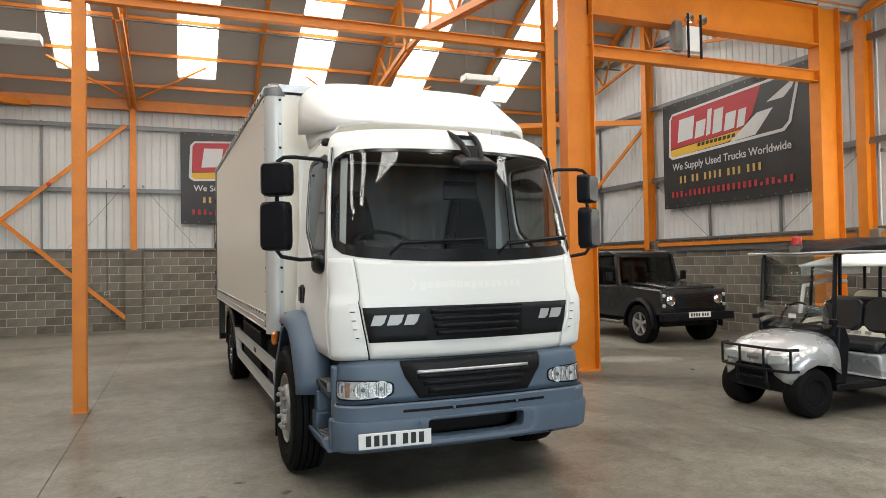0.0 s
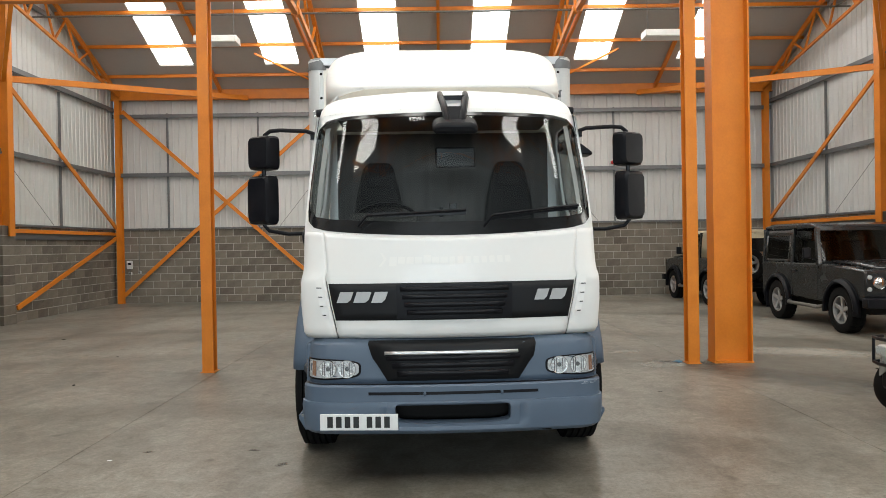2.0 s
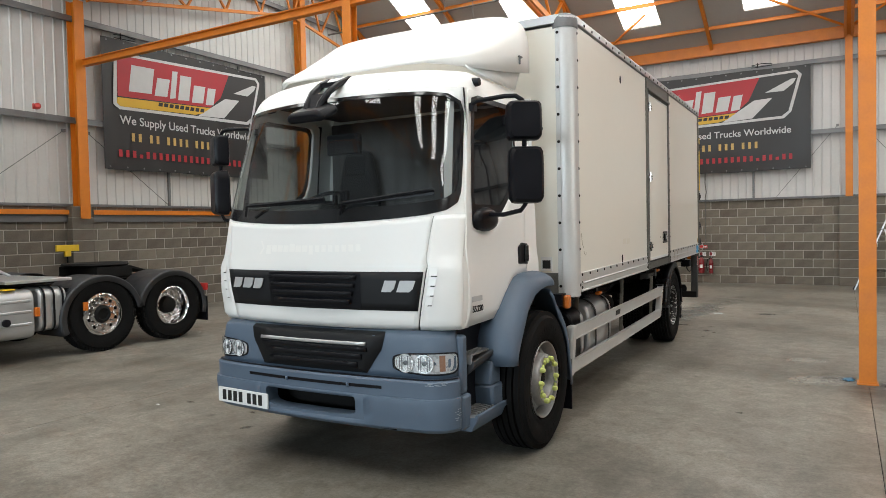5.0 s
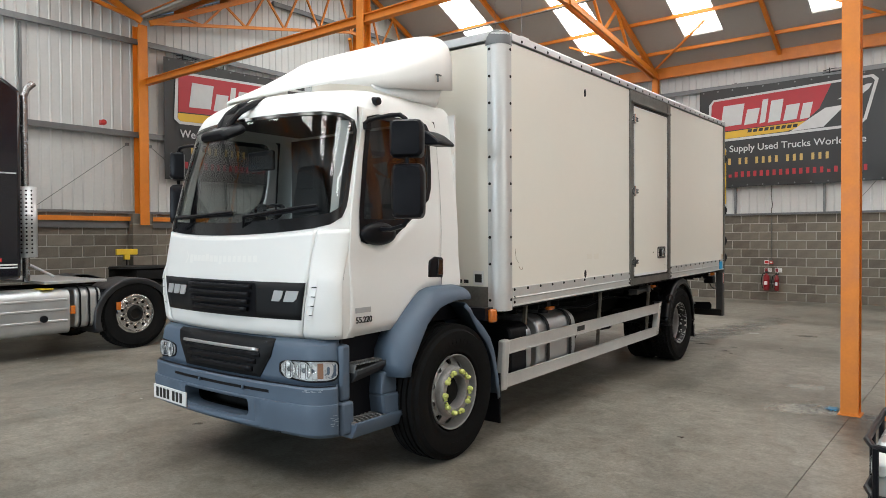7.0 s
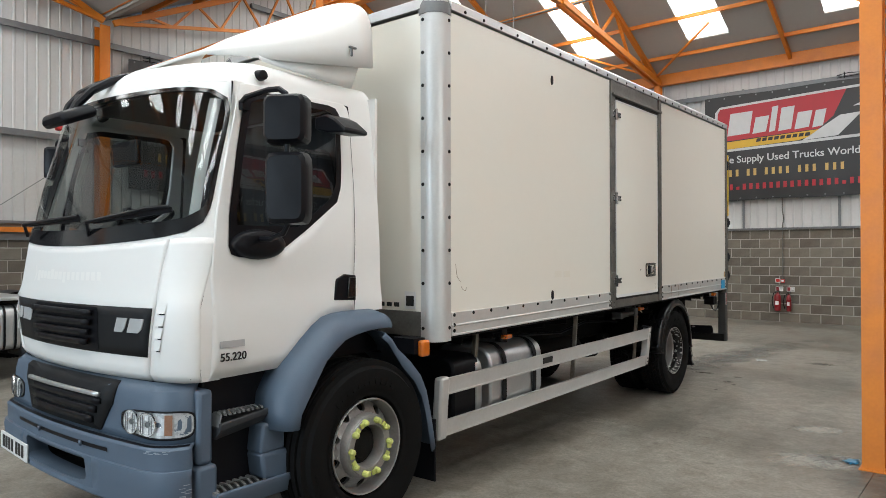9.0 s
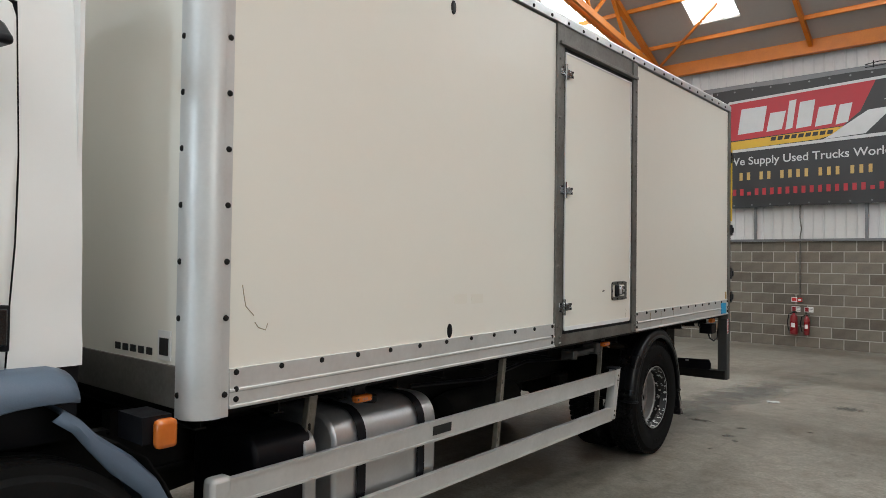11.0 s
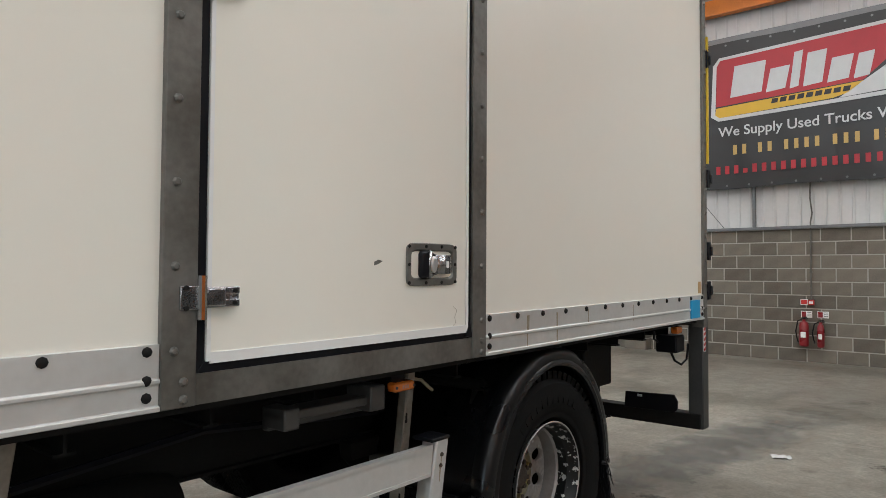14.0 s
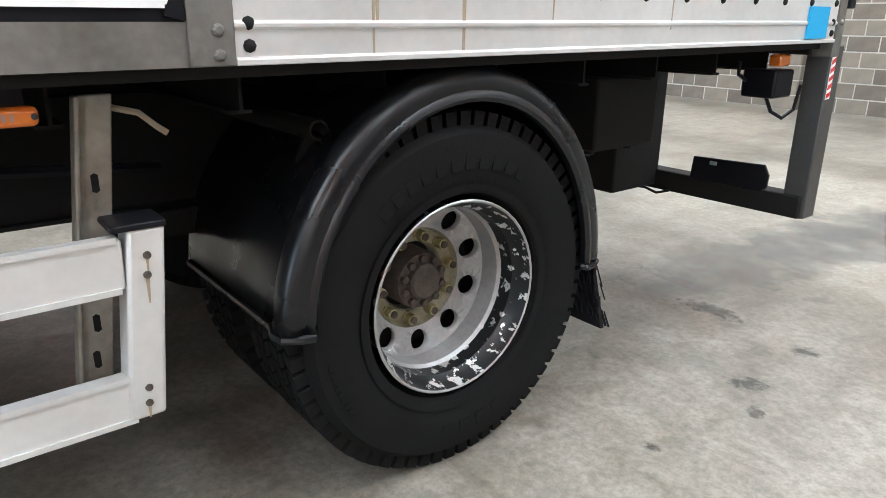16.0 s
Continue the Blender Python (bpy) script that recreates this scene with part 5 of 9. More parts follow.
for x in (-0.56, 0.56):
    seat = put("seat", Solid().box(x - 0.25, x + 0.25, 0.95, 1.45, 1.35, 1.52), M_FABRIC, "dark fabric cab seat with headrest", 0.05)
    put("backrest", Solid().prism([(x - 0.22, 1.5), (x + 0.22, 1.5), (x + 0.225, 1.85), (x + 0.19, 2.15), (x + 0.135, 2.40), (x + 0.10, 2.47), (x - 0.10, 2.47), (x - 0.135, 2.40), (x - 0.19, 2.15), (x - 0.225, 1.85)], 'y', 1.44, 1.57), M_FABRIC, "", 0.035, parent=seat)
    put("headrest", Solid().box(x - 0.10, x + 0.10, 1.425, 1.45, 2.24, 2.42), M_FABRIC, "", 0.012, parent=seat)
put("headlining", Solid().box(-0.85, 0.85, 0.58, CAB_BACK - 0.03, 2.78, 2.80), M_INTGREY, "grey cab headlining")
put("interior_mirror", Solid().box(-0.145, 0.145, -0.02, 0.02, -0.075, 0.075), M_BLACKP, "black interior mirror", 0.015, at=pose(0.05, 0.42, 2.375, 0, 0, 0))
put("rear_curtain", Solid().sheet([[(x, CAB_BACK - 0.07 + 0.012 * math.sin(x * 42), z) for x in span(-0.92, 0.92, 80)] for z in (1.3, 2.0, 2.75)]), M_INTGREY, "grey rear cab lining")
put("phone_holder", Solid().box(0.0, 0.06, 0.42, 0.46, 1.95, 2.03).box(-0.07, -0.04, 0.42, 0.45, 1.92, 2.0), M_BLACKP, "small black holder on the dashboard", 0.005)

# steps, arches and mudguards
AXF, AXR, WR = 1.36, 6.47, 0.538
HUB_Z, ROUND = 0.562, Matrix.Diagonal((1.0, 0.962, 0.962, 1.0))   # axle height and tyre size over the drawn wheel
ROUND_REAR = Matrix.Diagonal((1.0, 0.941, 0.941, 1.0))
for sg in (1, -1):
    sb = put("step_well", Solid().box(min(sg * 0.66, sg * 0.93), max(sg * 0.66, sg * 0.93), 0.36, 0.95, 0.45, 1.10), M_BLACKP, "black step well below the door", 0.02)
    for z, y0, y1, x1, deep in ((0.885, 0.40, 0.78, 1.05, 0.07), (0.505, 0.36, 0.87, 1.085, 0.105)):
        # wedge-shaped housing, rimmed grating on top
        prof = [(0.78, z - deep), (x1 - 0.045, z - deep), (x1, z - 0.022), (x1, z + 0.004), (x1 - 0.018, z + 0.006), (x1 - 0.022, z - 0.010), (0.80, z - 0.010), (0.78, z + 0.004)]
        st = put("step", Solid().prism([(sg * u, w) for u, w in prof], 'y', y0, y1), M_STEP if z > 0.6 else M_GREYP, "grey plastic boarding step", 0.006)
        put("tread_plate", Solid().box(min(sg * 0.80, sg * (x1 - 0.024)), max(sg * 0.80, sg * (x1 - 0.024)), y0 + 0.012, y1 - 0.012, z - 0.010, z - 0.004), M_INK, "dark recess under the tread", parent=st)
        for a in (y0 + 0.004, y1 - 0.022):
            put("tread_edge", Solid().box(min(sg * 0.80, sg * (x1 - 0.02)), max(sg * 0.80, sg * (x1 - 0.02)), a, a + 0.018, z - 0.010, z + 0.005), M_TREADP, "", parent=st)
        n, rows_n = 11, 3
        wx = (x1 - 0.028 - 0.81) / rows_n
        for r in range(rows_n):
            xa = 0.81 + wx * r
            for k in range(n):
                yy = y0 + 0.04 + (y1 - y0 - 0.08) * k / (n - 1)
                d = 0.014 if r % 2 else -0.014
                put("tread_bar", Solid().beam((sg * (xa + 0.004), yy - d, z), (sg * (xa + wx - 0.004), yy + d, z), 0.013, 0.012), M_TREADP, "", parent=st)
    put("bumper_end", Solid().box(min(sg * 0.86, sg * 1.03), max(sg * 0.86, sg * 1.03), 0.275, 0.40, 0.43, 0.66), M_GREYP, "scuffed grey bumper end", 0.02)
    put("bumper_end", Solid().box(min(sg * 0.86, sg * 1.015), max(sg * 0.86, sg * 1.015), 0.288, 0.38, 0.665, 1.04), M_GREYP, "grey bumper end", 0.02)
    # wheel arch: a rounded band from the door's lower edge out to the wheel opening
    upper = [(0.715, 0.765), (0.71, 0.86), (0.72, 0.95), (0.80, 1.087), (0.875, 1.165), (0.955, 1.242), (1.03, 1.305), (1.10, 1.348), (1.18, 1.366), (1.28, 1.372), (1.42, 1.372), (1.54, 1.37), (1.60, 1.355)]
    inner = [(0.82, 0.765), (0.835, 0.84), (0.88, 0.907), (0.95, 1.01), (1.02, 1.11), (1.09, 1.165), (1.17, 1.215), (1.27, 1.24), (1.38, 1.255), (1.46, 1.258), (1.53, 1.258), (1.58, 1.257), (1.61, 1.252)]
    rows = []
    for x, m in ((0.90, 0.0), (1.03, 0.0), (1.08, 0.03), (1.13, 0.14), (1.165, 0.32), (1.185, 0.55), (1.194, 0.8), (1.19, 0.97), (1.17, 1.02), (0.92, 1.03)):
        rows.append([(sg * x, a[0] + (b[0] - a[0]) * m, a[1] + (b[1] - a[1]) * m) for a, b in zip(upper, inner)])
    put("wheel_arch", Solid().sheet(rows), M_GREYP, "blue-grey plastic front wheel arch", thick=0.01)
    put("inner_wing", Solid().sheet([[(sg * x, AXF + r * math.cos(radians(a)), 0.53 + r * math.sin(radians(a))) for a in range(170, -1, -10)] for x, r in ((0.62, 0.66), (0.98, 0.66))]), M_CHASSIS, "black inner wing over the wheel", thick=0.01)
    # side of the step well between arch and sill
    put("step_side", Solid().prism([(0.66, 0.64), (0.83, 0.64), (0.83, 0.80), (0.68, 0.80)], 'x', sg * 0.90, sg * 1.05), M_GREYP, "grey plastic step side", 0.015)
    put("step_side", Solid().prism([(0.68, 0.50), (0.86, 0.47), (0.865, 0.60), (0.84, 0.645), (0.66, 0.645)], 'x', sg * 0.90, sg * 1.06), M_GREYP, "grey plastic step side", 0.02)
    wing = [(1.56, 1.235), (1.64, 1.185), (1.70, 1.12), (1.77, 1.02), (1.83, 0.92), (1.875, 0.81), (1.905, 0.70), (1.93, 0.58), (1.955, 0.45)]
    rows = [[(sg * x, y - d, z - d * 0.6) for y, z in wing] for x, d in ((0.80, 0.0), (1.13, 0.0), (1.175, 0.008), (1.19, 0.03), (1.188, 0.055))]
    put("rear_mudwing", Solid().sheet(rows), M_GREYP, "grey plastic mudwing behind the front wheel", thick=0.012)
    put("mud_flap", Solid().box(min(sg * 0.80, sg * 1.17), max(sg * 0.80, sg * 1.17), 1.945, 1.96, 0.20, 0.62), M_BLACKP, "black rubber mud flap")
    lampb = put("side_indicator", Solid().box(min(sg * 1.165, sg * 1.215), max(sg * 1.165, sg * 1.215), 1.80, 1.865, 1.04, 1.15), M_AMBER, "amber side indicator lamp", 0.018)
    put("lamp_bracket", Solid().box(min(sg * 0.98, sg * 1.17), max(sg * 0.98, sg * 1.17), 1.78, 1.86, 1.06, 1.16), M_BLACKP, "", parent=lampb)

# wheels
def tyre_profile(w):
    h = w / 2
    return [(0.288, -h * 0.62), (0.30, -h * 0.80), (0.33, -h * 0.93), (0.40, -h * 1.0), (0.46, -h * 0.97), (0.492, -h * 0.86), (0.500, -h * 0.80), (0.500, h * 0.80), (0.492, h * 0.86), (0.46, h * 0.97), (0.40, h * 1.0), (0.33, h * 0.93), (0.30, h * 0.80), (0.288, h * 0.62), (0.288, -h * 0.62)]


def tyre_mesh(w):
    s = Solid()
    prof = [(r * WR / 0.515 if r < 0.49 else r, a) for r, a in tyre_profile(w)]
    s.lathe(prof, 'x', (0, 0, 0), 56)
    # raised sidewall ring
    for sgn in (1, -1):
        s.lathe([(0.315, sgn * w * 0.452), (0.325, sgn * w * 0.468), (0.335, sgn * w * 0.468), (0.345, sgn * w * 0.482)], 'x', (0, 0, 0), 56, False)
    # raised unreadable sidewall marks
    for a0, n, r0, r1, st in ((1.0, 11, 0.385, 0.425, 0.125), (-1.75, 4, 0.395, 0.435, 0.16), (3.3, 9, 0.44, 0.452, 0.05)):
        for k in range(n):
            a = a0 + k * st
            vs = [(x, r * math.cos(q), r * math.sin(q)) for x in (w * 0.49, w * 0.5 + 0.0007) for r in (r0, r1) for q in (a, a + st * 0.66)]
            s.add(vs, [(4, 5, 7, 6), (0, 4, 6, 2), (1, 3, 7, 5), (0, 1, 5, 4), (2, 6, 7, 3)])
    return s.mesh("tyre")


def tread_mesh(w, rows=6, n=66):
    s = Solid()
    for j in range(rows):
        x0 = -w * 0.41 + w * 0.82 * j / rows + 0.004
        x1 = -w * 0.41 + w * 0.82 * (j + 1) / rows - 0.004
        for k in range(n):
            a0 = 2 * math.pi * (k + (0.5 if j % 2 else 0)) / n
            a1 = a0 + 2 * math.pi / n * (0.80 if 0 < j < rows - 1 else 0.70)
            sk = 0.03 if j % 2 else -0.03
            vs = []
            for r in (0.495, WR):
                for a, x in ((a0, x0), (a1, x0), (a1 + sk, x1), (a0 + sk, x1)):
                    vs.append((x, r * math.cos(a), r * math.sin(a)))
            s.add(vs, [(4, 5, 6, 7), (0, 4, 7, 3), (1, 2, 6, 5), (0, 1, 5, 4), (2, 3, 7, 6)])
    return s.mesh("tread", 0)


def rib_mesh(w):
    """Five plain ribs round a steering-axle tyre."""
    s = Solid()
    for j in range(5):
        x0, x1 = -w * 0.42 + w * 0.84 * j / 5 + 0.004, -w * 0.42 + w * 0.84 * (j + 1) / 5 - 0.004
        k = 0.006 if j in (0, 4) else 0.0
        s.lathe([(0.492, x0), (WR - k, x0 + 0.003), (WR - k, x1 - 0.003), (0.492, x1)], 'x', (0, 0, 0), 64, False)
    return s.mesh("tread", 30)


TYRE, TREAD, RIBS = tyre_mesh(0.285), tread_mesh(0.285), rib_mesh(0.285)


def disc_mesh(r0, r1, holes, hr, rc, x, thick=0.012, cone=0.0):
    """A wheel disc with round hand holes."""
    s = Solid()
    n = holes
    for k in range(n):
        a0, a1 = 2 * math.pi * k / n, 2 * math.pi * (k + 1) / n
        am = (a0 + a1) / 2
        outer = [(r1 * math.cos(a0 + (a1 - a0) * i / 6), r1 * math.sin(a0 + (a1 - a0) * i / 6)) for i in range(7)]
        outer += [(r0 * math.cos(a1 - (a1 - a0) * i / 6), r0 * math.sin(a1 - (a1 - a0) * i / 6)) for i in range(7)]
        c = (rc * math.cos(am), rc * math.sin(am))
        inner = [(c[0] + hr * math.cos(2 * math.pi * i / 16), c[1] + hr * math.sin(2 * math.pi * i / 16)) for i in range(16)]
        def place(u, w):
            r = math.hypot(u, w)
            return (x + cone * (r1 - r) / (r1 - r0), u, w)
        q = ring(outer, inner, c, place, 1, 24)
        s.add(q.v, q.f)
        # lip of the hole
        rows = [[(place(u, w)[0] - d, u, w) for u, w in inner] for d in (0, thick * 2)]
        s.sheet(rows, wrap=True)
    me = s.mesh("wheel_disc")
    bm = bmesh.new()
    bm.from_mesh(me)
    bmesh.ops.remove_doubles(bm, verts=bm.verts, dist=0.0004)
    bm.to_mesh(me)
    bm.free()
    return me


def wheel(front, y, sg, parent, name="wheel"):
    """A wheel whose outer face points to sg x."""
    e = new(name)
    e.parent = parent
    e.matrix_basis = pose(0, y, WR, 0, 0, 0 if sg > 0 else 180)
    part("tyre", TYRE, M_TYRE, e, "worn black tyre", at=pose(0, 0, 0))
    part("tread", RIBS if front else TREAD, M_TYRE, e, at=pose(0, 0, 0))
    if front:
        part("rim", Solid().lathe([(0.290, 0.105), (0.298, 0.119), (0.294, 0.125), (0.287, 0.122), (0.281, 0.10), (0.276, 0.05), (0.268, 0.025)], 'x', (0, 0, 0), 48, False), M_RIMSTEEL, e, "silver steel rim with a worn edge")
        part("disc", disc_mesh(0.205, 0.269, 10, 0.029, 0.239, 0.035, cone=0.05), M_RIMSTEEL, e, "silver domed wheel disc with hand holes")
        # dark disc added behind the hand holes to make them look shaded
        part("hole_backing", Solid().lathe([(0.262, 0.0), (0.20, 0.01), (0.1, 0.02)], 'x', (0, 0, 0), 32, False), M_CHASSIS, e, "dark backing disc that keeps the holes dark")
        part("disc_centre", Solid().lathe([(0.205, 0.085), (0.201, 0.108), (0.195, 0.122), (0.188, 0.130), (0.182, 0.1305), (0.178, 0.136), (0.135, 0.136), (0.128, 0.123), (0.122, 0.05)], 'x', (0, 0, 0), 40, False), M_RIMSTEEL, e)
        part("hub", Solid().lathe([(0.125, 0.05), (0.10, 0.055), (0.088, 0.085), (0.07, 0.095), (0.001, 0.095)], 'x', (0, 0, 0), 28), M_CHASSIS, e, "dark greasy hub")
        for k in range(10):
            a = 2 * math.pi * k / 10
            c = (0.137, 0.165 * math.cos(a), 0.165 * math.sin(a))
            nt = part("wheel_nut", Solid().lathe([(0.020, 0), (0.020, 0.020), (0.017, 0.030), (0.010, 0.036), (0.001, 0.038)], 'x', c, 10), M_NUTYEL if sg > 0 else M_RIMSTEEL, e, "yellow-capped wheel nut" if sg > 0 else "silver wheel nut", angle=0)
            d = 2 * math.pi / 10 * (0.4 if k % 2 else -0.4)
            if sg < 0:
                continue
            part("indicator", Solid().beam((0.148, c[1], c[2]), (0.150, 0.165 * math.cos(a + d), 0.165 * math.sin(a + d)), 0.030, 0.012, (1, 0, 0)), M_NUTYEL, nt, "yellow nut indicator")
    else:
        part("rim", Solid().lathe([(0.288, 0.112), (0.295, 0.122), (0.291, 0.125), (0.286, 0.122)], 'x', (0, 0, 0), 48, False), M_RIMSTEEL, e, "silver steel rim edge")
        part("rim_barrel", Solid().lathe([(0.286, 0.122), (0.276, 0.085), (0.262, 0.07), (0.259, 0.025)], 'x', (0, 0, 0), 48, False), M_FLAKE, e, "black rim barrel with flaking silver paint")
        part("rim_inner", Solid().lathe([(0.259, 0.025), (0.250, 0.015), (0.249, -0.02), (0.249, -0.05)], 'x', (0, 0, 0), 48, False), M_RIMSTEEL, e, "silver inner rim")
        part("disc", disc_mesh(0.164, 0.249, 10, 0.035, 0.209, -0.05, cone=-0.025), M_RIMSTEEL, e, "silver deep-dished wheel disc with hand holes")
        # same added dark backing, set deeper, for shade in the holes
        part("hole_backing", Solid().lathe([(0.25, -0.135), (0.20, -0.13), (0.1, -0.15), (0.001, -0.15)], 'x', (0, 0, 0), 32, False), M_CHASSIS, e, "dark backing disc that keeps the holes dark")
        part("disc_centre", Solid().lathe([(0.166, -0.075), (0.162, -0.092), (0.156, -0.098), (0.118, -0.098), (0.112, -0.104), (0.110, -0.14)], 'x', (0, 0, 0), 40, False), M_DISCOLD, e, "yellowed nut seat of the disc")
        part("hub", Solid().lathe([(0.094, -0.15), (0.093, -0.062), (0.088, -0.052), (0.060, -0.050), (0.056, -0.034), (0.048, -0.028), (0.001, -0.026)], 'x', (0, 0, 0), 32), M_RUST, e, "rusty axle hub")
        for k in range(10):
            a = 2 * math.pi * k / 10 + 0.15
            ca, sa = math.cos(a), math.sin(a)
            nt = part("wheel_nut", Solid().lathe([(0.021, -0.098), (0.021, -0.093), (0.0175, -0.092), (0.0175, -0.066), (0.0135, -0.064)], 'x', (0, 0.136 * ca, 0.136 * sa), 6, False), M_BRASS, e, "brassy wheel nut", angle=0)
            part("stud", Solid().lathe([(0.0125, -0.09), (0.0125, -0.060), (0.001, -0.058)], 'x', (0, 0.136 * ca, 0.136 * sa), 10), M_RUST, nt, "dark stud end")
            part("hub_bolt", Solid().lathe([(0.0125, -0.054), (0.0125, -0.036), (0.001, -0.034)], 'x', (0, 0.074 * math.cos(a + 0.2), 0.074 * math.sin(a + 0.2)), 6), M_RUST, e, angle=0)
    return e


for sg in (1, -1):
    w = wheel(True, AXF, sg, truck)
    w.matrix_basis = pose(sg * 1.06, 1.30, HUB_Z, 0, 0, 0 if sg > 0 else 180) @ ROUND
    w = wheel(False, AXR, sg, truck)
    w.matrix_basis = pose(sg * 1.03, 6.505, 0.556, 0, 0, 0 if sg > 0 else 180) @ ROUND_REAR
    e = new("inner_wheel")
    e.parent = truck
    e.matrix_basis = pose(sg * 0.675, 6.505, 0.556) @ ROUND_REAR
    part("tyre", TYRE, M_TYRE, e, "worn black inner tyre", at=pose(0, 0, 0))
    part("tread", TREAD, M_TYRE, e, at=pose(0, 0, 0))
put("axle", Solid().lathe([(0.07, -0.9), (0.07, 0.9)], 'x', (0, AXR, WR), 16).lathe([(0.001, -0.22), (0.17, -0.12), (0.2, 0.0), (0.17, 0.12), (0.001, 0.22)], 'x', (0, AXR, WR), 20), M_CHASSIS, "dark drive axle")
put("axle", Solid().box(-0.8, 0.8, AXF - 0.06, AXF + 0.06, 0.42, 0.54), M_CHASSIS, "dark front axle")
# rear mudguards with a broad rolled lip, their tubes and brushes
GY, GZ = 6.457, 0.531
for sg in (1, -1):
    arc = list(range(176, 0, -6)) + [0]
    rim_at = lambda off, a: (GY + (0.567 - off) * math.cos(radians(a)), GZ + (0.62 - off) * math.sin(radians(a)))
    rows = []
    for x, off in ((0.50, 0.022), (1.085, 0.022), (1.10, 0.012), (1.118, 0.004), (1.14, 0.0), (1.162, 0.004), (1.176, 0.016), (1.184, 0.036), (1.184, 0.058), (1.190, 0.066), (1.192, 0.076), (1.184, 0.086), (1.165, 0.088)):
        rows.append([(sg * x,) + rim_at(off, a) for a in arc])
    mg = put("rear_mudguard", Solid().sheet(rows), M_WING, "black plastic rear mudguard with a scuffed rolled lip", thick=0.006)
    # turned-up hems at both ends
    for a, n in ((176.5, 1), (-0.5, -1)):
        line = [(sg * x,) + rim_at(off, a) for x, off in ((0.52, 0.02), (1.08, 0.02), (1.13, 0.002), (1.165, 0.008), (1.184, 0.045), (1.188, 0.076), (1.17, 0.086))]
        put("hem", Solid().tube(line, 0.011, 8), M_WING, "", parent=mg)
    for dy in (-0.36, 0.40):
        y = GY + dy
        put("support_tube", Solid().lathe([(0.026, 0.45), (0.026, 1.02), (0.020, 1.02), (0.019, 0.9), (0.001, 0.9)], 'x', (0, 0, 0), 14), M_CHASSIS, "dark steel support tube", parent=mg, at=pose(0, y, 1.005, 0, 0, 0 if sg > 0 else 180))
        put("tube_clamp", Solid().beam((sg * 0.99, y, 0.985), (sg * 0.99, y - 0.03, 0.92), 0.05, 0.012, (1, 0, 0)), M_CHASSIS, "", parent=mg)
    yt, yl = GY + 0.552, GY + 0.645
    fl = put("mud_flap", Solid().prism([(yl - 0.008, 0.262), (yl + 0.008, 0.262), (yt + 0.008, 0.56), (yt - 0.008, 0.56)], 'x', min(sg * 0.5, sg * 1.15), max(sg * 0.5, sg * 1.15)), M_BLACKP, "black bristle mud flap")
    s = Solid()
    rr = random.Random(3)
    for k in range(600):
        x = sg * (0.5 + 0.66 * (k % 150) / 149)
        up = rr.uniform(0.2, 0.95) if k % 4 else 0.15
        y, z = yl + (yt - yl) * up, 0.285 + 0.275 * up
        o = -0.010 if k % 2 else 0.010
        s.beam((x, y + o, z), (x + rr.uniform(-0.012, 0.012), y + o * 1.4 + 0.018, max(0.245 + rr.uniform(0, 0.014), z - 0.06)), 0.0035, 0.0035)
    put("bristle_edge", s, M_BLACKP, "", parent=fl)

# chassis
for sg in (1, -1):
    put("chassis_rail", Solid().ibeam((sg * 0.40, 0.5, 0.83), (sg * 0.40, 8.28, 0.83), 0.075, 0.24, 0.012), M_CHASSIS, "dark chassis rail")
    put("body_runner", Solid().box(min(sg * 0.36, sg * 0.44), max(sg * 0.36, sg * 0.44), 1.95, 8.3, 0.955, 1.06), M_CHASSIS, "dark body runner")
for k in range(17):
    y = 2.05 + k * 0.385
    put("cross_bearer", Solid().ibeam((-1.03, y, 1.105), (1.03, y, 1.105), 0.05, 0.09, 0.008), M_CHASSIS, "dark cross bearer under the body")
put("gearbox", Solid().lathe([(0.001, 1.2), (0.3, 1.25), (0.32, 1.9), (0.2, 2.3), (0.14, 2.9), (0.05, 2.95), (0.045, 6.3)], 'y', (0, 0, 0.66), 18), M_CHASSIS, "dark engine, gearbox and propeller shaft")
put("engine_block", Solid().box(-0.36, 0.36, 0.45, 1.5, 0.5, 1.1), M_CHASSIS, "dark engine block", 0.03)
for x in (-0.5, 0.5):
    put("leaf_spring", Solid().box(x - 0.04, x + 0.04, AXR - 0.7, AXR + 0.7, 0.66, 0.74), M_CHASSIS, "dark leaf spring pack", 0.01)
put("air_tank", Solid().lathe([(0.001, 4.0), (0.11, 4.05), (0.13, 4.15), (0.13, 4.75), (0.11, 4.85), (0.001, 4.9)], 'y', (0.62, 0, 0.72), 20), M_CHASSIS, "black air tank under the body")
# unseen far-side box, added and lengthened to shade the floor under the truck
bb = put("far_side_box", Solid().box(-1.08, -0.52, 3.55, 5.3, 0.47, 0.98), M_CHASSIS, "black box added on the far side to block light", 0.02)
put("box_lid", Solid().box(-1.09, -0.51, 3.54, 5.31, 0.98, 1.01), M_BLACKP, "", 0.005, parent=bb)
# cylinders added beside it for the same light blocking
for y in (5.45, 5.72):
    put("far_side_cylinder", Solid().lathe([(0.001, -1.05), (0.11, -1.0), (0.125, -0.92), (0.125, -0.55), (0.11, -0.48), (0.001, -0.45)], 'x', (0, y, 0.70), 18), M_CHASSIS, "black cylinder added on the far side to block light")
put("brake_pipe", Solid().tube([(0.75, 3.6, 0.98), (0.78, 4.3, 0.93), (0.74, 4.9, 0.98), (0.8, 5.4, 0.95), (0.7, 5.8, 0.9)], 0.014, 6), M_BLACKP, "black sagging brake pipe")
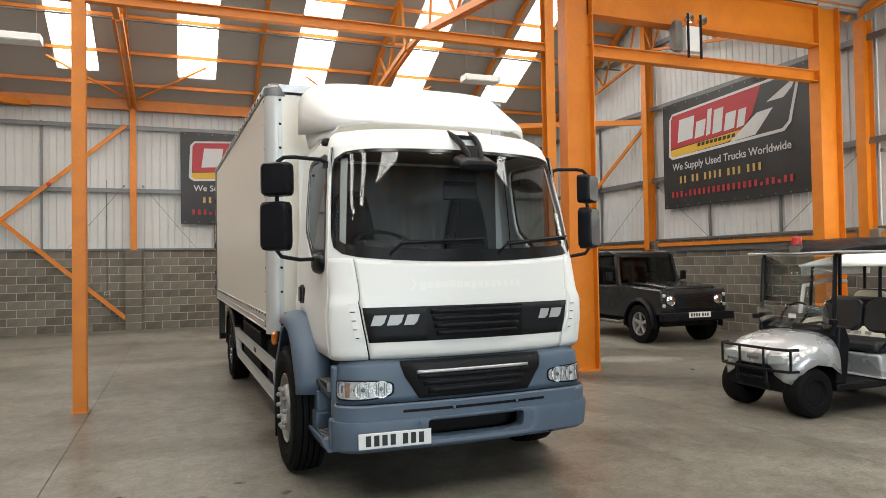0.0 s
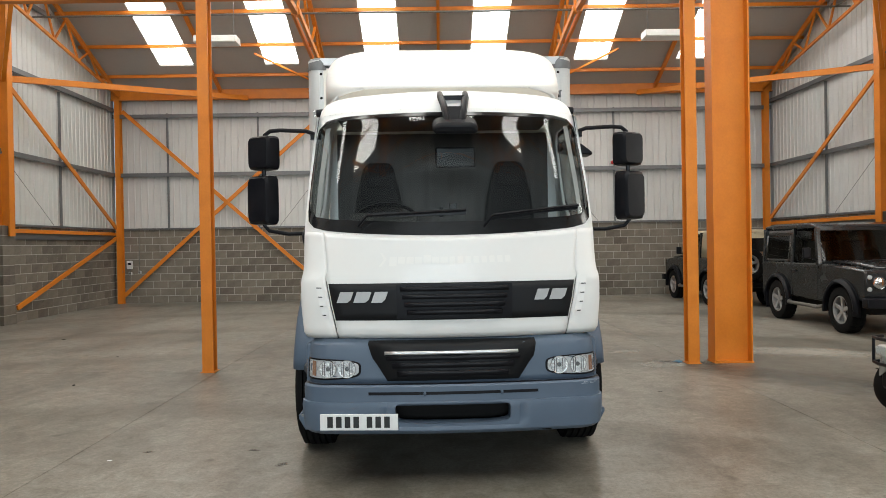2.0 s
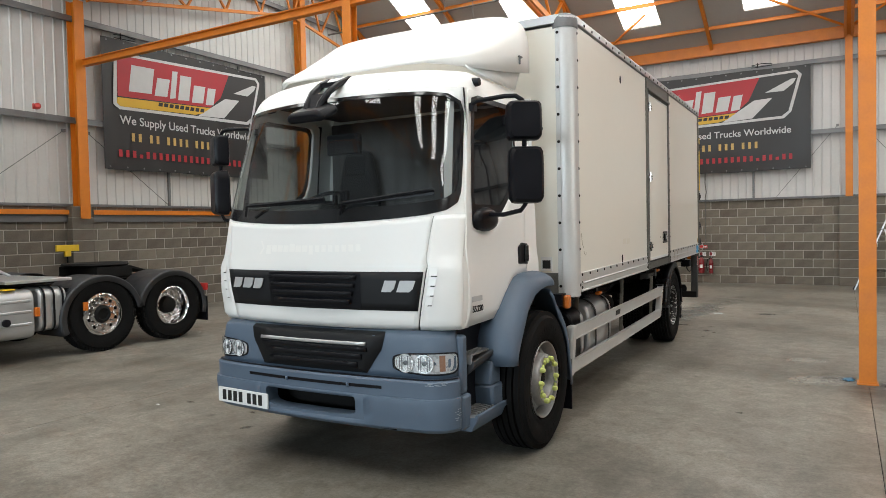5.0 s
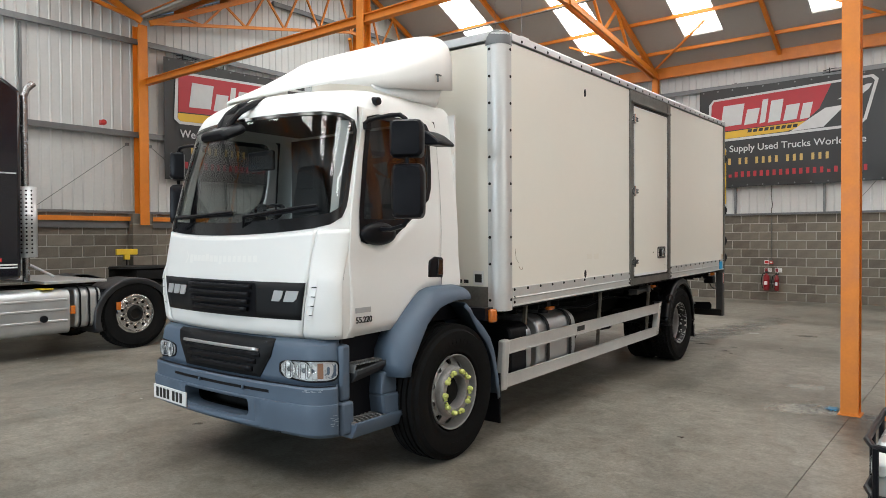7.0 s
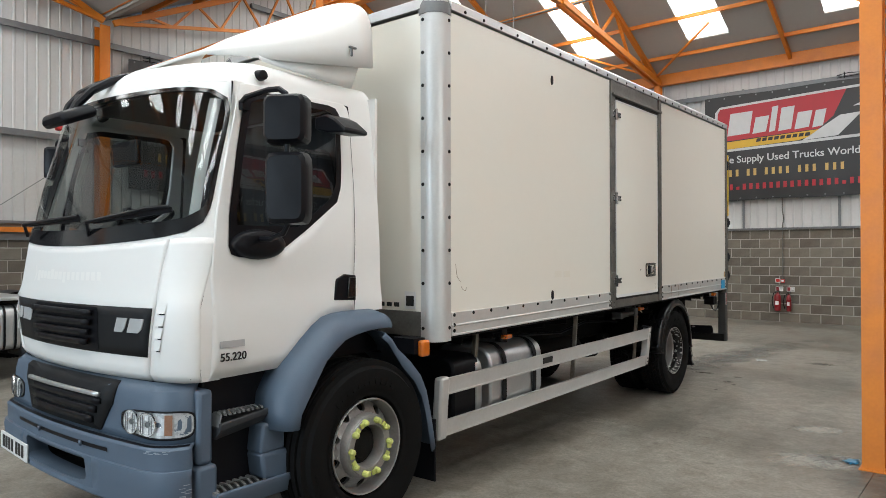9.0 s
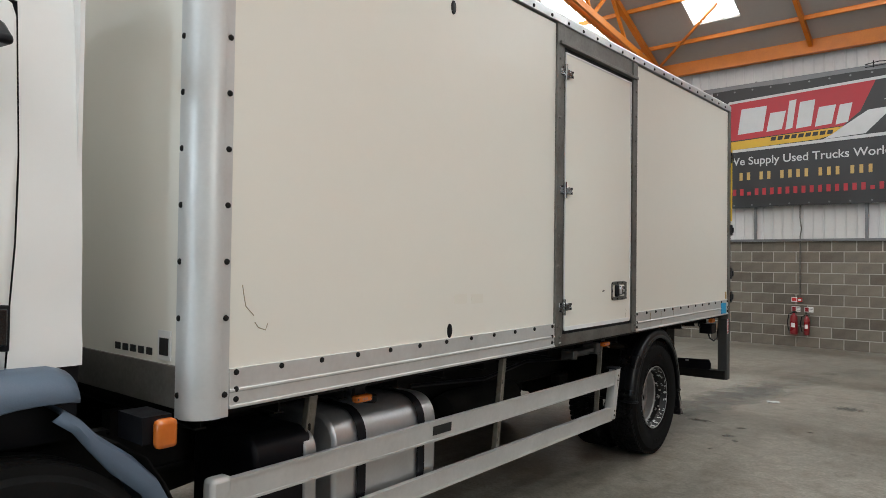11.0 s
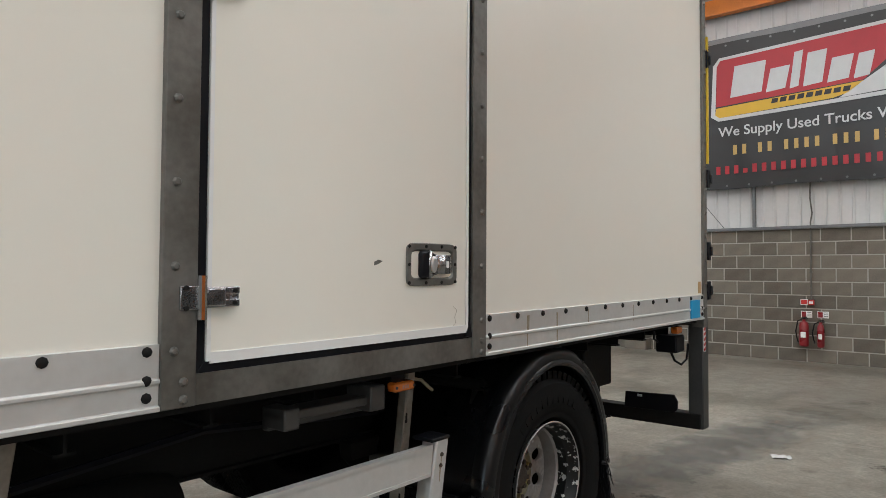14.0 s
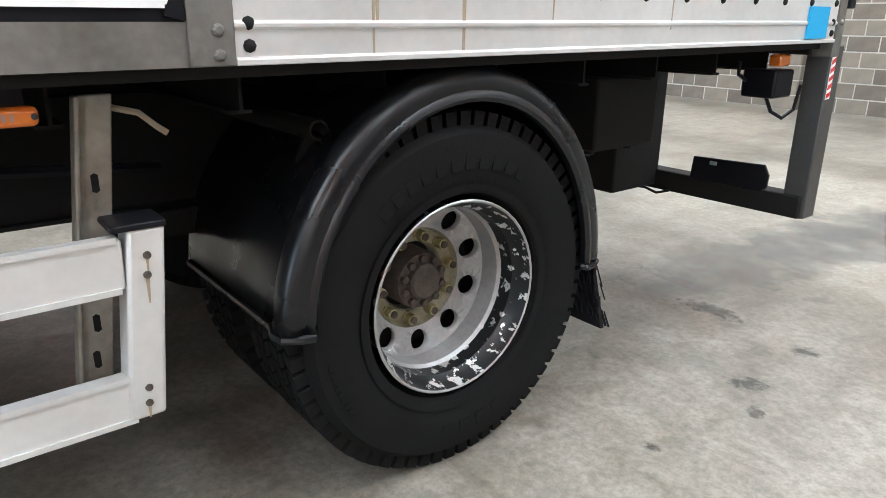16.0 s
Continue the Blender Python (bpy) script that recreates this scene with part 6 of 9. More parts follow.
put("loose_cable", Solid().tube([(1.0, 5.63, 1.09), (1.02, 5.68, 1.078), (1.03, 5.71, 1.05), (1.035, 5.73, 1.035)], 0.007, 6), M_STREAK, "frayed pale cable end")
put("exhaust_box", Solid().box(-1.05, -0.5, 2.5, 3.3, 0.5, 0.95), M_CHASSIS, "dark exhaust box", 0.04)
# silver fuel tank with straps, smaller black tank before it
tank = put("fuel_tank", Solid().prism(rrect(0.52, 1.08, 0.47, 1.0, 0.14, 6), 'y', 2.72, 3.47), M_ALU, "polished aluminium fuel tank with black straps", 0.02)
for y in (2.86, 3.30):
    put("strap", Solid().sheet([[(u, yy, v) for u, v in rrect(0.505, 1.093, 0.457, 1.013, 0.147, 6)] for yy in (y, y + 0.06)], wrap=True), M_BLACKP, "black tank strap", parent=tank)
put("filler_cap", Solid().lathe([(0.05, 0.98), (0.05, 1.03), (0.001, 1.035)], 'z', (0.93, 3.08, 0), 16), M_BLACKP, "", parent=tank)
tk = put("small_tank", Solid().prism(rrect(0.54, 1.05, 0.48, 0.97, 0.1, 6), 'y', 2.30, 2.62), M_BLACKP, "black plastic tank with a silver end", 0.02)
put("tank_end", Solid().prism(rrect(0.56, 1.06, 0.5, 0.95, 0.1, 6), 'y', 2.56, 2.635), M_ALU, "", 0.01, parent=tk)

# side guards
def rslot(x, y, z):
    """A dark slotted hole in a hanger."""
    return Solid().prism([(y - 0.007, z - 0.016), (y, z - 0.02), (y + 0.007, z - 0.016), (y + 0.007, z + 0.016), (y, z + 0.02), (y - 0.007, z + 0.016)], 'x', x - 0.0015, x + 0.0015)


def gput(name, shape, *a, **k):
    """Guard parts lean in towards the ground, with the lower end a little forward."""
    shape.v = [(x - math.copysign(0.07 * (0.887 - z), x), y, z) for x, y, z in shape.v]
    return put(name, shape, *a, **k)


for sg in (1, -1):
    g = gput("side_guard", Solid().box(min(sg * 1.122, sg * 1.167), max(sg * 1.122, sg * 1.167), 2.09, 5.58, 0.765, 0.868), M_KICK, "pale aluminium side guard rails", 0.006)
    gput("rail", Solid().box(min(sg * 1.122, sg * 1.167), max(sg * 1.122, sg * 1.167), 2.09, 5.58, 0.475, 0.572), M_KICK, "", 0.006, parent=g)
    for z in (0.765, 0.868, 0.475, 0.572):
        gput("rail_lip", Solid().box(min(sg * 1.165, sg * 1.172), max(sg * 1.165, sg * 1.172), 2.10, 5.57, z - 0.006, z + 0.006), M_KICK, "", parent=g)
    fp = gput("front_end", Solid().box(min(sg * 1.10, sg * 1.174), max(sg * 1.10, sg * 1.174), 2.02, 2.115, 0.445, 0.885), M_KICK, "silver aluminium end post", 0.02, parent=g)
    rp = gput("rear_end", Solid().prism([(5.552, 0.474), (5.628, 0.474), (5.662, 0.885), (5.590, 0.885)], 'x', min(sg * 1.102, sg * 1.174), max(sg * 1.102, sg * 1.174)), M_KICK, "silver end post with rusty bolts", 0.008, parent=g)
    gput("end_cap", Solid().box(min(sg * 1.08, sg * 1.177), max(sg * 1.08, sg * 1.177), 5.56, 5.665, 0.882, 0.896), M_BLACKP, "torn black rubber cap", 0.004, parent=g)
    for z in (0.51, 0.545, 0.79, 0.83):
        put("bolt", Solid().lathe([(0.008, 0), (0.007, 0.005), (0.001, 0.006)], 'x', (0, 0, 0), 10), M_RUST, "", parent=g, at=pose(sg * (1.174 - 0.07 * (0.887 - z)), 5.624 - 0.085 * (0.86 - z), z, 0, 0, 0 if sg > 0 else 180))
    for z, ln, wd in ((0.51, 0.035, 0.008), (0.79, 0.06, 0.009), (0.83, 0.035, 0.007)):
        yb = 5.624 - 0.085 * (0.86 - z)
        gput("rust_run", Solid().prism([(yb - wd / 2, z), (yb + wd / 2, z), (yb + 0.001, z - ln), (yb - 0.002, z - ln)], 'x', *sorted((sg * 1.1735, sg * 1.1746))), M_STREAK, "thin brown run below a bolt", parent=g)
    for y, xh in ((2.62, 0.98), (4.2, 0.98), (5.555, 1.02)):
        lean = lambda w, z: w - 0.125 * (1.12 - z)
        h = Solid().prism([(lean(y, 0.47), 0.47), (lean(y + 0.075, 0.47), 0.47), (y + 0.075, 1.12), (y, 1.12)], 'x', min(sg * xh, sg * (xh + 0.012)), max(sg * xh, sg * (xh + 0.012)))
        h.prism([(lean(y, 0.47), 0.47), (lean(y + 0.01, 0.47), 0.47), (y + 0.01, 1.12), (y, 1.12)], 'x', min(sg * xh, sg * (xh + 0.04)), max(sg * xh, sg * (xh + 0.04)))
        put("hanger", h, M_HANGER, "grimy grey steel guard hanger", 0.004, parent=g)
        for z in (0.50, 0.58, 0.66, 0.95):
            put("slot", rslot(sg * (xh + 0.0125), lean(y + 0.042, z), z), M_CHASSIS, "", parent=g)
    gput("warning_label", Solid().box(min(sg * 1.173, sg * 1.168), max(sg * 1.173, sg * 1.168), 3.35, 3.50, 0.795, 0.845), M_INK, "small black label", parent=g)
for y, m in ((2.78, 1.08), (5.365, 1.102)):
    am = put("marker_lamp", Solid().box(1.12, 1.165, y + 0.01, y + 0.115, m - 0.017, m + 0.017), M_AMBER, "amber side marker lamp", 0.01)
    put("lamp_bracket", Solid().box(1.10, 1.125, y + 0.03, y + 0.1, m, m + 0.08), M_BLACKP, "", parent=am)
    for dy in (0.018, 0.107):
        put("lamp_screw", Solid().lathe([(0.006, 0), (0.005, 0.003), (0.001, 0.0035)], 'x', (1.164, y + dy, m), 8), M_INK, "", parent=am)
    for k in range(3):
        put("lamp_bar", Solid().box(1.1645, 1.1665, y + 0.046 + k * 0.012, y + 0.053 + k * 0.012, m - 0.006, m + 0.006), M_AMBERD, "", parent=am)
put("slide_bracket", Solid().box(1.04, 1.13, 4.92, 5.33, 1.055, 1.085).box(1.03, 1.06, 4.92, 5.33, 1.02, 1.06).box(1.03, 1.14, 4.92, 4.98, 1.03, 1.095).box(1.03, 1.15, 5.27, 5.34, 1.035, 1.12), M_GREYSTEEL, "dirty dark slide bracket under the side door", 0.006)

# body: front and side panels, corner extrusions, cappings, kick rail, door
BX, B0, B1, BZ0, BZ1 = 1.235, 1.90, 8.36, 1.175, 3.487
put("front_wall", Solid().box(-BX + 0.12, BX - 0.12, B0 + 0.02, B0 + 0.05, 1.34, 3.39), M_CREAM, "cream body front wall")
put("front_kick", Solid().box(-BX + 0.12, BX - 0.12, B0 + 0.012, B0 + 0.05, BZ0, 1.345), M_DIRTYALU, "dull aluminium front kick plate", 0.003)
put("body_roof", Solid().box(-BX + 0.03, BX - 0.03, B0 + 0.04, B1 - 0.02, BZ1 - 0.05, BZ1 - 0.005), M_CREAM, "cream body roof")
put("body_floor", Solid().box(-BX + 0.05, BX - 0.05, B0 + 0.05, B1 - 0.02, 1.15, 1.2), M_CHASSIS, "dark body floor")
put("rear_doors", Solid().box(-BX + 0.06, BX - 0.06, B1 - 0.06, B1 - 0.02, 1.2, 3.4), M_CREAM, "cream rear doors")
rv = Solid().lathe([(0.012, 0), (0.011, 0.004), (0.007, 0.008), (0.001, 0.009)], 'x', (0, 0, 0), 8).mesh("rivet")
rv.materials.append(M_DIRTYALU)
rvd = Solid().lathe([(0.013, 0), (0.012, 0.004), (0.008, 0.007), (0.001, 0.008)], 'x', (0, 0, 0), 8).mesh("rivet")
rvd.materials.append(M_CHASSIS)


def rivet(parent, x, y, z, turn=0, dark=True):
    y = table(y, ALONG)[0]
    part("rivet", rvd if dark else rv, None, parent, at=pose(x, y, z + nose_down(y), 0, 0, turn))


D0, D1 = 4.482, 5.812   # outer edges of the side door posts
for sg in (1, -1):
    tn = 0 if sg > 0 else 180
    X = lambda a, b: (min(sg * a, sg * b), max(sg * a, sg * b))
    # rounded front corner extrusion with flanges
    arc = [(BX - 0.10 + 0.10 * math.sin(radians(a)), B0 + 0.10 - 0.10 * math.cos(radians(a))) for a in range(0, 91, 10)]
    plan = [(BX - 0.150, B0 + 0.006), (BX - 0.116, B0 + 0.006), (BX - 0.11, B0)] + arc + [(BX, B0 + 0.112), (BX - 0.006, B0 + 0.116), (BX - 0.006, B0 + 0.150), (BX - 0.05, B0 + 0.150), (BX - 0.05, B0 + 0.05), (BX - 0.150, B0 + 0.05)]
    ce = put("corner_post", Solid().prism([(sg * x, y) for x, y in plan], 'z', BZ0 - 0.03, BZ1 - 0.02), M_CORNER, "rounded silver aluminium corner post", angle=40)
    put("corner_cap", Solid().lathe([(0.001, 0.06), (0.06, 0.055), (0.10, 0.03), (0.112, -0.01), (0.112, -0.07)], 'z', (sg * (BX - 0.105), B0 + 0.105, BZ1 - 0.045), 24), M_RAIL, "grey plastic corner cap", parent=ce)
    for k in range(10):
        z = 1.314 + k * 0.2245 if k else 1.235
        rivet(ce, sg * (BX - 0.130), B0 + 0.006, z, -90)
        rivet(ce, sg * (BX - 0.006), B0 + 0.132, z, tn)
    # side panels (plain on the far side)
    spans = [(B0 + 0.14, D0 + 0.02), (D1 - 0.02, B1 - 0.05)] if sg > 0 else [(B0 + 0.14, B1 - 0.05)]
    for y0, y1 in spans:
        put("side_panel", Solid().box(*X(BX - 0.045, BX - 0.015), y0, y1, 1.33, 3.40), M_CREAM, "cream glass-fibre body side panel")
    for y0, y1 in ([(B0 + 0.152, D0), (D1, B1 - 0.06)] if sg > 0 else [(B0 + 0.152, B1 - 0.06)]):
        kr = put("kick_rail", Solid().prism([(sg * (BX + a), b) for a, b in ((-0.05, BZ0), (0.003, BZ0), (0.003, BZ0 + 0.012), (-0.004, BZ0 + 0.014), (-0.004, BZ0 + 0.064), (0.002, BZ0 + 0.067), (0.002, BZ0 + 0.076), (-0.004, BZ0 + 0.079), (-0.004, 1.335), (-0.05, 1.335))], 'y', y0, y1), M_KICK, "stained pale aluminium kick rail along the body", 0.002)
        n = int((y1 - y0) / 0.205)
        for k in range(n + 1):
            rivet(kr, sg * (BX - 0.004), y0 + 0.03 + (y1 - y0 - 0.06) * k / n, 1.318, tn)
        for z in (1.21, 1.25):
            rivet(kr, sg * (BX - 0.004), y0 + 0.03, z, tn)
            rivet(kr, sg * (BX - 0.004), y1 - 0.03, z, tn)
    cr = put("roof_capping", Solid().prism([(sg * (BX - 0.06), BZ1 - 0.01), (sg * (BX - 0.015), BZ1), (sg * (BX + 0.004), BZ1 - 0.02), (sg * (BX + 0.004), BZ1 - 0.075), (sg * (BX - 0.03), BZ1 - 0.075)], 'y', B0 + 0.15, B1), M_ALU, "silver aluminium roof capping", 0.003)
    for k in range(28):
        rivet(cr, sg * (BX + 0.004), B0 + 0.3 + k * 0.22, BZ1 - 0.055, tn)
    rf = put("rear_post", Solid().box(*X(BX - 0.08, BX + 0.002), B1 - 0.06, B1, 1.12, BZ1 - 0.01), M_DIRTYALU, "weathered rear door post", 0.004)
    for k in range(14):
        rivet(rf, sg * (BX + 0.002), B1 - 0.03, 1.25 + k * 0.155, tn, False)
    for z in (1.36, 1.62, 2.1, 2.9):
        put("rear_hinge", Solid().box(*X(BX - 0.04, BX + 0.012), B1 - 0.005, B1 + 0.045, z - 0.06, z + 0.06).box(*X(BX - 0.02, BX + 0.02), B1 + 0.03, B1 + 0.06, z - 0.03, z + 0.03), M_BLACKP, "black rear door hinge", 0.004, parent=rf)
put("front_capping", Solid().box(-BX + 0.12, BX - 0.12, B0 + 0.005, B0 + 0.06, BZ1 - 0.075, BZ1 - 0.004), M_ALU, "silver front roof capping", 0.004)
# maker's stickers and tape
for y0, y1, z0, z1, m, nm, lb in ((8.055, 8.214, 1.192, 1.305, M_BLUE, "blue_sticker", "blue rectangular sticker"), (8.23, 8.275, 1.345, 1.42, M_BROWN, "tape_patch", "tan tape patch")):
    put(nm, Solid().box(BX - 0.014 if m is M_BROWN else BX - 0.003, BX + (0.004 if m is not M_BROWN else -0.012), y0, y1, z0, z1), m, lb)
put("cable_cover", Solid().box(BX - 0.05, BX + 0.012, B1, B1 + 0.02, 2.2, 3.05), M_YELLOW, "yellow reflective edge on the rear doors")
for z in (3.19, 1.375):
    put("vent_plug", Solid().lathe([(0.032, 0), (0.03, 0.006), (0.001, 0.008)], 'x', (0, 0, 0), 16), M_BLACKP, "black round plug in the side panel", at=pose(BX - 0.015, 3.41, z) @ Matrix.Diagonal((1, 0.62, 1.25, 1)))
put("panel_label", Solid().box(0.93, 1.03, B0 + 0.014, B0 + 0.019, 1.36, 1.48), M_PLATEW, "small white maker label")
put("label_mark", Solid().box(0.945, 1.015, B0 + 0.012, B0 + 0.0145, 1.38, 1.45), M_INK, "dark bar on the label")
for k in range(5):
    put("panel_marking", Solid().box(0.55 + k * 0.07, 0.595 + k * 0.07, B0 + 0.016, B0 + 0.0205, 1.37, 1.40), M_INK, "small dark marking")
# long crack in the panel
for k, line in enumerate((((2.11, 1.668), (2.118, 1.62), (2.127, 1.58), (2.165, 1.54)), ((2.17, 1.512), (2.188, 1.488), (2.222, 1.476), (2.232, 1.502)))):
    put("panel_crack", Solid().tube([(BX - 0.0146, y, z) for y, z in line], 0.0022, 4), M_STREAK, "thin brown crack in the panel")

LYC = 5.352
# faint adhesive marks left on the panel
for y0, y1, z0, z1 in ((3.45, 3.56, 1.52, 1.575), (3.60, 3.71, 1.515, 1.57)):
    put("adhesive_mark", Solid().box(BX - 0.0155, BX - 0.0143, y0, y1, z0, z1), M_GLUE, "faint yellowed adhesive mark")
# side door
PW = 0.088
for y in (D0, D1 - PW):
    pp = put("door_post", Solid().box(BX - 0.06, BX + 0.003, y, y + PW, BZ0, BZ1 - 0.08), M_DIRTYALU, "weathered riveted aluminium door post", 0.003)
    for k in range(10):
        rivet(pp, BX + 0.003, y + (0.03 if y == D0 else 0.055), 1.315 + k * 0.2055, 0, False)
    for z in (1.195, 1.238):
        rivet(pp, BX + 0.003, y + 0.055, z, 0, False)
put("door_sill", Solid().box(BX - 0.05, BX - 0.006, D0 + PW, D1 - PW, BZ0, 1.252), M_DIRTYALU, "stained aluminium door sill")
put("door_header", Solid().box(BX - 0.05, BX - 0.006, D0 + PW, D1 - PW, 3.26, BZ1 - 0.07), M_DIRTYALU, "weathered door header", 0.003)
put("header_gutter", Solid().box(BX - 0.02, BX + 0.02, D0 + 0.02, D1 - 0.02, 3.262, 3.285), M_DIRTYALU, "bent aluminium rain gutter over the door", 0.004)
put("door_void", Solid().box(BX - 0.07, BX - 0.05, D0 + 0.05, D1 - 0.05, 1.2, 3.4), M_BLACKP, "black door seal recess")
DA, DB = D0 + 0.122, D1 - 0.115
# rubber seal round the door, mitred at the corners
so, si = [(DA - 0.034, 1.246), (DB + 0.030, 1.246), (DB + 0.030, 3.262), (DA - 0.034, 3.262)], [(DA - 0.004, 1.284), (DB + 0.004, 1.284), (DB + 0.004, 3.23), (DA - 0.004, 3.23)]
s = Solid()
for k in range(4):
    m = (k + 1) % 4
    s.prism([so[k], so[m], si[m], si[k]], 'x', BX - 0.048, BX - 0.010)
sl = put("door_seal", s, M_BLACKP, "thick black rubber door seal", 0.003)
put("seal_corner", Solid().prism([(DB - 0.012, 1.262), (DB + 0.030, 1.252), (DB + 0.012, 1.318)], 'x', BX - 0.010, BX - 0.001), M_BLACKP, "", parent=sl)
dr = put("side_door", Solid().box(BX - 0.045, BX - 0.008, DA, DB, 1.285, 3.225), M_CREAM, "cream hinged side door", 0.004)
for y0, y1, z0, z1 in ((DA - 0.004, DA + 0.008, 1.28, 3.23), (DB - 0.008, DB + 0.004, 1.28, 3.23), (DA + 0.008, DB - 0.008, 1.274, 1.302), (DA + 0.008, DB - 0.008, 3.218, 3.23)):
    put("door_edge", Solid().box(BX - 0.012, BX - 0.003, y0, y1, z0, z1), M_PLATEW, "white door edge trim", parent=dr)
put("surface_crack", Solid().tube([(BX - 0.0075, DB - 0.085, 1.375), (BX - 0.0075, DB - 0.062, 1.36), (BX - 0.0075, DB - 0.075, 1.335), (BX - 0.0075, DB - 0.068, 1.315), (BX - 0.0075, DB - 0.082, 1.305)], 0.0008, 4), M_STREAK, "thin brown crack in the door skin", parent=dr)
put("door_chip", Solid().prism([(LYC - 0.15, 1.523), (LYC - 0.13, 1.527), (LYC - 0.11, 1.537), (LYC - 0.13, 1.541), (LYC - 0.148, 1.535)], 'x', BX - 0.0085, BX - 0.007), M_DIRTYALU, "small grey chip in the door skin", parent=dr)
for z in (1.442, 2.255, 3.08):
    h = put("hinge", Solid().box(BX + 0.002, BX + 0.010, D0 + 0.04, D0 + 0.095, z - 0.03, z + 0.03).box(BX + 0.004, BX + 0.012, D0 + 0.10, D0 + 0.205, z + 0.006, z + 0.026).box(BX + 0.004, BX + 0.012, D0 + 0.10, D0 + 0.205, z - 0.026, z - 0.006).box(BX + 0.010, BX + 0.018, D0 + 0.10, D0 + 0.16, z - 0.022, z + 0.022).box(BX - 0.01, BX + 0.008, D0 + 0.12, D0 + 0.205, z - 0.022, z + 0.022), M_PADDLE, "bright steel strap hinge", 0.003, parent=dr)
    put("hinge_pin", Solid().lathe([(0.012, -0.055), (0.012, 0.055)], 'z', (BX + 0.012, D0 + 0.095, z), 10), M_CHROME, "", parent=h)
    for dy, dz in ((0.055, 0.025), (0.055, -0.025), (0.19, 0.016), (0.19, -0.016)):
        put("screw", Solid().lathe([(0.007, 0), (0.006, 0.004), (0.001, 0.005)], 'x', (BX + (0.010 if dy < 0.1 else 0.012), D0 + dy, z + dz), 8), M_CHASSIS, "", parent=h)
# recessed paddle latch
LY, LZ, LW, LH = LYC, 1.452, 0.275, 0.148
rim = lambda m: squircle(LY + m, LY + LW - m, LZ + m, LZ + LH - m, 9, 48)
lc = (LY + LW / 2, LZ + LH / 2)
s = Solid().sheet([[(x, u, w) for u, w in rim(m)] for m, x in ((0.0, BX - 0.006), (0.003, BX - 0.001), (0.022, BX - 0.001), (0.027, BX - 0.006), (0.034, BX - 0.032))], wrap=True)
lt = put("latch", s, M_DIRTYALU, "steel recessed paddle latch with screws", parent=dr)
put("latch_bowl", ring(rim(0.034), None, lc, lambda u, w: (BX - 0.031, u, w), 2, 48), M_BLACKP, "black latch recess", parent=lt)
put("latch_lever", Solid().prism([(LY + 0.066, LZ + 0.030), (LY + 0.098, LZ + 0.026), (LY + 0.128, LZ + 0.050), (LY + 0.128, LZ + 0.10), (LY + 0.098, LZ + 0.124), (LY + 0.066, LZ + 0.118)], 'x', BX - 0.031, BX + 0.012), M_BLACKP, "black latch lever", 0.01, parent=lt)
s = Solid()
for u0, u1, h0, h1, x0, x1 in ((0.10, 0.135, 0.050, 0.036, 0.016, 0.008), (0.135, 0.155, 0.036, 0.033, 0.008, 0.0), (0.155, 0.235, 0.033, 0.033, 0.0, -0.006)):
    zc = LZ + LH / 2
    s.add([(BX + x0, LY + u0, zc - h0), (BX + x1, LY + u1, zc - h1), (BX + x1, LY + u1, zc + h1), (BX + x0, LY + u0, zc + h0)], [(0, 1, 2, 3)])
pd = put("paddle", s, M_PADDLE, "bright flared steel paddle", parent=lt, thick=0.006)
put("key_plate", Solid().box(BX - 0.004, BX + 0.002, LY + 0.185, LY + 0.225, LZ + 0.062, LZ + 0.086), M_PLATEW, "", 0.001, parent=pd)
put("lock_barrel", Solid().lathe([(0.024, 0), (0.024, 0.012), (0.018, 0.016), (0.001, 0.016)], 'x', (0, 0, 0), 20), M_ALU, "", parent=lt, at=pose(BX + 0.004, LY + 0.125, LZ + 0.074) @ Matrix.Diagonal((1, 0.7, 1.2, 1)))
for dy, dz in ((0.012, 0.012), (0.10, 0.011), (0.185, 0.011), (0.263, 0.012), (0.263, 0.074), (0.012, 0.074), (0.012, 0.136), (0.10, 0.137), (0.185, 0.137), (0.263, 0.136)):
    put("screw", Solid().lathe([(0.0065, 0), (0.0055, 0.003), (0.001, 0.004)], 'x', (BX - 0.001, LY + dy, LZ + dz), 8), M_CHASSIS, "", parent=lt)
# brown runs below some rivets of the kick rail
for y, z0, wd in ((D1 + 0.31, 1.175, 0.008), (D1 + 0.56, 1.175, 0.012), (D1 + 0.32, 1.25, 0.011), (D1 + 0.86, 1.24, 0.006), (D1 + 1.38, 1.23, 0.006)):
    put("rust_run", Solid().prism([(y - wd / 2, 1.315), (y + wd / 2, 1.315), (y + wd * 0.25, z0), (y - wd * 0.25, z0)], 'x', BX - 0.0045, BX - 0.0032), M_STREAK, "thin brown run below a rivet")

# tail-lift frame and underrun bar
lf = put("tail_frame", Solid().box(-1.1, 1.1, 8.40, 8.45, 1.12, 1.19), M_CHASSIS, "dark steel tail-lift frame", 0.006)
for a, b in ((1.085, 1.185), (-1.185, -1.085)):
    put("frame_post", Solid().box(a, b, 8.42, 8.526, 0.428, 1.16), M_GREYSTEEL, "dark grey steel frame post", 0.006, parent=lf)
put("underrun_bar", Solid().box(-1.17, 1.17, 8.40, 8.50, 0.43, 0.53), M_CHASSIS, "black underrun bar", 0.006, parent=lf)
put("foot_plate", Solid().prism([(0.64, 0.52), (1.0, 0.525), (1.022, 0.545), (1.025, 0.60), (1.0, 0.645), (0.65, 0.632)], 'y', 8.385, 8.40), M_BLACKP, "black lift foot plate", 0.003, parent=lf)
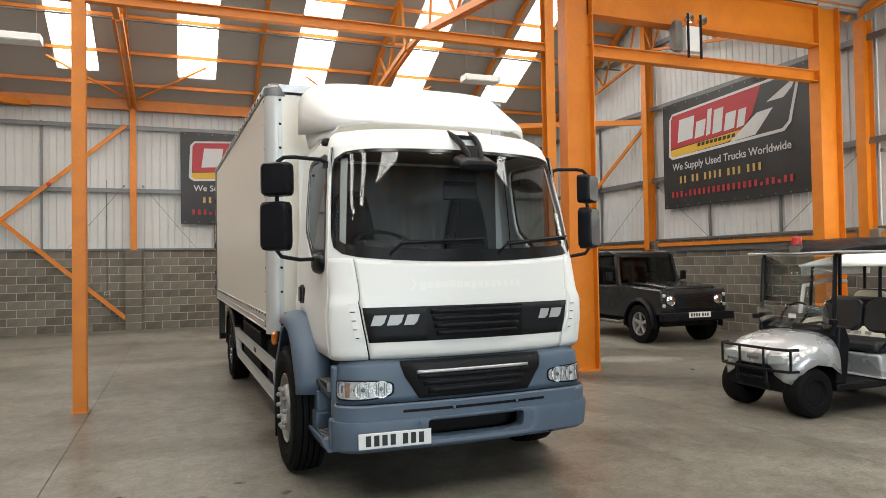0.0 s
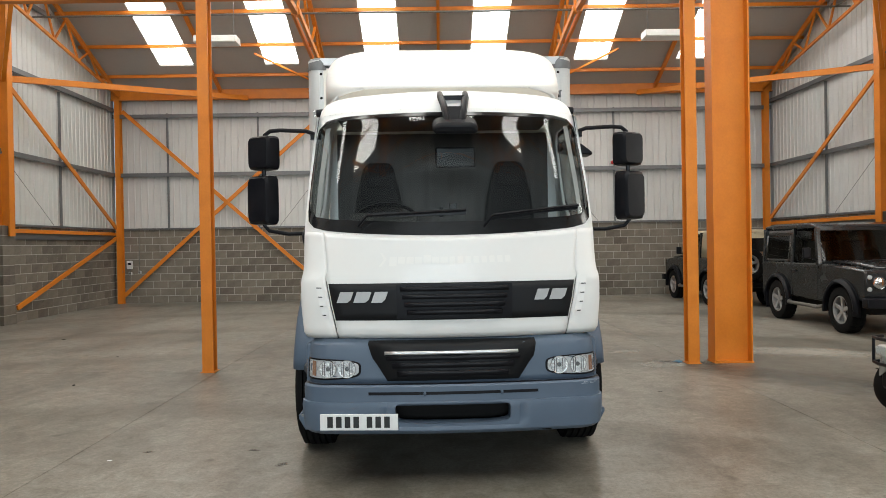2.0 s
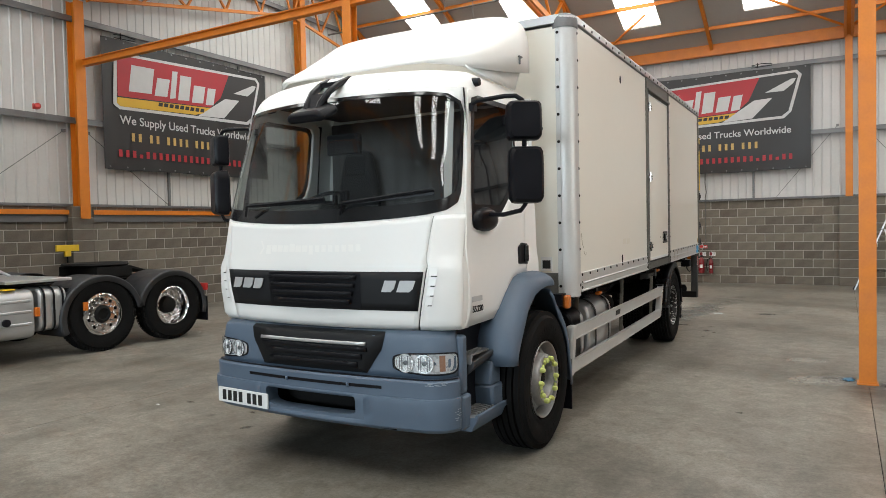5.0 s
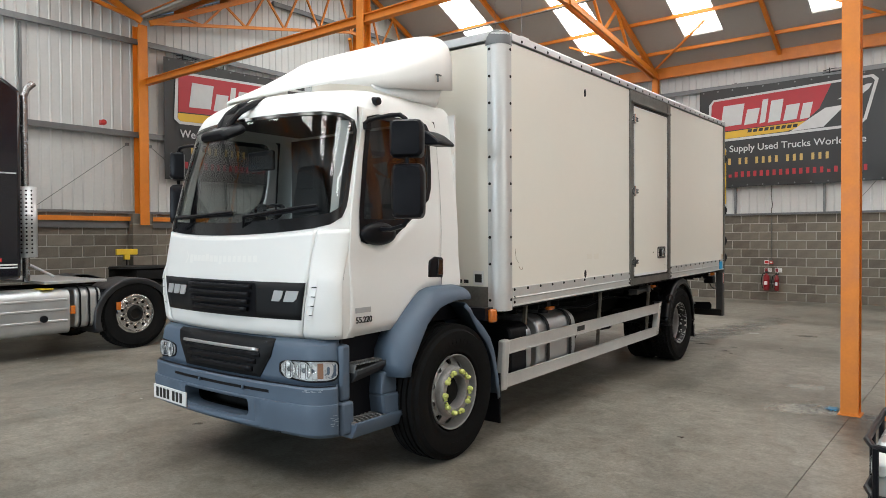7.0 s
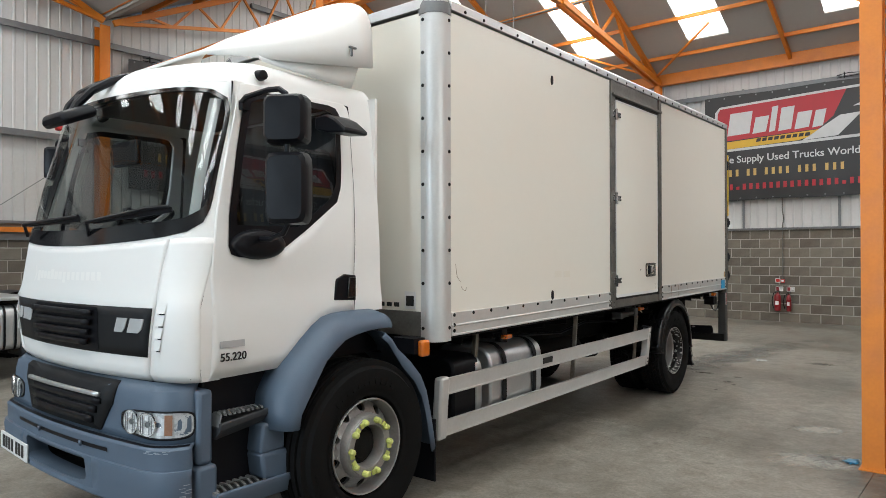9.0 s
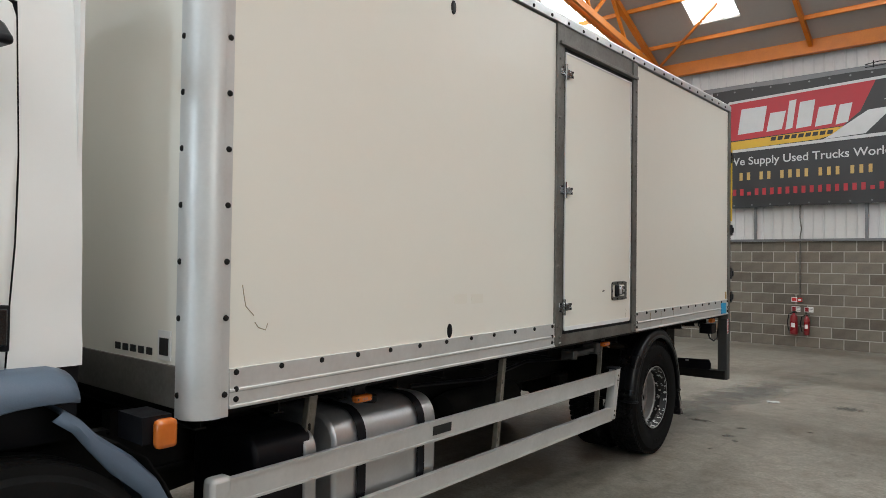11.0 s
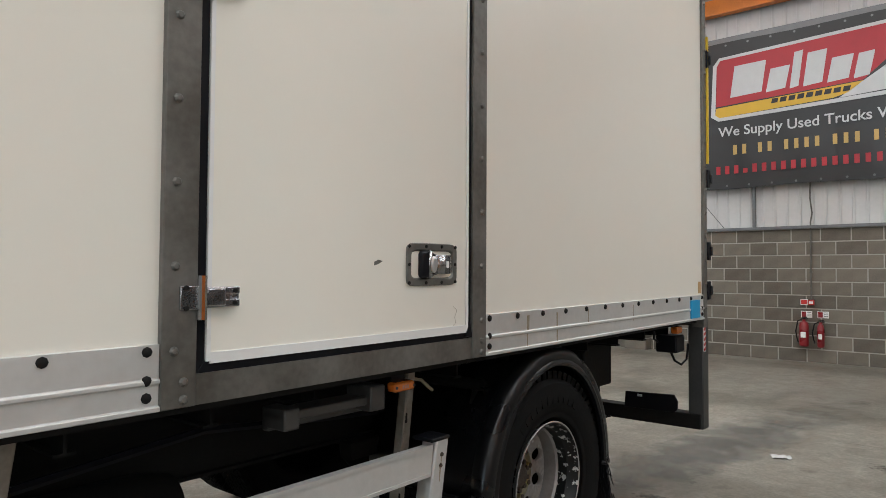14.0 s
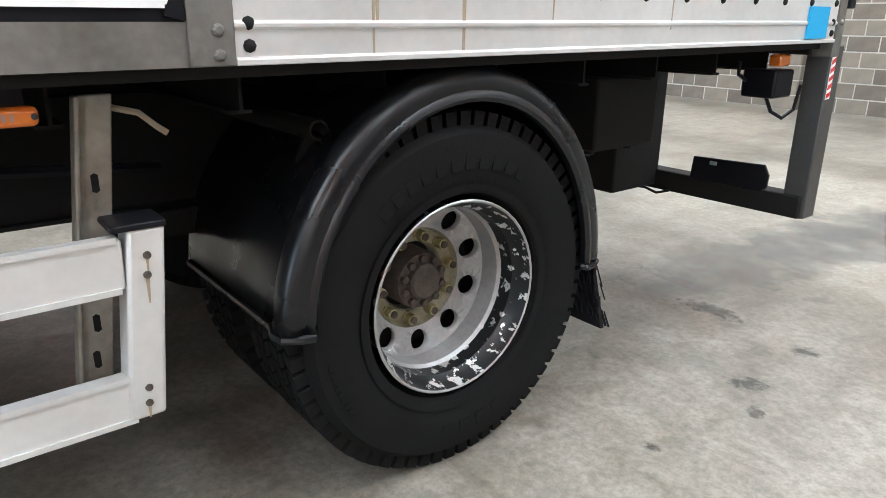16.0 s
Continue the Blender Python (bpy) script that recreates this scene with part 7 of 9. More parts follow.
put("plate_catch", Solid().box(0.74, 0.775, 8.378, 8.387, 0.605, 0.622), M_ALU, "small bright catch", 0.003, parent=lf)
put("bar_cable", Solid().tube([(0.25, 8.39, 0.46), (0.33, 8.385, 0.425), (0.40, 8.38, 0.43), (0.47, 8.38, 0.415), (0.54, 8.385, 0.44)], 0.007, 6), M_BLACKP, "black loose cable under the bar", parent=lf)
for a, b in ((0.28, 0.44), (-0.44, -0.28)):
    put("lift_arm", Solid().box(a, b, 8.05, 8.42, 0.45, 1.1), M_CHASSIS, "black tail-lift arm", 0.01, parent=lf)
pump = put("lift_pump", Solid().box(0.46, 0.86, 7.35, 7.72, 0.79, 1.06).box(0.50, 0.82, 7.72, 7.75, 0.84, 1.02), M_CHASSIS, "black tail-lift pump box", 0.012, parent=lf)
for dx, dy in ((0.05, 0.06), (0.33, 0.06), (0.33, 0.3)):
    put("box_foot", Solid().lathe([(0.02, 0.77), (0.02, 0.80)], 'z', (0.46 + dx, 7.35 + dy, 0), 8), M_CHASSIS, "", parent=pump)
put("junction_box", Solid().box(0.98, 1.12, 8.12, 8.27, 0.96, 1.07), M_BLACKP, "black junction box", 0.01, parent=lf)
put("cable", Solid().tube([(1.05, 8.2, 0.96), (1.07, 8.22, 0.90), (1.09, 8.28, 0.87), (1.10, 8.35, 0.90), (1.10, 8.38, 1.0)], 0.008, 6).tube([(1.0, 8.13, 1.02), (0.99, 8.07, 1.05), (1.0, 8.05, 1.1)], 0.008, 6), M_BLACKP, "", parent=lf)
rs = put("reflector_strip", Solid().box(1.185, 1.1875, 8.428, 8.462, 0.945, 1.15), M_PLATEW, "red and white slanted reflector strip", parent=lf)
for k in range(6):
    z = 0.948 + k * 0.034
    put("red_stripe", Solid().prism([(8.429, z), (8.461, z + 0.012), (8.461, z + 0.030), (8.429, z + 0.018)], 'x', 1.1865, 1.189), M_RED, "red stripe", parent=rs)
put("marker_lamp", Solid().box(1.08, 1.13, 8.12, 8.2, 1.085, 1.13), M_AMBER, "amber rear marker lamp", 0.008)
# model mark on the door
lettering("model_number", "55.220", 0.058, M_INK, truck, pose(1.0465, 0.455, 1.185, 90, 0, 90), label="black model number on the door", bold=0.001)
put("model_badge", Solid().box(1.044, 1.047, 0.40, 0.56, 1.235, 1.27), M_BADGE, "plain grey badge bar above the model number")

# ---------------- banners on the walls ----------------
def banner(along, inw, origin, wide, high, label):
    """A vinyl banner: origin is the lower start corner; text runs along."""
    e = thing("banner", 0, 0, 0, 0, label, "banner", "wall banners")
    e.matrix_basis = frame_at(Vector(origin), Vector((*along, 0)), Vector((*inw, 0)))
    cols, rws = 36, 16
    sh = Solid()
    rows = [[(wide * i / cols, -0.012 - 0.010 * math.sin(i * 0.9 + j * 0.25) * (1 - j / rws) - 0.004 * math.sin(i * 2.3), high * j / rws + 0.02 * math.sin(i * 0.35) * (j / rws - 0.5)) for i in range(cols + 1)] for j in range(rws + 1)]
    sh.sheet(rows)
    part("sheet", sh, M_BANNER, e, "creased black vinyl sheet", recalc=False)
    P = lambda pts, d0, d1: Solid().prism([(u * wide, (1 - v) * high) for u, v in pts], 'y', -d1, -d0)
    frame_o = [(0.085, 0.10), (0.93, 0.045), (0.955, 0.09), (0.90, 0.44), (0.86, 0.50), (0.08, 0.535), (0.05, 0.50), (0.06, 0.15)]
    part("logo_frame", P(frame_o, 0.028, 0.030), M_BANWHT, e, "white logo outline")
    part("logo_ground", P([(0.09, 0.12), (0.92, 0.068), (0.937, 0.10), (0.885, 0.43), (0.85, 0.475), (0.085, 0.512), (0.068, 0.49), (0.075, 0.16)], 0.031, 0.033), M_BANNER, e)
    part("logo_panel", P([(0.09, 0.12), (0.73, 0.08), (0.67, 0.30), (0.60, 0.40), (0.072, 0.435), (0.075, 0.16)], 0.034, 0.036), M_BANRED, e, "red logo panel")
    part("logo_stripe", P([(0.071, 0.445), (0.60, 0.405), (0.55, 0.465), (0.50, 0.485), (0.085, 0.512), (0.068, 0.49)], 0.034, 0.036), M_BANYEL, e, "yellow logo stripe")
    part("logo_chevron", P([(0.52, 0.49), (0.70, 0.30), (0.80, 0.29), (0.69, 0.475)], 0.034, 0.036), M_BANWHT, e, "pale chevron")
    part("logo_chevron", P([(0.76, 0.235), (0.90, 0.125), (0.925, 0.125), (0.91, 0.17), (0.86, 0.235)], 0.034, 0.036), M_BANWHT, e, "pale chevron")
    x = 0.135
    for wd, lo in ((0.125, 0.0), (0.075, 0.06), (0.035, -0.02), (0.07, 0.0), (0.075, 0.06), (0.055, 0.06)):
        part("name_bar", P([(x + 0.012, 0.175 + lo), (x + wd + 0.008, 0.17 + lo), (x + wd - 0.01, 0.375), (x - 0.006, 0.385)], 0.038, 0.041), M_BANWHT, e, "plain white bar in place of a name")
        x += wd + 0.012
    for k in range(9):
        u = 0.285 + k * 0.031
        part("name_bar", P([(u + 0.004, 0.432 - k * 0.001), (u + 0.027, 0.431 - k * 0.001), (u + 0.023, 0.462 - k * 0.001), (u, 0.463 - k * 0.001)], 0.038, 0.040), M_INK, e)
    lettering("tagline", "We Supply Used Trucks Worldwide", 0.255 * wide / 4.6, M_BANWHT, e, Matrix.Translation((wide * 0.49, -0.033, high * 0.385)) @ pose(0, 0, 0, 90, 0, 0), 0.002, "white slogan lettering", 1.0, 0.0025)
    u = 0.13
    for wd in (0.075, 0.0, 0.075, 0.0, 0.13, 0.0, 0.105, 0.0, 0.105):
        if wd:
            n = round(wd / 0.034)
            for k in range(n):
                part("number_bar", P([(u + 0.008, 0.708), (u + 0.023, 0.708), (u + 0.023, 0.772), (u + 0.008, 0.772)], 0.030, 0.033), M_BANGLD, e)
                u += 0.036
        else:
            u += 0.024
    for k in range(24):
        u = 0.07 + k * 0.0355
        hgt = 0.03 if k in (3, 18, 21) else 0.055
        part("address_bar", P([(u, 0.90 - hgt), (u + 0.017, 0.90 - hgt), (u + 0.017, 0.90), (u, 0.90)], 0.030, 0.033), M_BANRED, e)
    for i in range(12):
        for v in (0.02, 0.98):
            part("eyelet", Solid().lathe([(0.02, 0), (0.018, 0.004), (0.008, 0.004), (0.008, 0)], 'y', (wide * (i + 0.3) / 11.6, -0.03, high * v), 10), M_RAIL, e)
    return e


banner((1, 0), (0, -1), (0.38, YB - 0.10, 3.0), 4.40, 2.66, "black vinyl banner with a red logo on the ribbed wall")
banner((0, -1), (-1, 0), (XR - 0.10, 15.30, 3.08), 4.6, 2.76, "black vinyl banner with a red logo hanging on the gable wall")
banner((0, 1), (1, 0), (XL + 0.10, 10.0, 3.02), 4.55, 2.68, "creased black vinyl banner with a red logo on the gable wall")
for x0, y0, x1, y1 in ((3.4, YB - 0.12, 3.9, YB - 0.12), (XL + 0.12, 10.3, XL + 0.12, 10.8), (XR - 0.12, 11.6, XR - 0.12, 12.2)):
    c = thing("cable_bracket", x0, y0, 5.78, 0, "small dark wire bracket above the banner", "bracket", "wire brackets")
    dx, dy = x1 - x0, y1 - y0
    part("wire", Solid().tube([(0, 0, 0), (dx * 0.5, dy * 0.5, 0.03), (dx, dy, 0.0)], 0.01, 6), M_BLACKP, c)
    part("wire", Solid().tube([(0, 0, -0.06), (dx, dy, -0.04)], 0.01, 6), M_BLACKP, c)
    part("clip", Solid().beam((dx * 0.3, dy * 0.3, -0.08), (dx * 0.3, dy * 0.3, 0.06), 0.02, 0.02), M_BLACKP, c)


# ---------------- lamps, boxes, wall fittings ----------------
def bay_light(x, y, z):
    e = thing("bay_light", x, y, z, 0, "white box bay light hung under the roof", "lamp", "bay lights")
    part("housing", Solid().prism([(-0.22, 0.0), (0.22, 0.0), (0.18, 0.16), (-0.18, 0.16)], 'x', -0.5, 0.5), M_LAMPW, e, "", 0.01)
    part("diffuser", Solid().box(-0.47, 0.47, -0.19, 0.19, -0.012, 0.0), M_PLATEW, e, "white diffuser")
    part("hanger", Solid().tube([(-0.4, 0, 0.16), (-0.4, 0, roof_z(y) - z)], 0.006, 6), M_RAIL, e)
    part("hanger", Solid().tube([(0.4, 0, 0.16), (0.4, 0, roof_z(y) - z)], 0.006, 6), M_RAIL, e)
    return e


for x in (-2.85, 7.8):
    bay_light(x, 16.7, 6.5)
    bay_light(x, 4.6, 6.5)
ct = thing("conduit_run", XL, 17.3, 7.4, 0, "pale grey conduit running under the roof", "conduit")
part("conduit", Solid().tube([(0, 0, 0), (XR - XL, 0, 0)], 0.025, 8), M_DIRTYALU, ct)

eb = thing("emergency_light", 8.35, 9.42, 5.18, 0, "grey battery box with twin spot lamps on the girder", "lamp")
part("box", Solid().box(-0.16, 0.16, -0.1, 0.04, 0.0, 0.42), M_LAMPW, eb, "pale grey battery box", 0.01)
part("box", Solid().box(-0.34, -0.20, -0.06, 0.04, 0.0, 0.5), M_DIRTYALU, eb, "grey isolator box", 0.01)
for x in (-0.08, 0.2):
    part("spot", Solid().lathe([(0.04, 0.06), (0.085, -0.04), (0.08, -0.05), (0.001, -0.035)], 'y', (x, -0.06, 0.55), 18), M_CHROME, eb, "round spot lamp")
for x in (-0.12, 0.14):
    part("strap", Solid().box(x - 0.02, x + 0.02, -0.115, -0.095, -0.12, 0.62), M_BLACKP, eb)
part("bracket", Solid().box(-0.34, 0.2, 0.04, 0.10, 0.05, 0.46), M_RAIL, eb)


def extinguisher(x, h, r, label):
    e = thing("fire_extinguisher", x, YB - 0.10, 0.27, 0, label, "extinguisher", "wall extinguishers")
    part("cylinder", Solid().lathe([(r * 0.8, 0), (r, 0.02), (r, h - 0.07), (r * 0.75, h - 0.02), (0.025, h), (0.025, h + 0.03)], 'z', (0, 0, 0), 20), M_EXTRED, e, "red steel cylinder")
    part("handle", Solid().box(-0.015, 0.06, -0.012, 0.012, h + 0.03, h + 0.05).box(-0.03, 0.05, -0.012, 0.012, h + 0.06, h + 0.075), M_BLACKP, e, "black squeeze handle", 0.004)
    part("hose", Solid().tube([(-0.02, 0, h + 0.04), (-0.09, -0.02, h), (-0.12, -0.03, h * 0.6), (-0.10, -0.03, 0.12), (-0.08, -0.04, 0.06)], 0.012, 6), M_BLACKP, e, "black hose")
    part("label", Solid().sheet([[(r * 1.01 * math.sin(a), -r * 1.01 * math.cos(a), z) for a in span(-0.55, 0.55, 8)] for z in (h * 0.36, h * 0.58)]), M_PLATEW, e, "white instruction label")
    part("bracket", Solid().box(-0.03, 0.03, r * 0.9, 0.10, h * 0.5, h * 0.8), M_BLACKP, e)
    return e


extinguisher(2.10, 0.42, 0.075, "large red fire extinguisher hung on the block wall")
extinguisher(2.35, 0.38, 0.055, "slim red fire extinguisher hung on the block wall")
for x in (2.12, 2.37):
    sgn = thing("safety_sign", x, YB - 0.006, 0.80, 0, "small white and red extinguisher sign on the wall", "sign", "safety signs")
    part("board", Solid().box(-0.085, 0.085, -0.004, 0.0, -0.055, 0.055), M_PLATEW, sgn)
    part("symbol", Solid().box(-0.075, -0.005, -0.006, -0.0035, -0.045, 0.045), M_EXTRED, sgn, "red symbol panel")
    for k in range(3):
        part("bar", Solid().box(0.01, 0.075, -0.006, -0.0035, 0.03 - k * 0.03, 0.04 - k * 0.03), M_RAIL, sgn)
cp = thing("alarm_call_point", 2.20, YB - 0.045, 1.0, 0, "red fire alarm call point below a conduit", "call point")
part("box", Solid().box(-0.045, 0.045, -0.0, 0.04, -0.045, 0.045), M_RED, cp, "", 0.005)
part("face", Solid().box(-0.028, 0.028, -0.004, 0.002, -0.02, 0.02), M_PLATEW, cp, "white face plate")
part("side_sign", Solid().box(-0.17, -0.06, 0.03, 0.036, -0.045, 0.055), M_PLATEW, cp)
part("side_mark", Solid().box(-0.16, -0.07, 0.026, 0.0305, -0.03, 0.04), M_RED, cp)
part("conduit", Solid().tube([(0, 0.02, 0.045), (0, 0.02, 1.35), (0.03, 0.0, 1.5), (0.0, 0.0, 1.75), (0.02, 0.0, 2.9)], 0.013, 8), M_DIRTYALU, cp, "grey conduit")
for z in (0.5, 1.0):
    part("clip", Solid().box(-0.022, 0.022, 0.0, 0.04, z, z + 0.02), M_DIRTYALU, cp)


def socket(x, y, z, top, inw=(0, -1), double=True):
    e = thing("wall_socket", 0, 0, 0, 0, "metal-clad wall socket with a conduit on the blocks", "socket", "wall sockets")
    along = Vector((-inw[1], inw[0], 0)) * -1
    e.matrix_basis = frame_at(Vector((x, y, z)), Vector((1, 0, 0)) if inw[0] == 0 else Vector((0, -inw[0], 0)), Vector((*inw, 0)))
    part("box", Solid().box(-0.075 if double else -0.045, 0.075 if double else 0.045, -0.055, 0.0, -0.045, 0.045), M_LAMPW, e, "", 0.006)
    part("plate", Solid().box(-0.065 if double else -0.035, 0.065 if double else 0.035, -0.06, -0.054, -0.036, 0.036), M_DIRTYALU, e)
    part("switch", Solid().box(-0.01, 0.01, -0.065, -0.059, 0.005, 0.025), M_BLACKP, e)
    part("conduit", Solid().tube([(0, -0.02, 0.045), (0, -0.02, top - z)], 0.011, 8), M_DIRTYALU, e, "grey conduit")
    return e


socket(-1.55, YB, 1.05, 4.2)
socket(6.15, YB, 1.03, 4.15)
socket(-7.35, YB, 0.98, 2.3, double=False)
socket(-6.83, YB, 0.95, 2.3, double=False)
socket(-7.11, YB, 0.92, 1.06, double=False)
bx = thing("isolator_box", -7.12, YB - 0.08, 1.06, 0, "white switch box on the block wall", "switch box")
part("box", Solid().box(-0.08, 0.08, 0, 0.08, 0, 0.24), M_LAMPW, bx, "", 0.006)
part("window", Solid().box(-0.05, 0.05, -0.004, 0.002, 0.12, 0.19), M_BLACKP, bx)


def wire(a, b):
    e = thing("bracing_wire", *a, 0, "thin grey bracing wire slanting across the cladding", "wire", "bracing wires")
    d = Vector(b) - Vector(a)
    part("rod", Solid().tube([(0, 0, 0), d], 0.007, 6), M_RAIL, e)
    part("end_fixing", Solid().box(-0.03, 0.03, -0.03, 0.03, -0.03, 0.03), M_RAIL, e)


for c in (-0.86, 5.62):
    for k in (-1, 1):
        wire((c + k * 0.25, YB - 0.05, 4.05), (c + k * 1.65, YB - 0.05, 2.30))
for xx in (XL + 0.06, XR - 0.06):
    for c in (9.45, 15.87):
        for k in (-1, 1):
            wire((xx, c + k * 0.25, 3.7), (xx, c + k * 2.1, 2.30))


def sounder(x, y, z, turn):
    e = thing("alarm_sounder", x, y, z, turn, "small red alarm sounder on the wall rail", "sounder", "alarm sounders")
    part("body", Solid().lathe([(0.05, 0), (0.06, -0.03), (0.055, -0.08), (0.03, -0.10), (0.001, -0.10)], 'y', (0, 0, 0), 18), M_RED, e)
    part("base", Solid().box(-0.05, 0.05, 0, 0.03, -0.05, 0.05), M_RED, e, "", 0.006)
    return e


sounder(-2.95, YB - 0.12, 4.05, 0)
sounder(7.72, YB - 0.12, 4.08, 0)
sounder(XL + 0.14, 8.65, 4.08, 90)

# aluminium step ladder near the rear wall
ld = thing("step_ladder", 5.72, 20.35, 0, -3, "open aluminium step ladder standing by the block wall", "ladder")
for dy in (0.0, 0.42):
    part("stile", Solid().beam((0.0, dy, 0.0), (0.66, 0.07 + dy * 0.7, 1.72), 0.03, 0.07, (0, 1, 0)), M_ALU, ld, "aluminium stile")
    part("rear_leg", Solid().beam((1.02, dy, 0.0), (0.60, 0.07 + dy * 0.7, 1.42), 0.03, 0.045, (0, 1, 0)), M_ALU, ld, "aluminium rear leg")
    part("strap", Solid().tube([(0.22, dy, 0.47), (0.5, dy, 0.43), (0.87, dy, 0.47)], 0.006, 6), M_BLACKP, ld)
    part("foot", Solid().box(-0.035, 0.035, dy - 0.025, dy + 0.025, 0, 0.05), M_BLACKP, ld, "black rubber foot")
    part("foot", Solid().box(0.99, 1.05, dy - 0.025, dy + 0.025, 0, 0.05), M_BLACKP, ld, "black rubber foot")
for k in range(6):
    z = 0.24 + 0.235 * k
    f = z / 1.72
    part("tread", Solid().box(0.66 * f - 0.05, 0.66 * f + 0.04, 0.02, 0.40 - 0.06 * f, z, z + 0.025), M_DIRTYALU, ld)
part("platform", Solid().box(0.46, 0.68, 0.05, 0.36, 1.24, 1.27), M_DIRTYALU, ld, "folding platform")

bro = thing("floor_squeegee", XL + 0.38, 9.0, 0, 0, "yellow floor broom standing against the block wall", "broom")
part("head", Solid().box(-0.03, 0.03, -0.22, 0.22, 1.38, 1.50), M_YELLOW, bro, "yellow plastic head", 0.01)
part("neck", Solid().box(-0.03, 0.03, -0.06, 0.06, 1.28, 1.385), M_YELLOW, bro, "", 0.01)
part("stick", Solid().tube([(0.0, 0, 0.0), (0.0, 0, 1.30)], 0.014, 8), M_BLACKP, bro)

pp = thing("paper_scrap", 3.51, 14.69, 0.001, 25, "crumpled white paper scrap on the floor", "paper")
part("sheet", Solid().sheet([[(0.15 * i / 6 - 0.075, 0.11 * j / 5 - 0.055, 0.012 * abs(math.sin(i * 1.9 + j * 1.3)) + 0.002) for i in range(7)] for j in range(6)]), M_SCRAP, pp, angle=0)
bs = thing("blue_scrap", 5.55, 9.60, 0.001, 35, "small crumpled blue plastic scrap in floor dust", "scrap")
part("film", Solid().sheet([[(0.07 * i / 5 - 0.035, 0.04 * j / 4 - 0.02, 0.014 * abs(math.sin(i * 2.1 + j * 1.6)) + 0.002) for i in range(6)] for j in range(5)]), M_BLUE, bs, angle=0)
rr = random.Random(11)
for k in range(26):
    x, y = rr.uniform(-6, 12), rr.uniform(1.5, 20)
    if 0.9 < x < 3.8 and 4 < y < 14:
        continue
    sz = rr.uniform(0.008, 0.028)
    e = thing("floor_debris", x, y, 0.0, rr.uniform(0, 180), "small dark grit fragment on the concrete floor", "debris", "floor debris")
    part("fragment", Solid().lathe([(0.001, 0), (sz, 0.002), (sz * 0.8, sz * 0.5), (0.001, sz * 0.6)], 'z', (0, 0, 0), 6), M_CHASSIS if k % 3 else M_PAPER, e, at=Matrix.Diagonal((1.6, 0.8, 0.6, 1)), angle=0)


# ---------------- parked off-road cars ----------------
def spoke_wheel(parent, x, y, r, w, sg, spokes=5, rim=None, name="wheel"):
    e = new(name)
    e.parent = parent
    e.matrix_basis = pose(x, y, r, 0, 0, 0 if sg > 0 else 180)
    h = w / 2
    part("tyre", Solid().lathe([(r * 0.60, -h * 0.8), (r * 0.66, -h), (r * 0.86, -h), (r * 0.95, -h * 0.9), (r * 0.975, -h * 0.75), (r * 0.975, h * 0.75), (r * 0.95, h * 0.9), (r * 0.86, h), (r * 0.66, h), (r * 0.60, h * 0.8), (r * 0.60, -h * 0.8)], 'x', (0, 0, 0), 36), M_TYRE, e, "chunky black tyre")
    s = Solid()
    n = 30
    for j in range(3):
        for k in range(n):
            a0 = 2 * math.pi * (k + 0.5 * (j % 2)) / n
            a1 = a0 + 2 * math.pi / n * 0.62
            x0, x1 = -h * 0.9 + w * 0.9 * j / 3 + 0.004, -h * 0.9 + w * 0.9 * (j + 1) / 3 - 0.006
            vs = [(xx, q * math.cos(a), q * math.sin(a)) for q in (r * 0.965, r) for a, xx in ((a0, x0), (a1, x0), (a1, x1), (a0, x1))]
            s.add(vs, [(4, 5, 6, 7), (0, 4, 7, 3), (1, 2, 6, 5), (0, 1, 5, 4), (2, 3, 7, 6)])
    part("tread", s, M_TYRE, e, angle=0)
    part("rim", Solid().lathe([(r * 0.60, h * 0.75), (r * 0.61, h * 0.85), (r * 0.57, h * 0.86), (r * 0.54, h * 0.5), (r * 0.53, -h * 0.3)], 'x', (0, 0, 0), 36, False), rim or M_RIMSTEEL, e, "silver alloy rim")
    part("rim_back", Solid().lathe([(r * 0.54, -h * 0.25), (0.001, -h * 0.3)], 'x', (0, 0, 0), 30), M_CHASSIS, e)
    for k in range(spokes):
        a = 2 * math.pi * k / spokes + 0.3
        s = Solid()
        c, q = math.cos(a), math.sin(a)
        s.beam((h * 0.45, c * r * 0.1, q * r * 0.1), (h * 0.62, c * r * 0.57, q * r * 0.57), r * 0.17, 0.035, (1, 0, 0))
        part("spoke", s, rim or M_RIMSTEEL, e, "", 0.006)
    part("hub_cap", Solid().lathe([(r * 0.17, h * 0.35), (r * 0.16, h * 0.6), (r * 0.08, h * 0.68), (0.001, h * 0.7)], 'x', (0, 0, 0), 16), rim or M_RIMSTEEL, e)
    return e


def arch_line(yc, r, z0, up):
    pts = [(yc + r * math.cos(a), 0.40 + r * math.sin(a)) for a in (span(math.radians(20), math.radians(160), 10))]
    return pts


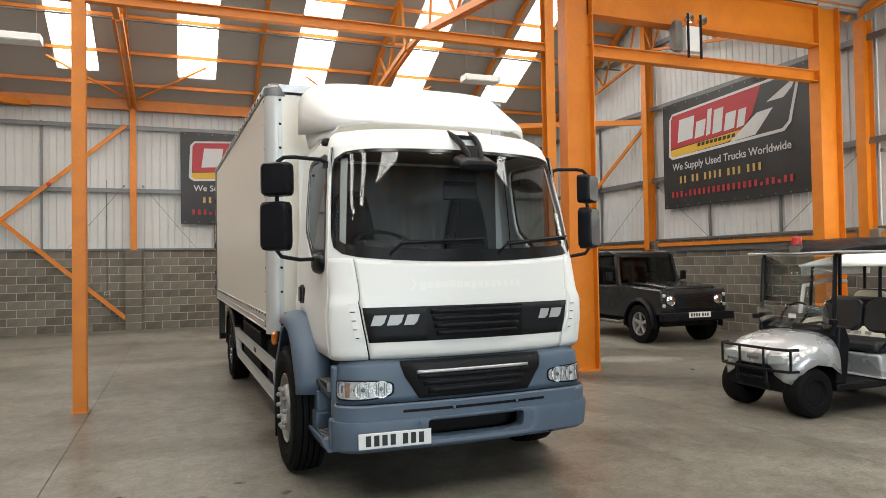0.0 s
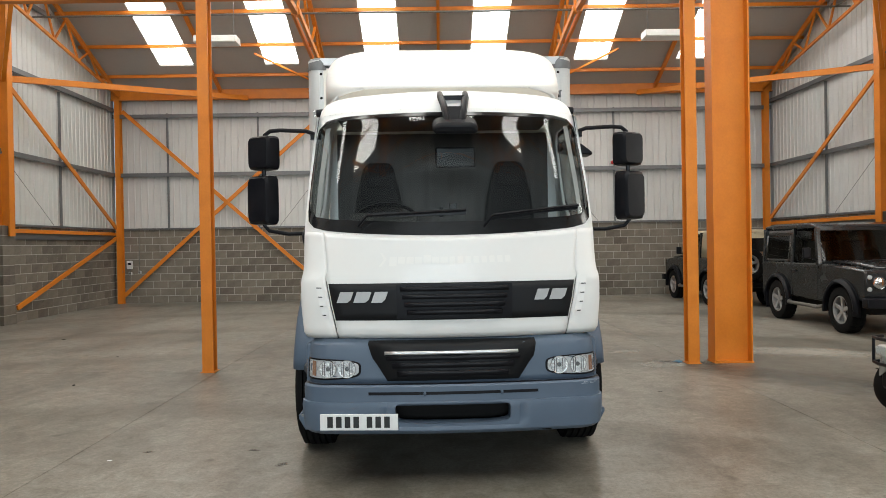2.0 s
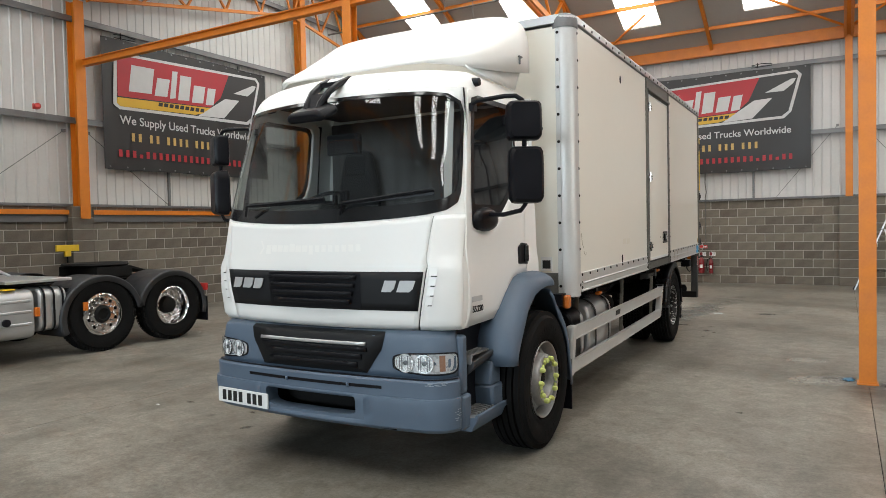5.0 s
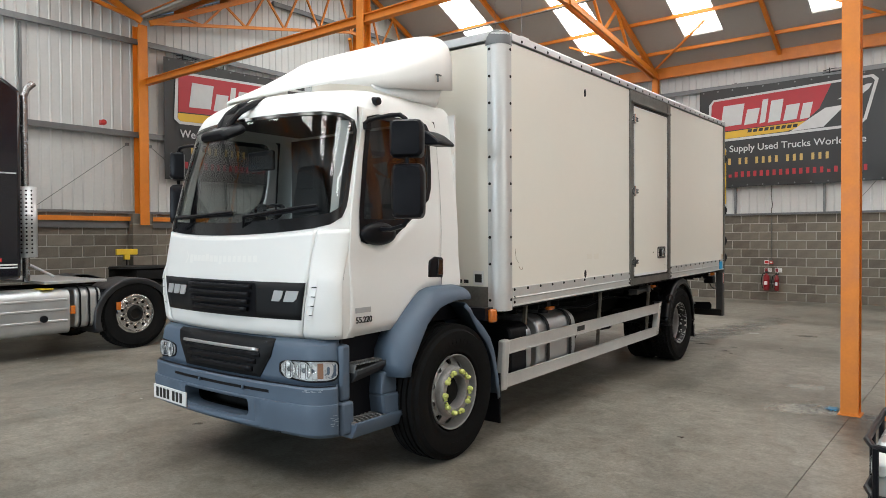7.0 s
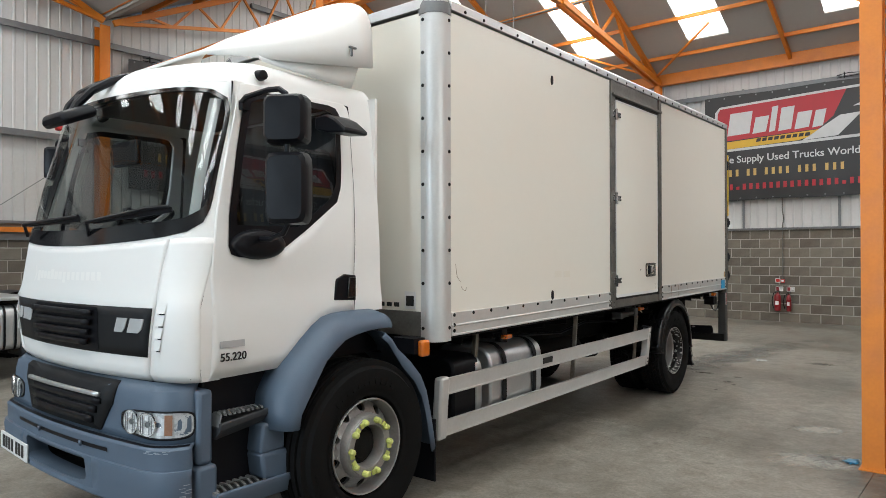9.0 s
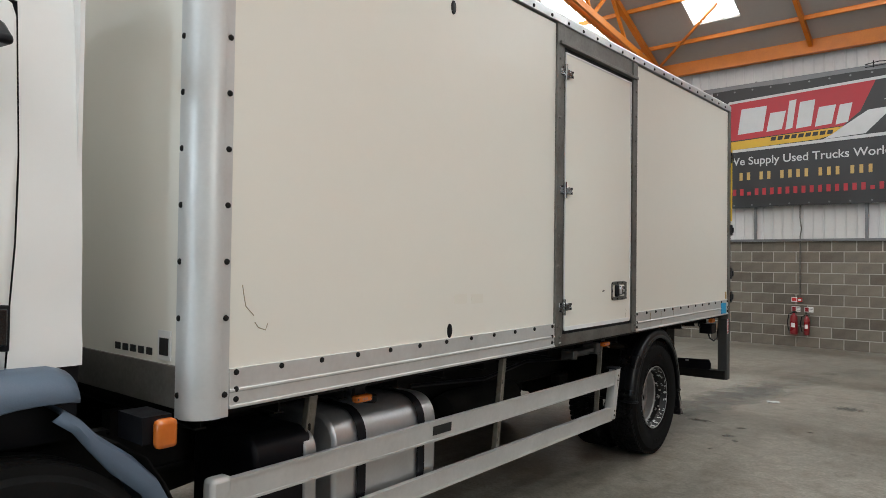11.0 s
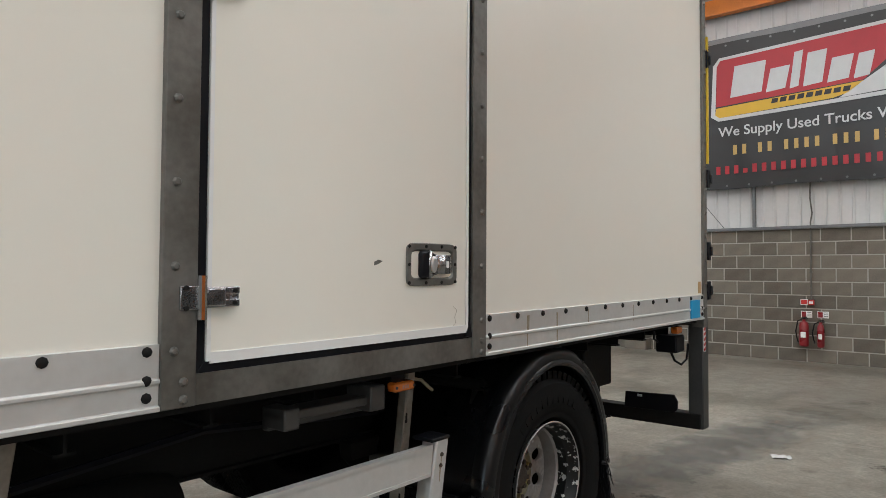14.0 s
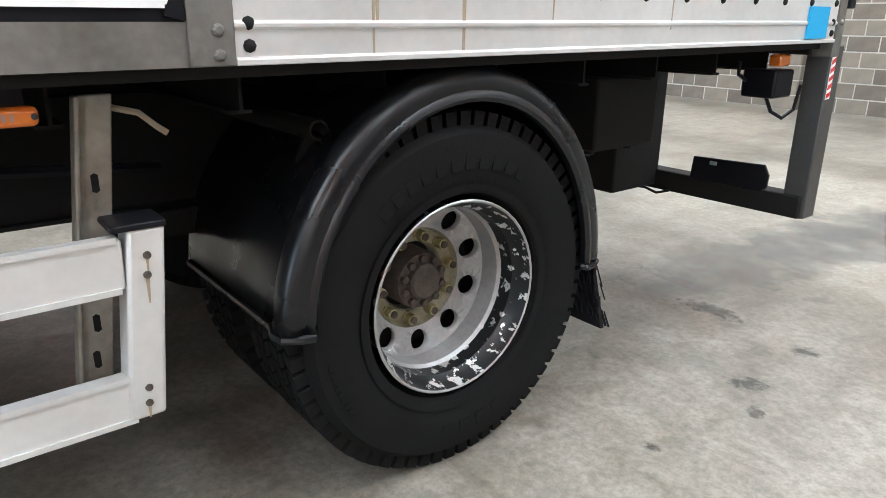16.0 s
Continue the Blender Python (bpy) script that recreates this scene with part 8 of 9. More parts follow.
def off_roader(x, y, turn, soft, label):
    """A square-built off-road car; its front axle is at the origin and its nose points to -y."""
    e = thing("off_road_car", x, y, 0, turn, label, "car", "parked off-road cars")
    paint = M_CARBLK
    W, REAR, WB = 0.80, 3.12, 2.36
    low = [(-0.66, 0.62), (-0.70, 0.70), (-0.70, 1.06), (-0.66, 1.12), (0.30, 1.17), (0.74, 1.19), (REAR, 1.18), (REAR, 0.58), (REAR - 0.10, 0.55)]
    low += arch_line(WB, 0.47, 0.55, 1) + [(WB - 0.47, 0.50), (0.48, 0.50)] + arch_line(0.0, 0.47, 0.55, 1)
    part("body", Solid().prism(low, 'x', -W, W), paint, e, "dark painted body", 0.03)
    part("bonnet", Solid().prism([(-0.62, 1.115), (0.0, 1.16), (0.70, 1.19), (0.70, 1.25), (0.0, 1.235), (-0.60, 1.185)], 'x', -0.60, 0.60), paint, e, "raised bonnet", 0.03)
    for sg in (1, -1):
        for yc in (0.0, WB):
            s = Solid().sheet([[(sg * xx, yc + rr_ * math.cos(a), 0.40 + rr_ * math.sin(a)) for a in span(math.radians(-8), math.radians(188), 18)] for xx, rr_ in ((W - 0.02, 0.46), (W + 0.075, 0.465), (W + 0.085, 0.49), (W + 0.05, 0.54), (W - 0.01, 0.55))])
            part("wheel_arch", s, M_BLACKP, e, "black wheel arch flare", thick=0.01)
            spoke_wheel(e, sg * 0.72, yc, 0.40, 0.25, sg)
        part("sill_step", Solid().tube([(sg * 0.84, 0.55, 0.42), (sg * 0.90, 0.62, 0.40), (sg * 0.90, 1.72, 0.40), (sg * 0.84, 1.80, 0.42)], 0.035, 10), M_DIRTYALU, e, "tubular side step")
        part("waist_moulding", Solid().box(min(sg * W, sg * (W + 0.012)), max(sg * W, sg * (W + 0.012)), 0.76, REAR, 1.10, 1.14), paint, e, "", 0.004)
        part("door_line", Solid().box(min(sg * W, sg * (W + 0.003)), max(sg * W, sg * (W + 0.003)), 1.80, 1.815, 0.55, 1.17), M_INK, e)
        part("door_line", Solid().box(min(sg * W, sg * (W + 0.003)), max(sg * W, sg * (W + 0.003)), 0.80, 0.815, 0.55, 1.17), M_INK, e)
        part("door_handle", Solid().box(min(sg * W, sg * (W + 0.03)), max(sg * W, sg * (W + 0.03)), 1.60, 1.74, 1.0, 1.04), M_BLACKP, e, "", 0.01)
        hl = part("headlamp", Solid().lathe([(0.10, -0.70), (0.105, -0.725), (0.095, -0.735), (0.09, -0.725)], 'y', (sg * 0.58, 0, 0.90), 20, False), M_CHROME, e, "round headlamp")
        part("lens", Solid().lathe([(0.092, -0.73), (0.06, -0.748), (0.001, -0.752)], 'y', (sg * 0.58, 0, 0.90), 20), M_CHROME, hl, "bright headlamp lens")
        for z in (1.0, 0.80):
            part("side_lamp", Solid().lathe([(0.036, -0.69), (0.036, -0.72), (0.001, -0.735)], 'y', (sg * 0.735, 0, z), 14), M_BADGE, e, "small round lamp")
        mr = part("mirror", Solid().box(min(sg * 0.90, sg * 1.04), max(sg * 0.90, sg * 1.04), 0.82, 0.88, 1.28, 1.48), M_BLACKP, e, "black door mirror", 0.02)
        part("arm", Solid().tube([(sg * 0.80, 0.86, 1.25), (sg * 0.93, 0.86, 1.30)], 0.014, 6), M_BLACKP, mr)
        part("bonnet_edge", Solid().prism([(-0.30, 1.12), (0.50, 1.165), (0.50, 1.185), (-0.25, 1.15)], 'x', sg * 0.62, sg * 0.79), paint, e, "", 0.01)
    part("radiator_grille", Solid().box(-0.46, 0.46, -0.735, -0.70, 0.72, 1.02), M_BLACKP, e, "black radiator grille", 0.01)
    for k in range(6):
        part("grille_bar", Solid().box(-0.42, 0.42, -0.745, -0.733, 0.745 + k * 0.045, 0.765 + k * 0.045), M_BLACKG, e)
    part("front_bumper", Solid().box(-0.86, 0.86, -0.86, -0.70, 0.50, 0.66), M_BLACKP, e, "black steel front bumper", 0.015)
    pl = part("number_plate", Solid().box(-0.26, 0.26, -0.873, -0.862, 0.56, 0.665), M_PLATEW, e, "white number plate with bars")
    for k in range(7):
        xx = -0.22 + k * 0.06 + (0.03 if k > 3 else 0)
        part("bar", Solid().box(xx, xx + 0.036, -0.876, -0.8725, 0.58, 0.645), M_INK, pl)
    # cab: pillars, panes, roof
    wr = 0.72
    roof_y = [0.98, REAR - 0.04]
    for sg in (1, -1):
        for (ya, yb) in ((0.80, 0.96), (1.80, 1.82)) + (((REAR - 0.05, REAR - 0.07),) if not soft else ()):
            part("pillar", Solid().beam((sg * 0.77, ya, 1.17), (sg * wr, yb, 1.84), 0.06, 0.09, (0, 1, 0)), paint, e)
        if not soft:
            part("side_pane", Solid().sheet([[(sg * 0.785, 1.98, 1.24), (sg * 0.785, 2.92, 1.24)], [(sg * 0.735, 1.98, 1.70), (sg * 0.735, 2.92, 1.70)]]), M_CARGLASS, e, "dark side window")
            part("side_skin", Solid().sheet([[(sg * 0.78, 1.83, 1.18), (sg * 0.78, 1.98, 1.18), (sg * 0.78, 2.92, 1.18), (sg * 0.78, REAR - 0.02, 1.18)], [(sg * 0.782, 1.83, 1.24), (sg * 0.782, 1.98, 1.24), (sg * 0.782, 2.92, 1.24), (sg * 0.782, REAR - 0.02, 1.24)]])
                 .sheet([[(sg * 0.735, 1.83, 1.70), (sg * 0.735, 1.98, 1.70), (sg * 0.735, 2.92, 1.70), (sg * 0.735, REAR - 0.03, 1.70)], [(sg * 0.72, 1.83, 1.85), (sg * 0.72, 1.98, 1.85), (sg * 0.72, 2.92, 1.85), (sg * 0.72, REAR - 0.04, 1.85)]])
                 .sheet([[(sg * 0.785, 1.83, 1.22), (sg * 0.785, 1.98, 1.22)], [(sg * 0.735, 1.83, 1.72), (sg * 0.735, 1.98, 1.72)]]).sheet([[(sg * 0.785, 2.92, 1.22), (sg * 0.785, REAR - 0.02, 1.22)], [(sg * 0.735, 2.92, 1.72), (sg * 0.735, REAR - 0.03, 1.72)]]), paint, e, "dark painted rear side", thick=0.015)
            part("alpine_pane", Solid().box(min(sg * 0.55, sg * 0.72), max(sg * 0.55, sg * 0.72), 2.0, 2.8, 1.865, 1.90), M_BLACKG, e, "", 0.01)
        part("door_pane", Solid().sheet([[(sg * 0.775, 0.86, 1.20), (sg * 0.775, 1.78, 1.20)], [(sg * 0.725, 1.02, 1.80), (sg * 0.725, 1.78, 1.80)]]), M_CARGLASS, e, "dark door window")
    part("windscreen", Solid().sheet([[(-0.70, 0.82, 1.24), (0.70, 0.82, 1.24)], [(-0.66, 0.95, 1.79), (0.66, 0.95, 1.79)]]), M_CARGLASS, e, "upright flat windscreen")
    part("screen_header", Solid().beam((-0.73, 0.985, 1.83), (0.73, 0.985, 1.83), 0.07, 0.07), paint, e)
    part("dash", Solid().box(-0.72, 0.72, 0.85, 1.05, 1.0, 1.22), M_DASH, e)
    for sx in (-0.36, 0.36):
        st = part("front_seat", Solid().box(sx - 0.22, sx + 0.22, 1.25, 1.7, 0.9, 1.05), M_FABRIC, e, "dark seat", 0.03)
        part("backrest", Solid().box(sx - 0.21, sx + 0.21, 1.65, 1.78, 1.05, 1.6), M_FABRIC, st, "", 0.04)
    part("wheel_rim", Solid().tube([(0.36 + 0.18 * math.cos(a), 1.12 + 0.05 * math.sin(a), 1.30 + 0.17 * math.sin(a)) for a in span(0, 2 * math.pi, 18)[:-1]], 0.012, 6, True), M_BLACKP, e, "steering wheel")
    if soft:
        s = Solid()
        rows = []
        for yy, zt in ((0.99, 1.86), (1.4, 1.90), (1.9, 1.885), (2.5, 1.90), (3.0, 1.87), (3.06, 1.80)):
            rows.append([(-0.78, yy, 1.2), (-0.765, yy, 1.5), (-0.73, yy, zt - 0.08), (-0.66, yy, zt - 0.01), (0, yy, zt + 0.02), (0.66, yy, zt - 0.01), (0.73, yy, zt - 0.08), (0.765, yy, 1.5), (0.78, yy, 1.2)])
        rows = [r for r in rows if r[0][1] >= 1.4 or True]
        part("soft_top", Solid().sheet([[p for p in r] for r in rows[2:]]).sheet([[r[2], r[3], r[4], r[5], r[6]] for r in rows[:3]]), M_CANVAS, e, "beige canvas soft top", thick=0.01)
        part("rear_curtain", Solid().sheet([[(-0.78, 3.06, 1.2), (0.78, 3.06, 1.2)], [(-0.72, 3.05, 1.80), (0.72, 3.05, 1.80)]]), M_CANVAS, e, "beige canvas rear curtain", thick=0.01)
        part("curtain_window", Solid().box(-0.52, 0.52, 3.063, 3.07, 1.35, 1.68), M_BLACKG, e, "clear plastic rear window")
        part("tailgate", Solid().box(-0.74, 0.74, REAR - 0.01, REAR + 0.025, 0.66, 1.18), paint, e, "", 0.01)
        yp = part("number_plate", Solid().box(-0.72, -0.42, REAR + 0.026, REAR + 0.036, 0.82, 1.0), M_PLATEY, e, "yellow number plate with bars")
        for zz in (0.925, 0.845):
            for k in range(4):
                part("bar", Solid().box(-0.70 + k * 0.07, -0.655 + k * 0.07, REAR + 0.035, REAR + 0.039, zz, zz + 0.055), M_INK, yp)
    else:
        part("roof", Solid().prism([(0.95, 1.84), (0.99, 1.90), (1.2, 1.945), (2.6, 1.95), (REAR - 0.05, 1.92), (REAR - 0.02, 1.84)], 'x', -0.74, 0.74), M_CARBLK, e, "dark painted roof", 0.04)
        part("rear_door", Solid().box(-0.76, 0.76, REAR - 0.04, REAR, 1.16, 1.86), paint, e, "", 0.01)
    sp = spoke_wheel(e, 0.25, REAR + 0.16, 0.39, 0.24, 1, name="spare_wheel")
    sp.matrix_basis = pose(0.22, REAR + 0.16, 1.05, 0, 0, 90)
    for sg in (1, -1):
        for k, m in enumerate((M_RED, M_AMBER, M_BADGE)):
            part("tail_lamp", Solid().lathe([(0.04, REAR), (0.04, REAR + 0.025), (0.001, REAR + 0.03)], 'y', (sg * 0.70, 0, 0.70 + k * 0.1), 14), m, e, "small round tail lamp")
        part("mud_flap", Solid().box(min(sg * 0.58, sg * 0.86), max(sg * 0.58, sg * 0.86), WB + 0.44, WB + 0.455, 0.2, 0.6), M_BLACKP, e, "black mud flap")
    part("underbody", Solid().box(-0.6, 0.6, -0.5, REAR - 0.2, 0.36, 0.55), M_CHASSIS, e)
    part("rear_bumper", Solid().box(-0.75, 0.75, REAR, REAR + 0.12, 0.48, 0.60), M_BLACKP, e, "", 0.01)
    return e


off_roader(10.10, 12.15, -2, False, "dark grey hard-top off-road car parked by the block wall")
off_roader(9.92, 20.05, 181, True, "dark off-road car with a beige canvas top and spare wheel")


# ---------------- golf buggy ----------------
def buggy(x, y, turn, label, nose):
    e = thing("golf_buggy", x, y, 0, turn, label, "golf buggy", "golf buggies")
    paint = M_SILVER if nose else M_CREAMV
    dz = 0.0 if nose else -0.17
    for sg in (1, -1):
        for yc in (0.0, 1.68):
            w = new("wheel")
            w.parent = e
            w.matrix_basis = pose(sg * 0.44, yc, 0.265, 0, 0, 0 if sg > 0 else 180)
            part("tyre", Solid().lathe([(0.13, -0.09), (0.15, -0.115), (0.22, -0.12), (0.255, -0.095), (0.265, -0.06), (0.265, 0.06), (0.255, 0.095), (0.22, 0.12), (0.15, 0.115), (0.13, 0.09), (0.13, -0.09)], 'x', (0, 0, 0), 32), M_TYRE, w, "wide black tyre")
            part("rim", Solid().lathe([(0.13, 0.09), (0.12, 0.095), (0.10, 0.05), (0.05, 0.04), (0.045, 0.07), (0.001, 0.075)], 'x', (0, 0, 0), 24), M_BLACKP, w, "black steel rim")
    # moulded nose: loft of rounded sections
    rows = []
    for yy, wv, zt, zb in ((-0.30, 0.28, 0.56, 0.45), (-0.285, 0.40, 0.64, 0.38), (-0.24, 0.47, 0.70, 0.36), (-0.11, 0.545, 0.775, 0.52), (0.0, 0.575, 0.83, 0.57), (0.2, 0.585, 0.875, 0.54), (0.34, 0.58, 0.89, 0.45)):
        row = []
        for k in range(17):
            a = math.pi * k / 16
            ca, sa = math.cos(a), math.sin(a)
            row.append((-wv * (1 if ca >= 0 else -1) * abs(ca) ** 0.55, yy, zb + (zt - zb) * abs(sa) ** 0.6))
        rows.append(row)
    nm = part("front_cowl", Solid().sheet(rows), paint, e, "glossy silver moulded front cowl" if nose else "cream moulded front cowl", thick=0.012)
    part("cowl_front", Solid().add(rows[0], [tuple(range(17))]), M_BLACKP, e)
    part("lower_front", Solid().box(-0.40, 0.40, -0.27, -0.06, 0.26, 0.46), M_BLACKP, e, "black lower front", 0.03)
    part("wheel_well", Solid().box(-0.32, 0.32, -0.2, 0.36, 0.3, 0.62), M_BLACKP, e)
    part("floor_pan", Solid().box(-0.56, 0.56, 0.30, 2.1, 0.26, 0.34), M_BLACKP, e, "black floor pan", 0.02)
    part("inner_dash", Solid().prism([(0.30, 0.34), (0.36, 0.95), (0.46, 0.96), (0.52, 0.82), (0.46, 0.34)], 'x', -0.55, 0.55), M_BLACKP, e, "black dashboard", 0.02)
    part("seat_base", Solid().prism([(0.98, 0.34), (0.92, 0.62), (2.05, 0.66), (2.2, 0.5), (2.2, 0.36)], 'x', -0.585, 0.585), paint, e, "silver body side below the seat", 0.03)
    part("body_trim", Solid().box(-0.592, 0.592, 0.95, 2.15, 0.355, 0.37), M_PLATEW, e)
    st = part("bench_seat", Solid().box(-0.56, 0.56, 0.90, 1.42, 0.64, 0.76), M_VINYL if nose else M_CREAMV, e, "grey vinyl bench seat", 0.04)
    for x0 in (-0.55, 0.02):
        part("backrest", Solid().prism(rrect(x0, x0 + 0.53, -0.2, 0.2, 0.13, 6), 'y', -0.05, 0.05), M_VINYL if nose else M_CREAMV, st, "", 0.03, at=pose(0, 1.47, 1.0, -10, 0, 0))
    part("rear_backrest", Solid().prism([(1.60, 0.85), (1.68, 0.85), (1.66, 1.22), (1.60, 1.22)], 'x', -0.54, 0.54), M_VINYL, st, "", 0.04)
    for k in range(3):
        part("seat_buckle", Solid().box(-0.2 + k * 0.14, -0.13 + k * 0.14, 1.36, 1.385, 0.78, 0.82), M_BADGE, st)
    for sg in (1, -1):
        part("front_strut", Solid().tube([(sg * 0.50, 0.34, 0.86), (sg * 0.495, 0.40, 1.70 + dz), (sg * 0.49, 0.44, 1.76 + dz)], 0.024, 8), M_BLACKP, e, "black roof strut")
        part("rear_strut", Solid().tube([(sg * 0.53, 1.58, 0.66), (sg * 0.53, 1.72, 1.2), (sg * 0.53, 1.74, 1.76 + dz)], 0.024, 8), M_BLACKP, e, "black roof strut")
        part("arm_rail", Solid().tube([(sg * 0.57, 0.95, 0.66), (sg * 0.60, 1.2, 0.86), (sg * 0.58, 1.45, 0.88), (sg * 0.57, 1.5, 0.7)], 0.018, 8), M_BLACKP, e, "black hip rail")
    roof_m = M_BLACKP if nose else M_PAPER
    rows = []
    for yy, zt in ((0.30, 1.765), (0.36, 1.81), (0.7, 1.88), (1.2, 1.93), (1.8, 1.94), (2.1, 1.90), (2.14, 1.82)):
        rows.append([(-0.62, yy, 1.765 + dz), (-0.60, yy, 1.775 + (zt - 1.775) * 0.5 + dz), (-0.45, yy, zt + dz), (-0.15, yy, zt + 0.012 + dz), (0.15, yy, zt + 0.012 + dz), (0.45, yy, zt + dz), (0.60, yy, 1.775 + (zt - 1.775) * 0.5 + dz), (0.62, yy, 1.765 + dz)])
    part("canopy", Solid().sheet(rows), roof_m, e, "black moulded canopy roof" if nose else "white crumpled cover over the roof", thick=0.02)
    part("canopy_edge", Solid().tube([(-0.62, 0.30, 1.765 + dz), (0.62, 0.30, 1.765 + dz), (0.62, 2.14, 1.765 + dz), (-0.62, 2.14, 1.765 + dz)], 0.018, 6, True), M_ALU if nose else M_PLATEW, e, "silver canopy edge")
    if nose:
        part("sun_strip", Solid().box(-0.42, 0.42, 0.36, 0.56, 1.735, 1.75), M_PLATEW, e, "pale sun strip", 0.005)
        for a, b in (((-0.50, 0.375, 1.20), (-0.50, 0.40, 1.72)), ((-0.50, 0.33, 0.90), (-0.50, 0.25, 1.18))):
            y0, z0, y1, z1 = a[1], a[2], b[1], b[2]
            g = part("screen", Solid().sheet([[(-0.48, y0, z0), (0.48, y0, z0)], [(-0.48, y1, z1), (0.48, y1, z1)]]), M_PERSPEX, e, "clear folding acrylic windscreen", thick=0.005)
            g.visible_shadow = False
        part("screen_edge", Solid().beam((-0.48, 0.25, 1.18), (0.48, 0.25, 1.18), 0.014, 0.014), M_CLEAR, e)
        part("screen_label", Solid().box(-0.04, 0.06, 0.285, 0.29, 1.02, 1.07), M_PLATEW, e)
        part("screen_clamp", Solid().box(-0.56, -0.50, 0.26, 0.34, 0.98, 1.04), M_BLACKP, e, "", 0.01)
        part("screen_clamp", Solid().box(0.50, 0.56, 0.26, 0.34, 0.98, 1.04), M_BLACKP, e, "", 0.01)
        bc = part("beacon", Solid().lathe([(0.055, 0), (0.058, 0.02), (0.05, 0.085), (0.03, 0.10), (0.001, 0.10)], 'z', (-0.02, 0.42, 1.86), 18), M_RED, e, "red warning beacon on the roof")
        part("beacon_base", Solid().lathe([(0.075, 0), (0.075, 0.015), (0.05, 0.025)], 'z', (-0.02, 0.42, 1.84), 18), M_BLACKP, bc)
        part("junction_box", Solid().box(-0.02, 0.12, 0.30, 0.36, 1.775, 1.85), M_DIRTYALU, e, "grey box beside the beacon", 0.006)
        for sg in (1, -1):
            hl = part("headlamp", Solid().prism([(sg * 0.20, 0.55), (sg * 0.41, 0.58), (sg * 0.43, 0.645), (sg * 0.38, 0.67), (sg * 0.22, 0.66)], 'y', -0.305, -0.22), M_PLATEW, e, "bright oval headlamp", 0.012)
            part("lens", Solid().prism([(sg * 0.21, 0.56), (sg * 0.40, 0.585), (sg * 0.42, 0.64), (sg * 0.375, 0.662), (sg * 0.225, 0.652)], 'y', -0.312, -0.306), M_CLEAR, hl)
        part("badge_panel", Solid().box(-0.17, 0.17, -0.315, -0.25, 0.54, 0.68), M_SILVER, e, "", 0.02)
        part("badge", Solid().box(-0.07, 0.09, -0.322, -0.316, 0.595, 0.625), M_RAIL, e, "plain dark badge bar")
        # black brush bar
        for z in (0.73, 0.50):
            part("brush_bar", Solid().tube([(-0.50, -0.18, z), (-0.47, -0.29, z), (-0.34, -0.33, z), (0.34, -0.33, z), (0.47, -0.29, z), (0.50, -0.18, z)], 0.016, 8), M_BLACKP, e, "black tubular brush bar")
        for xx in (-0.485, -0.17, 0.17, 0.485):
            part("brush_bar", Solid().tube([(xx, -0.328 if abs(xx) < 0.3 else -0.28, 0.73), (xx, -0.328 if abs(xx) < 0.3 else -0.28, 0.50)], 0.014, 8), M_BLACKP, e)
        for xx in (-0.2, 0.2):
            part("brush_bar", Solid().tube([(xx, -0.33, 0.50), (xx * 1.05, -0.33, 0.36), (xx * 0.9, -0.25, 0.27)], 0.014, 8), M_BLACKP, e)
        part("brush_bar", Solid().tube([(-0.2, -0.33, 0.40), (0.2, -0.33, 0.40)], 0.012, 8), M_BLACKP, e)
        sw = part("steering_wheel", Solid().tube([(-0.26 + 0.17 * math.cos(a), 0.62 + 0.09 * math.sin(a), 1.03 + 0.14 * math.sin(a)) for a in span(0, 2 * math.pi, 20)[:-1]], 0.014, 6, True), M_BLACKP, e, "black steering wheel")
        part("column", Solid().tube([(-0.26, 0.62, 1.03), (-0.26, 0.44, 0.80)], 0.025, 8), M_BLACKP, sw)
        part("charge_flap", Solid().box(-0.592, -0.583, 1.02, 1.14, 0.50, 0.60), M_BLACKP, e, "black charger flap")
        part("side_badge", Solid().box(-0.594, -0.586, 1.75, 1.86, 0.42, 0.455), M_BLACKP, e, "plain dark badge bar")
    else:
        part("roof_frame", Solid().tube([(-0.56, 0.2, 0.9), (-0.56, 0.3, 1.3), (-0.56, 0.9, 1.38), (-0.56, 1.3, 1.34)], 0.03, 8), M_PLATEW, e, "white tubular frame")
        part("cover_drape", Solid().sheet([[(-0.63 - 0.02 * math.sin(k * 1.7), 0.35 + 0.09 * k, z) for k in range(20)] for z in (1.61, 1.54, 1.45)]), M_PAPER, e, "white cover hanging over the edge", thick=0.006)
    return e


buggy(6.62, 6.22, -90, "silver golf buggy with black canopy and folding screen", True)
buggy(8.72, 7.25, -84, "cream golf buggy under a white cover", False)


# ---------------- tractor unit ----------------
trc = thing("tractor_unit", -3.70, 7.42, 0, 0, "black tractor unit with chrome wheels and bare fifth wheel", "truck")


def tput(name, shape, material, label="", bevel=0.0, parent=None, **kw):
    return part(name, shape, material, parent or trc, label, bevel, **kw)


